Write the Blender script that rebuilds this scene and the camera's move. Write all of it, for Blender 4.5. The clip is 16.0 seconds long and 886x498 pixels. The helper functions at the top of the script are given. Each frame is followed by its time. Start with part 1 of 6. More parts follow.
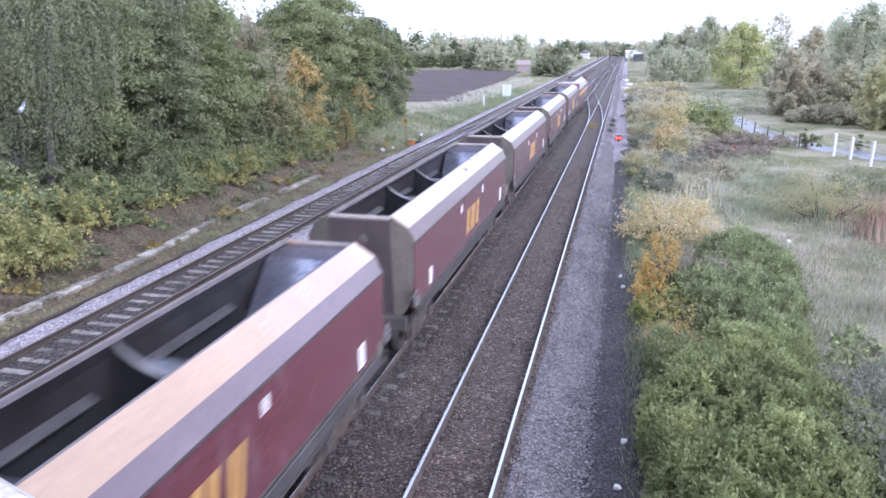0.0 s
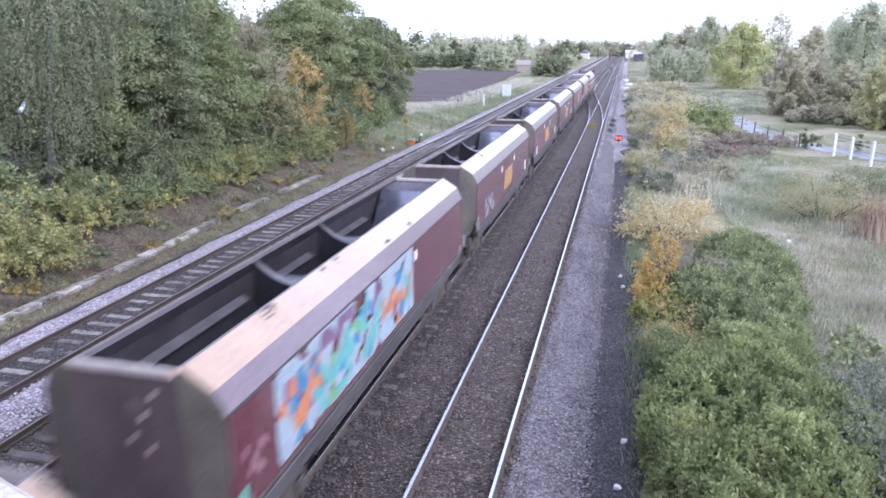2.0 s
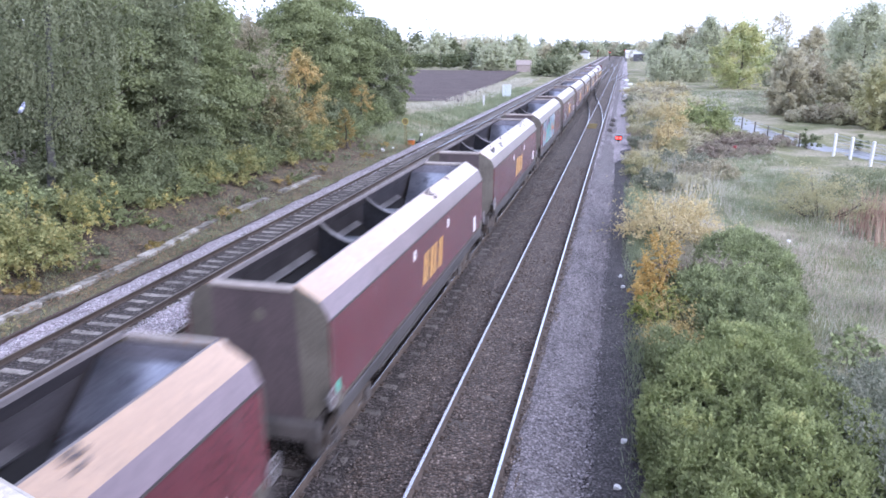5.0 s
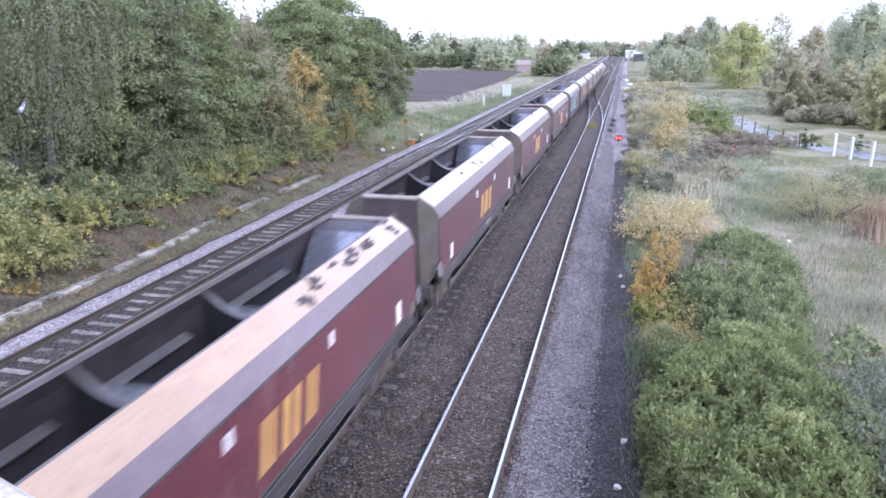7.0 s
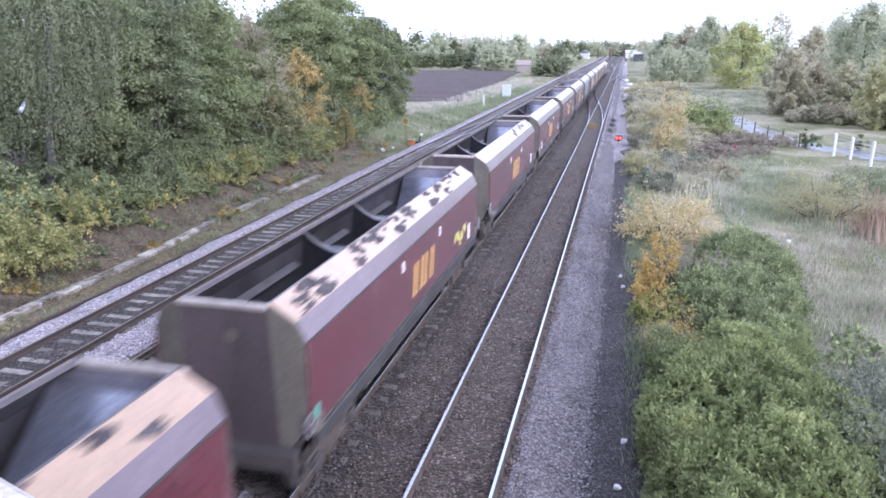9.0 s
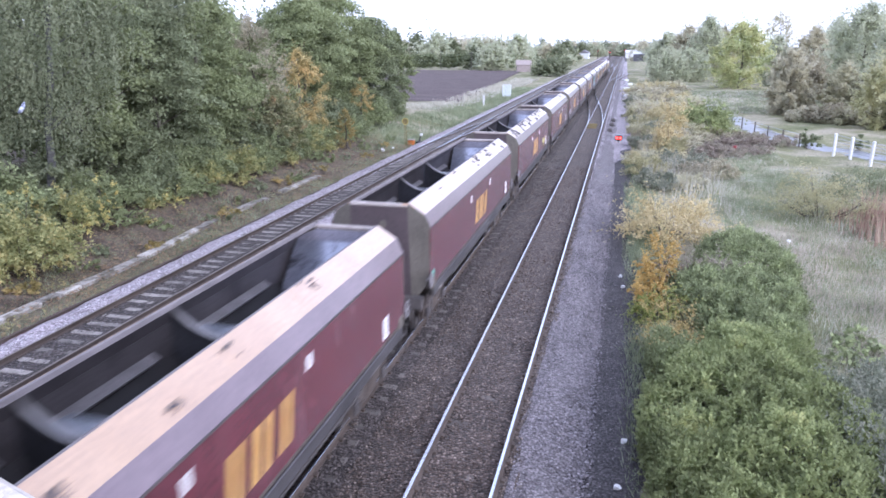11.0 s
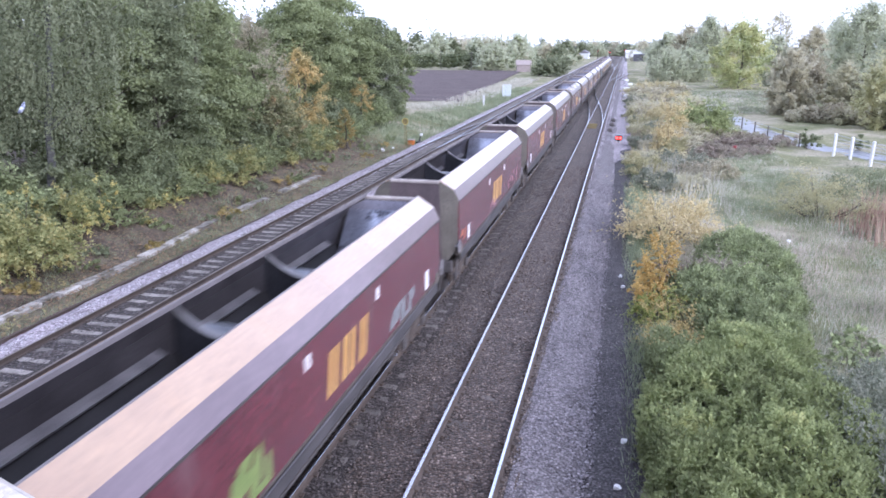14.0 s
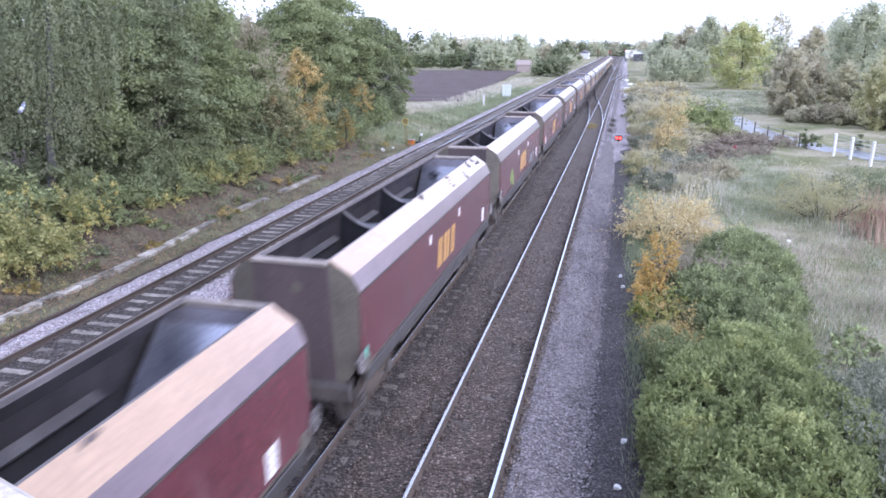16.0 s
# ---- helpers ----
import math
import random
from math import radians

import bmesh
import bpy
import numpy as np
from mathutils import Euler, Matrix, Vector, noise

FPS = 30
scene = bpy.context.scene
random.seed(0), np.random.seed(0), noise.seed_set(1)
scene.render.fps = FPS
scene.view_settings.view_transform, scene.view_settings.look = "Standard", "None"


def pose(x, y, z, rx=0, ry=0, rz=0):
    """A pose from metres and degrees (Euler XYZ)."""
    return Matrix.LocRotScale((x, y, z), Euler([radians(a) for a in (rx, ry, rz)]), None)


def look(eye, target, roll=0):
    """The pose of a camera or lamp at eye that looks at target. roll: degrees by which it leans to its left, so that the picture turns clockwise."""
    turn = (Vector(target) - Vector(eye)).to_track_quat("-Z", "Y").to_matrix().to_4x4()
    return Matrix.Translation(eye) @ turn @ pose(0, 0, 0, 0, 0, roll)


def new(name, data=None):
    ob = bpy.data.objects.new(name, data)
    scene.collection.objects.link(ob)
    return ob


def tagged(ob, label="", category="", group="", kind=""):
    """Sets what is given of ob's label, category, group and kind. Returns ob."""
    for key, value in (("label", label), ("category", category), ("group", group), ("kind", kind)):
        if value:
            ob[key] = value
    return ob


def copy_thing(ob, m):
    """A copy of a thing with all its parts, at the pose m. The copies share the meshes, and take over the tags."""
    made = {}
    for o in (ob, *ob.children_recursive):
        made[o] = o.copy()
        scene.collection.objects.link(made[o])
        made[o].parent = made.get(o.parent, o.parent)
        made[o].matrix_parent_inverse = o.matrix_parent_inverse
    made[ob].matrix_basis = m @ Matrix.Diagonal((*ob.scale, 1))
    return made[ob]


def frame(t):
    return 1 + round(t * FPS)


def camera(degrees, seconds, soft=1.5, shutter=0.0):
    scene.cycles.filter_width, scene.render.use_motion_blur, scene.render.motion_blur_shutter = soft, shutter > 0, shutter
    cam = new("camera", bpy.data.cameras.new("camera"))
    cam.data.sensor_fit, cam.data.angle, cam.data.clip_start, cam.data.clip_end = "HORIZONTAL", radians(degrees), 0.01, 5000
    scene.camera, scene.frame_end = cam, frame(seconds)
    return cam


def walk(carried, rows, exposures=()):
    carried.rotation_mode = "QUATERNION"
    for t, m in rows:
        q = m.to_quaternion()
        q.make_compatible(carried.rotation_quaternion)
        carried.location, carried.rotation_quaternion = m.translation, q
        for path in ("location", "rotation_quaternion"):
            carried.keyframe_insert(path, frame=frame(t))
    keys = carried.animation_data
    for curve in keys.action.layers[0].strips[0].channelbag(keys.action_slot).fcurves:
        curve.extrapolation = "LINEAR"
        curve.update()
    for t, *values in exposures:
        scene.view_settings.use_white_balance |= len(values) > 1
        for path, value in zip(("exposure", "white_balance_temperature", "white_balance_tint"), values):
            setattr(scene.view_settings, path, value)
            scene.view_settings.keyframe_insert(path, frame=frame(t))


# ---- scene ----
# ---------------------------------------------------------------- camera
# y runs along the railway, z = 0 is the rail head
cam = camera(62.87, 16.0, soft=1.7, shutter=0.7)
EYE = pose(0.0, 0.0, 7.819, 74.348, 0.0, 13.674)
walk(cam, [(0.0, EYE), (16.0, EYE)], exposures=[(0.0, 0.77, 5350, 22), (16.0, 0.77, 5350, 22)])

# ---------------------------------------------------------------- light
world = bpy.data.worlds.new("overcast")
scene.world = world
world.use_nodes = True
wn = world.node_tree
wn.nodes.clear()
sky = wn.nodes.new("ShaderNodeTexSky")
sky.sky_type = "NISHITA"
sky.sun_disc = False
sky.sun_elevation = radians(22.5)
sky.sun_rotation = radians(124)
sky.air_density, sky.dust_density, sky.ozone_density = 1.0, 1.0, 1.0
grey = wn.nodes.new("ShaderNodeHueSaturation")
grey.inputs["Saturation"].default_value = 0.3
bg = wn.nodes.new("ShaderNodeBackground")
bg.inputs["Strength"].default_value = 0.15
wo = wn.nodes.new("ShaderNodeOutputWorld")
wn.links.new(sky.outputs[0], grey.inputs["Color"])
# a closed, even cloud layer lies over most of the clear sky's colour
cloud = wn.nodes.new("ShaderNodeMixRGB")
cloud.inputs["Fac"].default_value = 0.8
cloud.inputs["Color2"].default_value = (6.9, 7.15, 7.8, 1)
wn.links.new(grey.outputs[0], cloud.inputs["Color1"])
wn.links.new(cloud.outputs[0], bg.inputs["Color"])
wn.links.new(bg.outputs[0], wo.inputs["Surface"])

sun_data = bpy.data.lights.new("sun", "SUN")
sun_data.energy, sun_data.angle, sun_data.color = 2.2, radians(45), (1.0, 0.93, 0.84)
sun = new("sun", sun_data)
sun.matrix_world = look((60, -40, 42), (0, 0, 12))

# ---------------------------------------------------------------- materials


def nodes_of(name):
    m = bpy.data.materials.new(name)
    m.use_nodes = True
    t = m.node_tree
    t.nodes.clear()
    return m, t


def nd(t, kind, **inputs):
    n = t.nodes.new(kind)
    for k, v in inputs.items():
        n.inputs[k.replace("_", " ")].default_value = v
    return n


def ramp(t, stops):
    r = t.nodes.new("ShaderNodeValToRGB")
    el = r.color_ramp.elements
    while len(el) < len(stops):
        el.new(0.5)
    for e, (p, c) in zip(el, stops):
        e.position, e.color = p, (*c, 1) if len(c) == 3 else c
    return r


def surface(name, stops, scale=1.2, fine=40.0, rough=0.7, metal=0.0, bump=0.25, dist=0.01, spec=0.5, stretch=(1, 1, 1), wear=None, rand=0.0, coat=0.0, detail=6):
    """Two scales of noise: a broad one that picks the colour, a fine one that shades it and gives relief."""
    m, t = nodes_of(name)
    L = t.links.new
    co = nd(t, "ShaderNodeTexCoord")
    mp = nd(t, "ShaderNodeMapping", Scale=stretch)
    L(co.outputs["Object"], mp.inputs["Vector"])
    if rand:
        oi = nd(t, "ShaderNodeObjectInfo")
        mul = nd(t, "ShaderNodeMath")
        mul.operation = "MULTIPLY"
        mul.inputs[1].default_value = 97.0
        L(oi.outputs["Random"], mul.inputs[0])
        L(mul.outputs[0], mp.inputs["Location"])
    n1 = nd(t, "ShaderNodeTexNoise", Scale=scale, Detail=detail, Roughness=0.6)
    n2 = nd(t, "ShaderNodeTexNoise", Scale=fine, Detail=4, Roughness=0.65)
    L(mp.outputs[0], n1.inputs["Vector"])
    L(co.outputs["Object"], n2.inputs["Vector"])
    r1 = ramp(t, stops)
    L(n1.outputs["Fac"], r1.inputs["Fac"])
    r2 = ramp(t, [(0.3, (0.62, 0.62, 0.62)), (0.7, (1.3, 1.3, 1.3))])
    L(n2.outputs["Fac"], r2.inputs["Fac"])
    mix = t.nodes.new("ShaderNodeMixRGB")
    mix.blend_type = "MULTIPLY"
    mix.inputs["Fac"].default_value = 0.8
    L(r1.outputs[0], mix.inputs["Color1"])
    L(r2.outputs[0], mix.inputs["Color2"])
    last = mix.outputs[0]
    if wear:
        wcol, lo, hi, wscale, wst = wear
        mp2 = nd(t, "ShaderNodeMapping", Scale=wst)
        L(mp.outputs[0], mp2.inputs["Vector"])
        n3 = nd(t, "ShaderNodeTexNoise", Scale=wscale, Detail=5, Roughness=0.7)
        L(mp2.outputs[0], n3.inputs["Vector"])
        r3 = ramp(t, [(lo, (0, 0, 0)), (hi, (1, 1, 1))])
        L(n3.outputs["Fac"], r3.inputs["Fac"])
        mw = t.nodes.new("ShaderNodeMixRGB")
        mw.inputs["Color2"].default_value = (*wcol, 1)
        L(r3.outputs[0], mw.inputs["Fac"])
        L(last, mw.inputs["Color1"])
        last = mw.outputs[0]
    if rand:
        hsv = t.nodes.new("ShaderNodeHueSaturation")
        mr = nd(t, "ShaderNodeMapRange")
        mr.inputs["To Min"].default_value, mr.inputs["To Max"].default_value = 1 - rand, 1 + rand
        L(oi.outputs["Random"], mr.inputs["Value"])
        L(mr.outputs[0], hsv.inputs["Value"])
        L(last, hsv.inputs["Color"])
        last = hsv.outputs[0]
    b = nd(t, "ShaderNodeBsdfPrincipled", Roughness=rough, Metallic=metal)
    b.inputs["Specular IOR Level"].default_value = spec
    b.inputs["Coat Weight"].default_value = coat
    L(last, b.inputs["Base Color"])
    if bump:
        bp = nd(t, "ShaderNodeBump", Strength=bump, Distance=dist)
        L(n2.outputs["Fac"], bp.inputs["Height"])
        L(bp.outputs[0], b.inputs["Normal"])
    o = nd(t, "ShaderNodeOutputMaterial")
    L(b.outputs[0], o.inputs["Surface"])
    return m


def soften(c, k=1.9, grey=0.2):
    """Autumn leaves: a little duller and yellower; half the light that a leaf scatters goes through it."""
    m = sum(c) / 3
    r, g, b = [k * (v + (m - v) * grey) for v in c]
    r, b = max(r, 0.88 * g), b * 0.92
    s = min(1.0, 0.52 / max(r, g, b))
    return r * s, g * s, b * s


def leaf(name, colours, trans=0.34, rough=0.5, drift=0.55):
    """Foliage: each leaf takes its own colour from the ramp, large patches drift in tone."""
    m, t = nodes_of(name)
    L = t.links.new
    g = nd(t, "ShaderNodeNewGeometry")
    co = nd(t, "ShaderNodeTexCoord")
    n1 = nd(t, "ShaderNodeTexNoise", Scale=drift, Detail=3)
    L(co.outputs["Object"], n1.inputs["Vector"])
    add = nd(t, "ShaderNodeMath")
    add.operation = "MULTIPLY_ADD"
    add.inputs[1].default_value = 0.26
    L(g.outputs["Random Per Island"], add.inputs[0])
    mr = nd(t, "ShaderNodeMapRange")
    mr.inputs["From Min"].default_value, mr.inputs["From Max"].default_value = 0.3, 0.7
    mr.inputs["To Min"].default_value, mr.inputs["To Max"].default_value = 0.0, 0.72
    L(n1.outputs["Fac"], mr.inputs["Value"])
    L(mr.outputs[0], add.inputs[2])
    k = len(colours)
    r = ramp(t, [(i / max(1, k - 1), tuple(min(0.6, 1.14 * v) for v in soften(c))) for i, c in enumerate(colours)])
    L(add.outputs[0], r.inputs["Fac"])
    b = nd(t, "ShaderNodeBsdfPrincipled", Roughness=rough)
    b.inputs["Specular IOR Level"].default_value = 0.12
    L(r.outputs[0], b.inputs["Base Color"])
    tr = nd(t, "ShaderNodeBsdfTranslucent")
    L(r.outputs[0], tr.inputs["Color"])
    mx = nd(t, "ShaderNodeMixShader", Fac=trans)
    L(b.outputs[0], mx.inputs[1])
    L(tr.outputs[0], mx.inputs[2])
    o = nd(t, "ShaderNodeOutputMaterial")
    L(mx.outputs[0], o.inputs["Surface"])
    return m


def stones(name, cols, size=22.0, drift=None, rough=0.85):
    """Broken stone: cells of their own colour with dark gaps between them, and drifts of dirt."""
    m, t = nodes_of(name)
    L = t.links.new
    co = nd(t, "ShaderNodeTexCoord")
    v = nd(t, "ShaderNodeTexVoronoi", Scale=size)
    L(co.outputs["Object"], v.inputs["Vector"])
    sep = nd(t, "ShaderNodeSeparateColor")
    L(v.outputs["Color"], sep.inputs[0])
    r = ramp(t, cols)
    L(sep.outputs[0], r.inputs["Fac"])
    gap = ramp(t, [(0.25, (1, 1, 1)), (0.75, (0.35, 0.33, 0.33))])
    L(v.outputs["Distance"], gap.inputs["Fac"])
    mul = t.nodes.new("ShaderNodeMixRGB")
    mul.blend_type = "MULTIPLY"
    mul.inputs["Fac"].default_value = 0.9
    L(r.outputs[0], mul.inputs["Color1"])
    L(gap.outputs[0], mul.inputs["Color2"])
    n = nd(t, "ShaderNodeTexNoise", Scale=0.9, Detail=6, Roughness=0.65)
    L(co.outputs["Object"], n.inputs["Vector"])
    rn = ramp(t, [(0.35, (0.72, 0.7, 0.7)), (0.65, (1.15, 1.13, 1.12))])
    L(n.outputs["Fac"], rn.inputs["Fac"])
    m2 = t.nodes.new("ShaderNodeMixRGB")
    m2.blend_type = "MULTIPLY"
    m2.inputs["Fac"].default_value = 1.0
    L(mul.outputs[0], m2.inputs["Color1"])
    L(rn.outputs[0], m2.inputs["Color2"])
    b = nd(t, "ShaderNodeBsdfPrincipled", Roughness=rough)
    L(m2.outputs[0], b.inputs["Base Color"])
    bp = nd(t, "ShaderNodeBump", Strength=0.9, Distance=0.04)
    bp.invert = True
    L(v.outputs["Distance"], bp.inputs["Height"])
    L(bp.outputs[0], b.inputs["Normal"])
    o = nd(t, "ShaderNodeOutputMaterial")
    L(b.outputs[0], o.inputs["Surface"])
    return m


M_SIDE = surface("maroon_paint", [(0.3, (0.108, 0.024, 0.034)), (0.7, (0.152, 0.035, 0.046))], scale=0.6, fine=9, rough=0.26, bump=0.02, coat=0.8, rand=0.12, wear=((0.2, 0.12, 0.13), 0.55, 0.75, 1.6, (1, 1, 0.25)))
# Bleached and faded paint, with the sky light on each upturned panel mixed in
M_SHOULDER = surface("bleached_skylit_shoulder", [(0.3, (0.360, 0.212, 0.110)), (0.7, (0.456, 0.286, 0.154))], scale=0.7, fine=14, rough=0.3, bump=0.04, rand=0.06, coat=0.6)
M_LOWSH = surface("faded_skylit_lilac", [(0.3, (0.128, 0.082, 0.1)), (0.7, (0.185, 0.128, 0.15))], scale=0.7, fine=12, rough=0.3, bump=0.03, rand=0.08, coat=0.7)
M_END = surface("grimy_end", [(0.3, (0.052, 0.041, 0.045)), (0.7, (0.1, 0.075, 0.08))], scale=1.3, fine=22, rough=0.7, bump=0.15, rand=0.15, stretch=(1, 1, 0.4))
M_WING = surface("dusty_end_wing", [(0.3, (0.085, 0.076, 0.064)), (0.7, (0.145, 0.129, 0.11))], scale=1.3, fine=22, rough=0.75, bump=0.15, rand=0.1)
M_RIM = surface("worn_rim", [(0.3, (0.3, 0.265, 0.245)), (0.7, (0.46, 0.41, 0.385))], scale=2.5, fine=30, rough=0.55, bump=0.2, rand=0.15, wear=((0.45, 0.24, 0.1), 0.6, 0.72, 2.0, (1, 1, 1)))
M_INNER = surface("coal_stained_steel", [(0.3, (0.048, 0.043, 0.046)), (0.7, (0.110, 0.100, 0.107))], scale=1.1, fine=18, rough=0.5, metal=0.3, bump=0.1, rand=0.2)
M_CHUTE = surface("scoured_steel", [(0.3, (0.2, 0.21, 0.26)), (0.7, (0.48, 0.5, 0.6))], scale=1.0, fine=20, rough=0.34, metal=0.65, bump=0.06, rand=0.15, wear=((0.04, 0.04, 0.05), 0.55, 0.68, 1.0, (1, 1, 1)))
M_LINING = surface("grey_end_lining", [(0.3, (0.2, 0.195, 0.235)), (0.7, (0.33, 0.325, 0.39))], scale=1.3, fine=20, rough=0.5, metal=0.2, bump=0.08, rand=0.15)
M_CAP = surface("bright_scoured_steel", [(0.35, (0.2, 0.22, 0.26)), (0.6, (0.62, 0.65, 0.72))], scale=1.6, fine=20, rough=0.3, metal=0.5, bump=0.06, rand=0.15)
M_PART = surface("partition_steel", [(0.3, (0.03, 0.031, 0.037)), (0.7, (0.07, 0.072, 0.084))], scale=1.2, fine=20, rough=0.45, metal=0.3, bump=0.1, rand=0.15)
M_SLURRY = surface("dried_coal_slurry", [(0.3, (0.035, 0.03, 0.034)), (0.7, (0.12, 0.1, 0.105))], scale=4, fine=30, rough=0.8, bump=0.1)
M_LEDGE = surface("dusty_steel", [(0.3, (0.32, 0.31, 0.32)), (0.7, (0.58, 0.56, 0.57))], scale=2.0, fine=25, rough=0.36, metal=0.55, bump=0.1, rand=0.1)
M_SHELF = surface("dusty_ledge_steel", [(0.3, (0.14, 0.132, 0.138)), (0.7, (0.28, 0.262, 0.27))], scale=2.0, fine=25, rough=0.5, metal=0.3, bump=0.1, rand=0.1)
M_FRAME = surface("grimy_underframe", [(0.3, (0.045, 0.04, 0.039)), (0.7, (0.1, 0.088, 0.085))], scale=2.0, fine=30, rough=0.7, bump=0.2, rand=0.1)
M_BOGIE = surface("brake_dust_iron", [(0.3, (0.05, 0.04, 0.035)), (0.7, (0.12, 0.095, 0.08))], scale=3.0, fine=35, rough=0.8, bump=0.25)
M_WHEEL = surface("wheel_steel", [(0.3, (0.1, 0.09, 0.085)), (0.7, (0.22, 0.2, 0.19))], scale=3.0, fine=35, rough=0.5, metal=0.7, bump=0.1)
M_GOLD = surface("gold_paint", [(0.3, (0.52, 0.29, 0.08)), (0.7, (0.64, 0.4, 0.14))], scale=2.0, fine=20, rough=0.5, bump=0.03)
M_WHITE = surface("white_panel", [(0.3, (0.72, 0.72, 0.72)), (0.7, (0.85, 0.85, 0.85))], scale=3.0, fine=20, rough=0.5, bump=0.03)
M_INK = surface("panel_ink", [(0.3, (0.5, 0.42, 0.43)), (0.7, (0.6, 0.52, 0.52))], scale=3.0, fine=20, rough=0.5, bump=0.0)
M_MINT = surface("mint_panel", [(0.3, (0.1, 0.42, 0.3)), (0.7, (0.16, 0.5, 0.38))], scale=3.0, fine=20, rough=0.5, bump=0.03)
M_RAILTOP = surface("polished_rail", [(0.3, (0.62, 0.67, 0.77)), (0.7, (0.8, 0.84, 0.93))], scale=3.0, fine=30, rough=0.22, metal=1.0, bump=0.02, stretch=(1, 0.1, 1))
M_RAILDULL = surface("dull_railhead", [(0.3, (0.2, 0.17, 0.15)), (0.7, (0.34, 0.3, 0.28))], scale=3.0, fine=30, rough=0.45, metal=0.8, bump=0.05, stretch=(1, 0.1, 1))
M_RUST = surface("rusty_rail_side", [(0.3, (0.06, 0.046, 0.038)), (0.7, (0.12, 0.092, 0.074))], scale=3.0, fine=30, rough=0.85, bump=0.2, stretch=(1, 0.2, 1))
M_SLEEPER = surface("sleeper_concrete", [(0.3, (0.145, 0.128, 0.115)), (0.7, (0.33, 0.3, 0.272))], scale=3.0, fine=35, rough=0.85, bump=0.3, rand=0.3)
M_SLEEPDARK = surface("dirty_sleeper", [(0.3, (0.07, 0.06, 0.052)), (0.7, (0.16, 0.14, 0.125))], scale=3.0, fine=35, rough=0.9, bump=0.3, rand=0.2)
M_BALLAST = stones("worn_ballast", [(0.0, (0.037, 0.026, 0.02)), (0.5, (0.086, 0.063, 0.049)), (0.85, (0.145, 0.11, 0.089)), (1.0, (0.3, 0.24, 0.2))], size=17)
M_FRESH = stones("fresh_ballast", [(0.0, (0.26, 0.22, 0.24)), (0.5, (0.44, 0.385, 0.42)), (1.0, (0.66, 0.59, 0.64))], size=15)
M_GREYB = stones("grey_ballast", [(0.0, (0.101, 0.090, 0.095)), (0.5, (0.175, 0.158, 0.171)), (1.0, (0.322, 0.297, 0.317))], size=19)
M_CINDER = stones("dark_cinder", [(0.0, (0.035, 0.033, 0.036)), (0.5, (0.075, 0.07, 0.075)), (1.0, (0.16, 0.15, 0.155))], size=24)
M_CONC = surface("weathered_concrete", [(0.3, (0.3, 0.29, 0.26)), (0.7, (0.5, 0.48, 0.44))], scale=2.0, fine=30, rough=0.85, bump=0.3, wear=((0.1, 0.09, 0.06), 0.55, 0.7, 3.0, (1, 0.3, 1)))
M_LID = surface("overgrown_concrete", [(0.3, (0.26, 0.24, 0.21)), (0.7, (0.5, 0.47, 0.43))], scale=1.2, fine=24, rough=0.9, bump=0.4, rand=0.3, wear=((0.1, 0.085, 0.055), 0.45, 0.62, 2.0, (1, 0.6, 1)))
M_TOPRAIL = surface("grey_top_rail", [(0.3, (0.12, 0.108, 0.112)), (0.7, (0.2, 0.18, 0.185))], scale=2.0, fine=25, rough=0.75, bump=0.1, rand=0.15)
M_COAL = surface("coal_blackened_steel", [(0.3, (0.014, 0.013, 0.014)), (0.7, (0.032, 0.029, 0.031))], scale=1.3, fine=20, rough=0.7, bump=0.15, rand=0.1)
M_APRON = stones("spread_ballast", [(0.0, (0.2, 0.18, 0.197)), (0.5, (0.36, 0.325, 0.357)), (1.0, (0.57, 0.52, 0.57))], size=17)
M_OUTERBED = stones("dark_brown_ballast", [(0.0, (0.042, 0.034, 0.03)), (0.5, (0.085, 0.07, 0.063)), (1.0, (0.17, 0.147, 0.137))], size=17)
M_RUSTEARTH = surface("rust_stained_earth", [(0.3, (0.075, 0.032, 0.038)), (0.7, (0.135, 0.066, 0.07))], scale=2.2, fine=30, rough=0.95, bump=0.5, dist=0.03)
M_SOLE = surface("grey_solebar_paint", [(0.3, (0.042, 0.039, 0.040)), (0.7, (0.090, 0.083, 0.085))], scale=1.6, fine=25, rough=0.6, bump=0.15, rand=0.15, stretch=(1, 0.5, 1), wear=((0.34, 0.31, 0.29), 0.62, 0.72, 2.5, (1, 0.4, 1)))


def dusty(material, weight, rough=0.45, tint=(1, 1, 1)):
    """Sheen that brightens a surface seen at a low angle, standing in for distant haze and sky glare."""
    for n in material.node_tree.nodes:
        if n.type == "BSDF_PRINCIPLED":
            n.inputs["Sheen Weight"].default_value = weight
            n.inputs["Sheen Roughness"].default_value = rough
            n.inputs["Sheen Tint"].default_value = (*tint, 1)


for m_sheen, w_sheen in ((M_BALLAST, 0.09), (M_APRON, 0.15), (M_GREYB, 0.12), (M_FRESH, 0.15), (M_SIDE, 0.09), (M_LOWSH, 0.28), (M_SHOULDER, 0.6), (M_SLEEPDARK, 0.08)):
    dusty(m_sheen, w_sheen)
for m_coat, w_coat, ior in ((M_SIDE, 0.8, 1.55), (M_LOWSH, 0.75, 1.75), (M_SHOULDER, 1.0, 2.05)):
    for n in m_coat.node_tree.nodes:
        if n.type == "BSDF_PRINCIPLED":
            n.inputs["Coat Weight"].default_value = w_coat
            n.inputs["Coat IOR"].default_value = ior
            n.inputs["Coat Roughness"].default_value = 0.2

# ---------------------------------------------------------------- mesh helpers


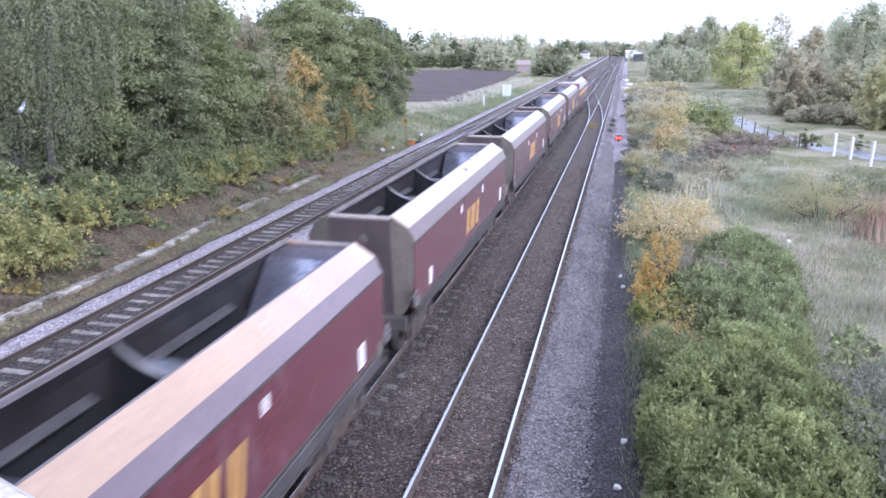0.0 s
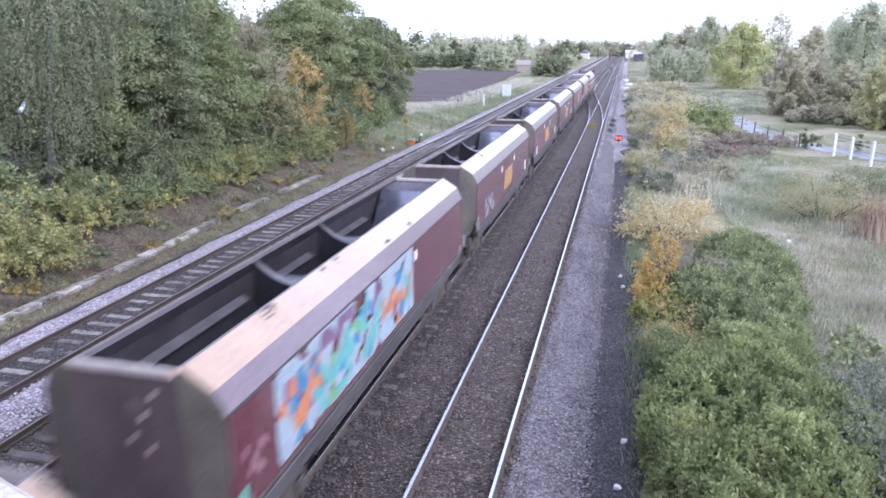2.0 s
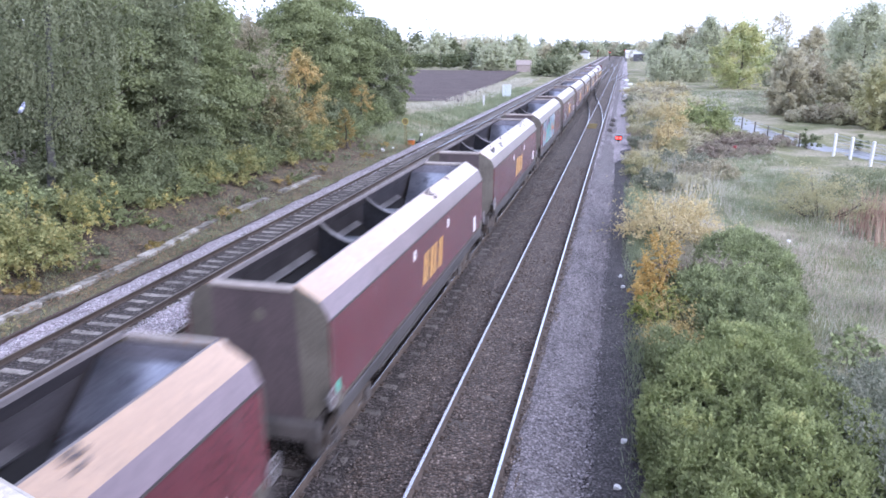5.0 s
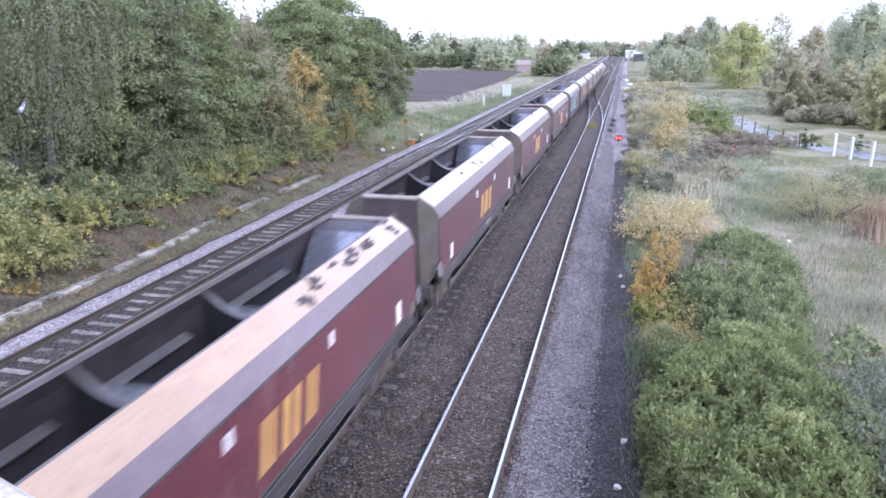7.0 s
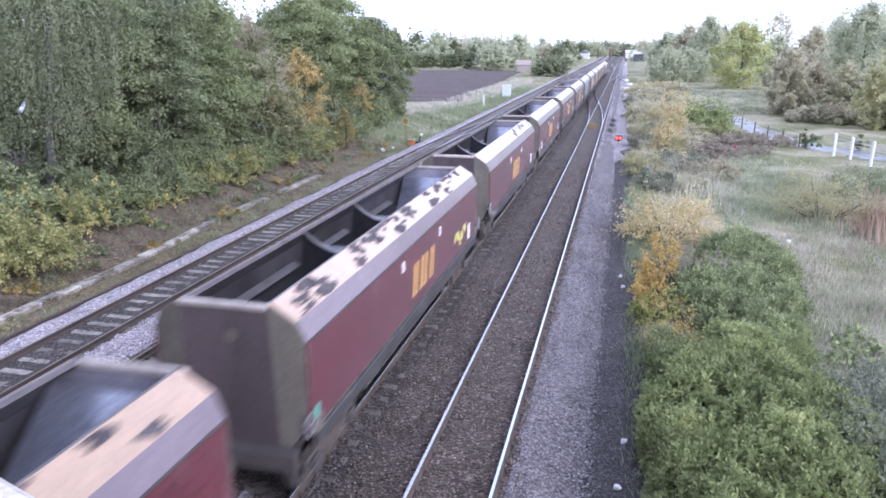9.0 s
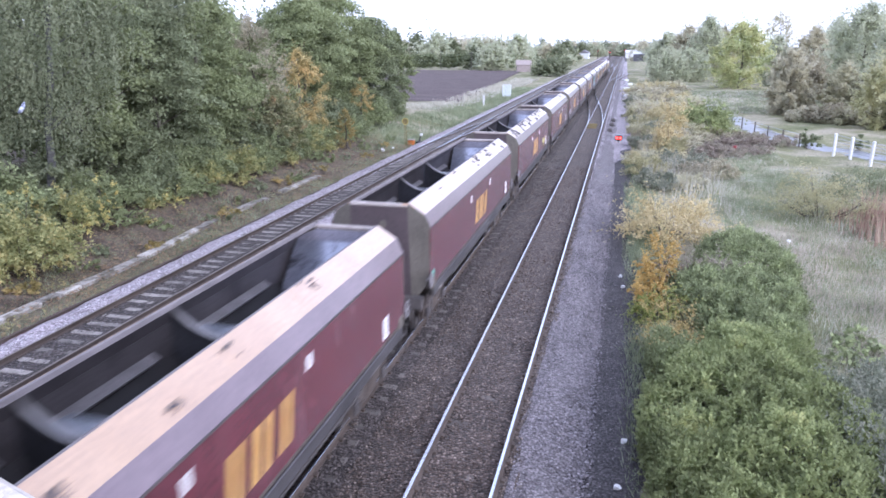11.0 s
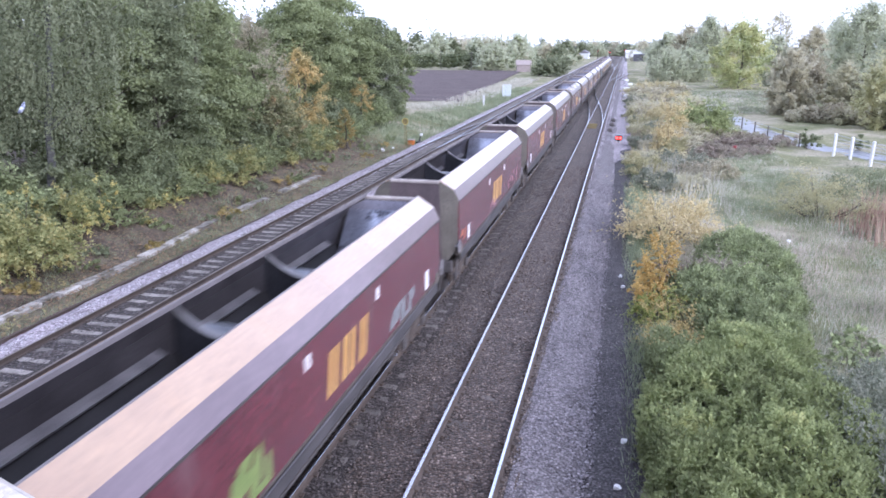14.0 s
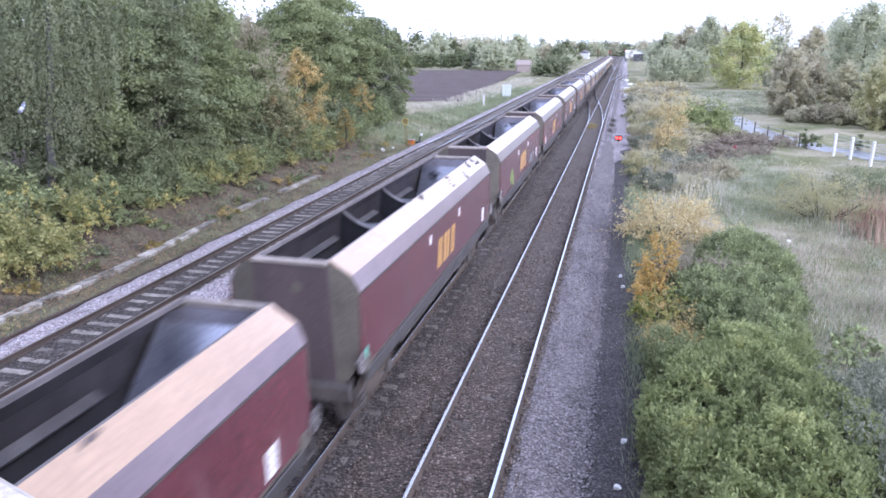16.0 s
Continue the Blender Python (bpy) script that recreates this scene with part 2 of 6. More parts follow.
def mesh_ob(name, bm, material, smooth=False):
    me = bpy.data.meshes.new(name)
    bm.normal_update()
    bm.to_mesh(me)
    bm.free()
    me.materials.append(material)
    if smooth:
        for p in me.polygons:
            p.use_smooth = True
    return new(name, me)


def part(name, bm, material, parent, label="", smooth=False):
    ob = mesh_ob(name, bm, material, smooth)
    ob.parent = parent
    return tagged(ob, label)


def share(name, me, parent, m, label=""):
    ob = new(name, me)
    ob.parent = parent
    ob.matrix_basis = m
    return tagged(ob, label)


def box(bm, x0, x1, y0, y1, z0, z1, bevel=0.0):
    vs = [bm.verts.new((x, y, z)) for x in (x0, x1) for y in (y0, y1) for z in (z0, z1)]
    fs = []
    for q in ((0, 1, 3, 2), (4, 6, 7, 5), (0, 4, 5, 1), (2, 3, 7, 6), (0, 2, 6, 4), (1, 5, 7, 3)):
        fs.append(bm.faces.new([vs[i] for i in q]))
    if bevel:
        es = list({e for f in fs for e in f.edges})
        bmesh.ops.bevel(bm, geom=es, offset=bevel, segments=1, affect="EDGES")
    return bm


def prism(bm, section, y0, y1, axis="y"):
    """A closed section of (a, z) drawn along y (or, with axis x, of (y, z) drawn along x)."""
    def at(a, z, s):
        return (a, s, z) if axis == "y" else (s, a, z)
    lo = [bm.verts.new(at(a, z, y0)) for a, z in section]
    hi = [bm.verts.new(at(a, z, y1)) for a, z in section]
    n = len(section)
    fs = [bm.faces.new(lo), bm.faces.new(hi[::-1])]
    for i in range(n):
        fs.append(bm.faces.new((lo[i], hi[i], hi[(i + 1) % n], lo[(i + 1) % n])))
    bmesh.ops.recalc_face_normals(bm, faces=fs)
    return bm


def tube(bm, a, b, r0, r1=None, n=8, cap=True):
    r1 = r0 if r1 is None else r1
    a, b = Vector(a), Vector(b)
    q = (b - a).to_track_quat("Z", "Y").to_matrix()
    rings = []
    for p, r in ((a, r0), (b, r1)):
        rings.append([bm.verts.new(p + q @ Vector((r * math.cos(2 * math.pi * i / n), r * math.sin(2 * math.pi * i / n), 0))) for i in range(n)])
    for i in range(n):
        bm.faces.new((rings[0][i], rings[0][(i + 1) % n], rings[1][(i + 1) % n], rings[1][i]))
    if cap:
        bm.faces.new(rings[0][::-1])
        bm.faces.new(rings[1])
    return bm


def sheet(name, verts, faces, material):
    """A mesh from arrays: verts (n, 3), faces (m, 4) or (m, 3)."""
    verts, faces = np.asarray(verts, np.float32), np.asarray(faces, np.int32)
    me = bpy.data.meshes.new(name)
    m, k = faces.shape
    me.vertices.add(len(verts))
    me.vertices.foreach_set("co", verts.ravel())
    me.loops.add(m * k)
    me.loops.foreach_set("vertex_index", faces.ravel())
    me.polygons.add(m)
    me.polygons.foreach_set("loop_start", np.arange(0, m * k, k, dtype=np.int32))
    me.update(calc_edges=True)
    me.validate()
    if material:
        me.materials.append(material)
    return me


def empty(name, m=None):
    ob = new(name)
    ob.empty_display_size = 0.3
    if m is not None:
        ob.matrix_world = m
    return ob


# ---------------------------------------------------------------- the ground
RNG = np.random.default_rng(7)
TRACKS = {"near": -2.61, "train": -6.135, "hidden": -11.15, "far": -14.53}


def drift(y):
    """The outer line edges away from the others before it runs parallel."""
    return 0.13 - 0.55 * (1 - np.exp(-np.maximum(0.0, np.asarray(y, float) - 10.0) / 30.0))


def level(y):
    return 0.0 * np.asarray(y, float)


def lerp(x, pts):
    return np.interp(x, [p[0] for p in pts], [p[1] for p in pts])


PROFILE = [(-200, 0.9), (-60, 0.7), (-34, 0.8), (-26, 0.75), (-21, 0.2), (-19.2, -0.4), (-18.2, -0.45), (-17.0, -0.5), (-16.0, -0.6), (0.4, -0.6), (1.5, -0.55), (6, -0.45), (20, -0.5), (60, -0.3), (200, 0.3)]


def lie(x, y):
    """The height of the ground."""
    k = np.clip((np.asarray(y, float) - 84.0) / 20.0, 0, 1)
    z = lerp(x, PROFILE)
    return np.where(np.asarray(x) < -17.5, z * (1 - k) - 0.5 * k, z)


def ground_mesh():
    xs = np.unique(np.concatenate([np.linspace(-60, -18, 50), np.linspace(-18, 1, 12), np.linspace(1, 40, 60), [-4000, -2000, -900, -400, -200, -120, -80, 60, 90, 140, 220, 400, 900, 2000, 4000]]))
    ys = np.unique(np.concatenate([np.linspace(-30, 120, 140), np.linspace(120, 500, 60), [-600, -200, -80, 700, 1000, 1500, 2500, 4800]]))
    X, Y = np.meshgrid(xs, ys)
    Z = lie(X, Y) + np.where((X > 1.2) | (X < -19.6), 1, 0) * np.where(abs(X) < 60, 1, 0) * (0.09 * np.sin(X * 1.7 + 0.6 * Y) * np.cos(Y * 0.9 - X) + 0.06 * np.sin(2.9 * Y + X))
    nx, ny = len(xs), len(ys)
    idx = np.arange(nx * ny).reshape(ny, nx)
    F = np.stack([idx[:-1, :-1], idx[:-1, 1:], idx[1:, 1:], idx[1:, :-1]], -1).reshape(-1, 4)
    me = sheet("ground", np.stack([X, Y, Z], -1).reshape(-1, 3), F, M_GRASS)
    for p in me.polygons:
        p.use_smooth = True
    return tagged(new("ground", me), "rough autumn grass with bare and dead patches beside the railway", "ground", kind="structure")


def grass_material():
    m, t = nodes_of("rough_grass")
    L = t.links.new
    co = nd(t, "ShaderNodeTexCoord")
    n1 = nd(t, "ShaderNodeTexNoise", Scale=0.16, Detail=6, Roughness=0.62)
    n2 = nd(t, "ShaderNodeTexNoise", Scale=7.0, Detail=8, Roughness=0.75)
    n3 = nd(t, "ShaderNodeTexNoise", Scale=1.1, Detail=5, Roughness=0.7)
    for n in (n1, n2, n3):
        L(co.outputs["Object"], n.inputs["Vector"])
    r1 = ramp(t, [(0.34, (0.15, 0.165, 0.085)), (0.47, (0.22, 0.22, 0.125)), (0.6, (0.36, 0.33, 0.25))])
    L(n1.outputs["Fac"], r1.inputs["Fac"])
    litter = ramp(t, [(0.35, (0.085, 0.07, 0.056)), (0.55, (0.165, 0.135, 0.105)), (0.7, (0.16, 0.155, 0.09))])
    L(n3.outputs["Fac"], litter.inputs["Fac"])
    sep = nd(t, "ShaderNodeSeparateXYZ")
    L(co.outputs["Object"], sep.inputs[0])
    side = nd(t, "ShaderNodeMapRange")
    side.inputs["From Min"].default_value, side.inputs["From Max"].default_value = -16.0, -18.5
    L(sep.outputs["X"], side.inputs["Value"])
    far = nd(t, "ShaderNodeMapRange")
    far.inputs["From Min"].default_value, far.inputs["From Max"].default_value = 62.0, 56.0
    L(sep.outputs["Y"], far.inputs["Value"])
    both = nd(t, "ShaderNodeMath")
    both.operation = "MULTIPLY"
    L(side.outputs[0], both.inputs[0])
    L(far.outputs[0], both.inputs[1])
    mx = t.nodes.new("ShaderNodeMixRGB")
    L(both.outputs[0], mx.inputs["Fac"])
    L(r1.outputs[0], mx.inputs["Color1"])
    L(litter.outputs[0], mx.inputs["Color2"])
    r2 = ramp(t, [(0.3, (0.45, 0.45, 0.45)), (0.7, (1.45, 1.45, 1.4))])
    L(n2.outputs["Fac"], r2.inputs["Fac"])
    mul = t.nodes.new("ShaderNodeMixRGB")
    mul.blend_type = "MULTIPLY"
    mul.inputs["Fac"].default_value = 0.85
    L(mx.outputs[0], mul.inputs["Color1"])
    L(r2.outputs[0], mul.inputs["Color2"])
    b = nd(t, "ShaderNodeBsdfPrincipled", Roughness=0.95)
    b.inputs["Specular IOR Level"].default_value = 0.15
    L(mul.outputs[0], b.inputs["Base Color"])
    bp = nd(t, "ShaderNodeBump", Strength=0.7, Distance=0.12)
    L(n2.outputs["Fac"], bp.inputs["Height"])
    L(bp.outputs[0], b.inputs["Normal"])
    o = nd(t, "ShaderNodeOutputMaterial")
    L(b.outputs[0], o.inputs["Surface"])
    return m


M_GRASS = grass_material()
ground_mesh()


def strip(name, pts, material, label, category, y0=-25.0, y1=900.0, rough=0.02, step=0.6, bend=level, grow=None):
    """A long bed of stone: a cross-section of (x, z) points, uneven along its length."""
    ys = np.concatenate([np.arange(y0, 70, step), np.linspace(70, y1, 60)])
    xs = np.concatenate([np.linspace(pts[i][0], pts[i + 1][0], max(2, int(abs(pts[i + 1][0] - pts[i][0]) / 0.3)) + 1)[:-1] for i in range(len(pts) - 1)] + [[pts[-1][0]]])
    zs = lerp(xs, pts)
    X, Y = np.meshgrid(xs, ys)
    Z = np.broadcast_to(zs, X.shape) + rough * RNG.standard_normal(X.shape)
    wob = 0.03 * np.sin(Y * 0.7) + RNG.normal(0, 0.03, Y.shape)
    X = X + np.where((X == xs[0]) | (X == xs[-1]), wob, 0)
    if grow:
        X = xs[0] + (X - xs[0]) * np.clip((Y - grow[0]) / (grow[1] - grow[0]) + 0.12 * np.sin(Y * 0.9), 0.03, 1)
    X = X + bend(Y)
    idx = np.arange(X.size).reshape(X.shape)
    F = np.stack([idx[:-1, :-1], idx[:-1, 1:], idx[1:, 1:], idx[1:, :-1]], -1).reshape(-1, 4)
    return tagged(new(name, sheet(name, np.stack([X, Y, Z], -1).reshape(-1, 3), F, material)), label, category, kind="structure")


BED = -0.175
strip("ballast_bed", [(-16.5, -0.62), (-15.9, BED - 0.06), (-13.0, BED), (-11.9, BED - 0.03), (-8.2, BED - 0.06), (-7.4, BED), (-5.35, BED), (-5.05, BED - 0.03), (-4.5, BED - 0.05), (-3.95, BED - 0.02), (-3.6, BED), (-1.75, BED), (-1.5, BED - 0.02), (-1.25, BED - 0.1), (-0.9, BED - 0.18), (-0.1, -0.66)], M_BALLAST, "brown worn track ballast between the rails", "ballast")
strip("ballast_bed_train", [(-7.55, BED - 0.03), (-7.4, BED + 0.008), (-5.1, BED + 0.008), (-4.75, BED - 0.03)], M_OUTERBED, "dark ballast under the train", "ballast", rough=0.01)
strip("ballast_shoulder_far", [(-16.8, -0.5), (-16.6, BED - 0.1), (-15.6, BED + 0.035), (-15.42, BED + 0.025), (-15.34, BED - 0.02)], M_FRESH, "pale lilac fresh ballast shoulder along the outer track", "ballast", rough=0.03, bend=drift)
strip("ballast_strip_middle", [(-13.62, BED - 0.02), (-13.4, BED + 0.045), (-12.75, BED + 0.05), (-12.3, BED - 0.02)], M_FRESH, "pale fresh ballast heap between two tracks", "ballast", rough=0.03)
strip("ballast_bed_outer", [(-15.26, BED - 0.02), (-15.18, BED + 0.026), (-15.02, BED + 0.006), (-14.4, BED + 0.006), (-14.15, BED + 0.026), (-13.87, BED + 0.03), (-13.8, BED - 0.02)], M_OUTERBED, "dark sooty ballast between the outer rails", "ballast", rough=0.009, bend=drift)
strip("ballast_shoulder_near", [(-1.7, BED - 0.03), (-1.55, BED + 0.012), (-1.25, BED - 0.02), (-0.9, -0.27), (-0.42, -0.43), (-0.2, -0.53)], M_GREYB, "grey ballast shoulder of the near track", "ballast", rough=0.02)
strip("cess_path", [(-0.75, -0.53), (-0.3, -0.51), (0.5, -0.5), (1.1, -0.6)], M_CINDER, "dark cinder cess path beside the bushes", "path", rough=0.02)

strip("ballast_apron", [(-1.6, BED + 0.03), (-1.0, -0.28), (-0.4, -0.42), (0.7, -0.45), (1.1, -0.62)], M_APRON, "pale lilac ballast spread wide beside the near line", "ballast", y0=38.0, y1=420.0, grow=(38, 66))

# ---------------------------------------------------------------- the railway
RAIL = [(-0.07, -0.159), (0.07, -0.159), (0.07, -0.145), (0.012, -0.125), (0.01, -0.05), (0.035, -0.036), (0.036, -0.004), (-0.036, -0.004), (-0.035, -0.036), (-0.01, -0.05), (-0.012, -0.125), (-0.07, -0.145)]


def rail_along(name, path, parent, head, label):
    """A rail swept along a list of (x, y): the rusty web and foot, and the running band worn on its head."""
    bm = bmesh.new()
    rings = []
    for i, (x, y) in enumerate(path):
        a, b = path[max(0, i - 1)], path[min(len(path) - 1, i + 1)]
        d = Vector((b[0] - a[0], b[1] - a[1])).normalized()
        rings.append([bm.verts.new((x + s * d.y, y - s * d.x, z)) for s, z in RAIL])
    for r0, r1 in zip(rings, rings[1:]):
        for i in range(len(RAIL)):
            bm.faces.new((r0[i], r0[(i + 1) % len(RAIL)], r1[(i + 1) % len(RAIL)], r1[i]))
    bm.faces.new(rings[0]); bm.faces.new(rings[-1][::-1])
    bmesh.ops.recalc_face_normals(bm, faces=bm.faces[:])
    rail = part("rail", bm, M_RUST, parent, label)
    bm = bmesh.new()
    prof = [(-0.03, -0.004), (-0.026, 0.0), (0.026, 0.0), (0.03, -0.004)]
    rings = []
    for i, (x, y) in enumerate(path):
        a, b = path[max(0, i - 1)], path[min(len(path) - 1, i + 1)]
        d = Vector((b[0] - a[0], b[1] - a[1])).normalized()
        rings.append([bm.verts.new((x + s * d.y, y - s * d.x, z)) for s, z in prof])
    for r0, r1 in zip(rings, rings[1:]):
        for i in range(4):
            bm.faces.new((r0[i], r0[(i + 1) % 4], r1[(i + 1) % 4], r1[i]))
    bm.faces.new(rings[0]); bm.faces.new(rings[-1][::-1])
    bmesh.ops.recalc_face_normals(bm, faces=bm.faces[:])
    part("running_band", bm, head, rail)
    return rail


def straight(x, bend=level, y0=-25.0, y1=900.0):
    return [(x + float(bend(y)), y) for y in (y0, 0, 10, 15, 20, 26, 32, 40, 50, 60, 80, 110, 160, 320, y1)]


def railway(kind_label, x, head, sleeper_mat, lift, bend=level, wide=0.13, first_y=6.0):
    track = tagged(empty("railway_track", pose(x, 0, 0)), kind_label, "railway track", "tracks of the main line", "structure")
    for s in (-0.7525, 0.7525):
        rail_along("rail", straight(s, bend), track, head, "")
    bm = box(bmesh.new(), -1.25, 1.25, -wide, wide, -0.2, 0.0, 0.03)
    first = part("sleeper", bm, sleeper_mat, track)
    me = first.data
    first.matrix_basis = pose(0, first_y, -0.162 + lift)
    n = 130
    for i in range(1, n):
        share("sleeper", me, track, pose(RNG.normal(0, 0.012) + float(bend(first_y + 0.668 * i)), first_y + 0.668 * i, -0.162 + lift + RNG.normal(0, 0.004), 0, RNG.normal(0, 0.15), RNG.normal(0, 0.4)))
    bm = bmesh.new()
    for i in range(n, n + 260):
        b0 = float(bend(first_y + 0.668 * i))
        box(bm, b0 - 1.25, b0 + 1.25, first_y + 0.668 * i - 0.12, first_y + 0.668 * i + 0.12, -0.2 - 0.162 + lift, -0.162 + lift)
    tagged(part("far_sleepers", bm, sleeper_mat, track), kind="stuff")
    # rail clips
    bm = bmesh.new()
    for i in range(0, 60):
        for s in (-0.7525, 0.7525):
            for o in (-0.11, 0.11):
                y = first_y + 0.668 * i
                o += float(bend(y))
                box(bm, s + o - 0.035, s + o + 0.035, y - 0.05, y + 0.05, -0.162, -0.115)
    tagged(part("rail_clips", bm, M_RUST, track), kind="stuff")
    return track


railway("near running line with bright polished rails half sunk in ballast", TRACKS["near"], M_RAILTOP, M_SLEEPDARK, -0.03)
railway("running line under the coal train with dirty sleepers", TRACKS["train"], M_RAILTOP, M_SLEEPDARK, -0.006)
railway("little used line with rusty rails in pale ballast", TRACKS["hidden"], M_RAILDULL, M_SLEEPDARK, -0.01)
railway("outer line with dull brown rails on pale concrete sleepers", TRACKS["far"], M_RAILDULL, M_SLEEPER, 0.004, drift, 0.135, 5.87)

# ---------------------------------------------------------------- the coal train
PITCH, SPEED, LEAD = 16.95, 12.4675, 6.8
HALF = 7.33
SECTION = [(0.79, 3.8), (1.24, 3.515), (1.4, 3.18), (1.4, 1.55)]


def plate(bm, p, q, y0, y1, th=0.03):
    """A flat sheet between two points (x, z) of the cross-section, th thick inwards."""
    d = Vector((q[0] - p[0], q[1] - p[1])).normalized()
    n = Vector((-d.y, d.x)) * th
    if n.x * (p[0] + q[0]) > 0:
        n = -n
    return prism(bm, [p, q, (q[0] + n.x, q[1] + n.y), (p[0] + n.x, p[1] + n.y)], y0, y1)


def mirror(pts, s):
    return [(s * a, z) for a, z in pts]


def slanted(bm, y0, y1, z0, z1, x, lean=0.12, t=0.004):
    """A flat painted bar on the wagon's side, leaning forwards."""
    k = lean
    vs = [(y0, z0), (y1, z0), (y1 + k * (z1 - z0), z1), (y0 + k * (z1 - z0), z1)]
    a = [bm.verts.new((x, y, z)) for y, z in vs]
    b = [bm.verts.new((x + t, y, z)) for y, z in vs]
    bm.faces.new(b)
    for i in range(4):
        bm.faces.new((a[i], a[(i + 1) % 4], b[(i + 1) % 4], b[i]))


def wheelset(parent, y):
    ws = empty("wheelset")
    ws.parent = parent
    ws.matrix_basis = pose(0, y, 0.46)
    bm = tube(bmesh.new(), (-0.95, 0, 0), (0.95, 0, 0), 0.08, n=10)
    part("axle", bm, M_BOGIE, ws)
    for s in (-1, 1):
        bm = bmesh.new()
        prof = [(0.46, 0.685), (0.45, 0.81), (0.38, 0.81), (0.36, 0.775), (0.14, 0.76), (0.12, 0.85), (0.12, 0.66), (0.36, 0.71), (0.38, 0.68), (0.49, 0.685), (0.485, 0.71)]
        n = 24
        rings = [[bm.verts.new((s * a, r * math.cos(2 * math.pi * i / n), r * math.sin(2 * math.pi * i / n))) for i in range(n)] for r, a in prof]
        for a, b in zip(rings, rings[1:] + rings[:1]):
            for i in range(n):
                bm.faces.new((a[i], a[(i + 1) % n], b[(i + 1) % n], b[i]))
        bmesh.ops.recalc_face_normals(bm, faces=bm.faces[:])
        part("wheel", bm, M_WHEEL, ws)
    return ws


def bogie_side(parent, y, s):
    """One side frame of a three-piece bogie with its springs and axleboxes."""
    bm = bmesh.new()
    sec = [(-1.25, 0.62), (-1.2, 0.36), (-0.75, 0.36), (-0.6, 0.5), (-0.35, 0.3), (0.35, 0.3), (0.6, 0.5), (0.75, 0.36), (1.2, 0.36), (1.25, 0.62), (0.85, 0.72), (0.4, 0.86), (-0.4, 0.86), (-0.85, 0.72)]
    prism(bm, [(a + y, z) for a, z in sec], s * 0.92, s * 1.06, axis="x")
    frame_ob = part("bogie_side_frame", bm, M_BOGIE, parent)
    for o in (-0.92, 0.92):
        bm = box(bmesh.new(), min(s * 1.06, s * 1.15), max(s * 1.06, s * 1.15), y + o - 0.16, y + o + 0.16, 0.34, 0.62, 0.03)
        part("axlebox", bm, M_FRAME, frame_ob)
    bm = bmesh.new()
    for o in (-0.16, 0.0, 0.16):
        tube(bm, (s * 1.02, y + o, 0.34), (s * 1.02, y + o, 0.66), 0.07, n=8)
    part("spring_nest", bm, M_BOGIE, frame_ob)


def data_panel(w, s, y, z, dy, dz, m, label):
    """A small painted or screwed-on panel on the wagon's side, with bars of print if it is white."""
    bm = box(bmesh.new(), min(s * 1.4, s * 1.408), max(s * 1.4, s * 1.408), y - dy, y + dy, z - dz, z + dz)
    p = part("data_panel", bm, m, w, label)
    if m is M_WHITE:
        bm = bmesh.new()
        for k in range(3):
            zz = z - dz * 0.55 + k * dz * 0.5
            box(bm, min(s * 1.408, s * 1.41), max(s * 1.408, s * 1.41), y - dy * 0.7, y + dy * (0.4 if k == 1 else 0.65), zz, zz + dz * 0.12)
        part("print", bm, M_INK, p)


def coal_smears(w, n, seed, y0, y1, size):
    """Smears of coal slurry dried on the bleached shoulder, most of them along its upper edge."""
    g = np.random.default_rng(seed)
    bm = bmesh.new()
    (xa, za), (xb, zb) = SECTION[0], SECTION[1]
    L = math.hypot(xb - xa, zb - za)
    nx, nz = (za - zb) / L, (xb - xa) / L
    for i in range(n):
        cy, cf = g.uniform(y0, y1), g.random() ** 1.6 * 0.85
        for j in range(int(g.integers(3, 7))):
            py, pf = cy + g.normal(0, 0.16) * size * 3, cf * L + g.normal(0, 0.07)
            a, b = size * g.uniform(0.3, 1.7), size * g.uniform(0.12, 0.5)
            vs = []
            for q in range(14):
                th, r = 2 * math.pi * q / 14, g.uniform(0.45, 1.3)
                f = min(L - 0.01, max(0.01, pf + b * r * math.sin(th)))
                lift = 0.004 + 0.0005 * ((i * 7 + j) % 24)
                vs.append(bm.verts.new((xa + (xb - xa) * f / L + nx * lift, min(HALF - 0.2, max(0.2 - HALF, py + a * r * math.cos(th))), za + (zb - za) * f / L + nz * lift)))
            bm.faces.new(vs)
    bmesh.ops.recalc_face_normals(bm, faces=bm.faces[:])
    for f in bm.faces:
        if f.normal.z < 0:
            f.normal_flip()
    return tagged(part("coal_smear", bm, M_SLURRY, w, "dark dried coal smears"), kind="stuff")


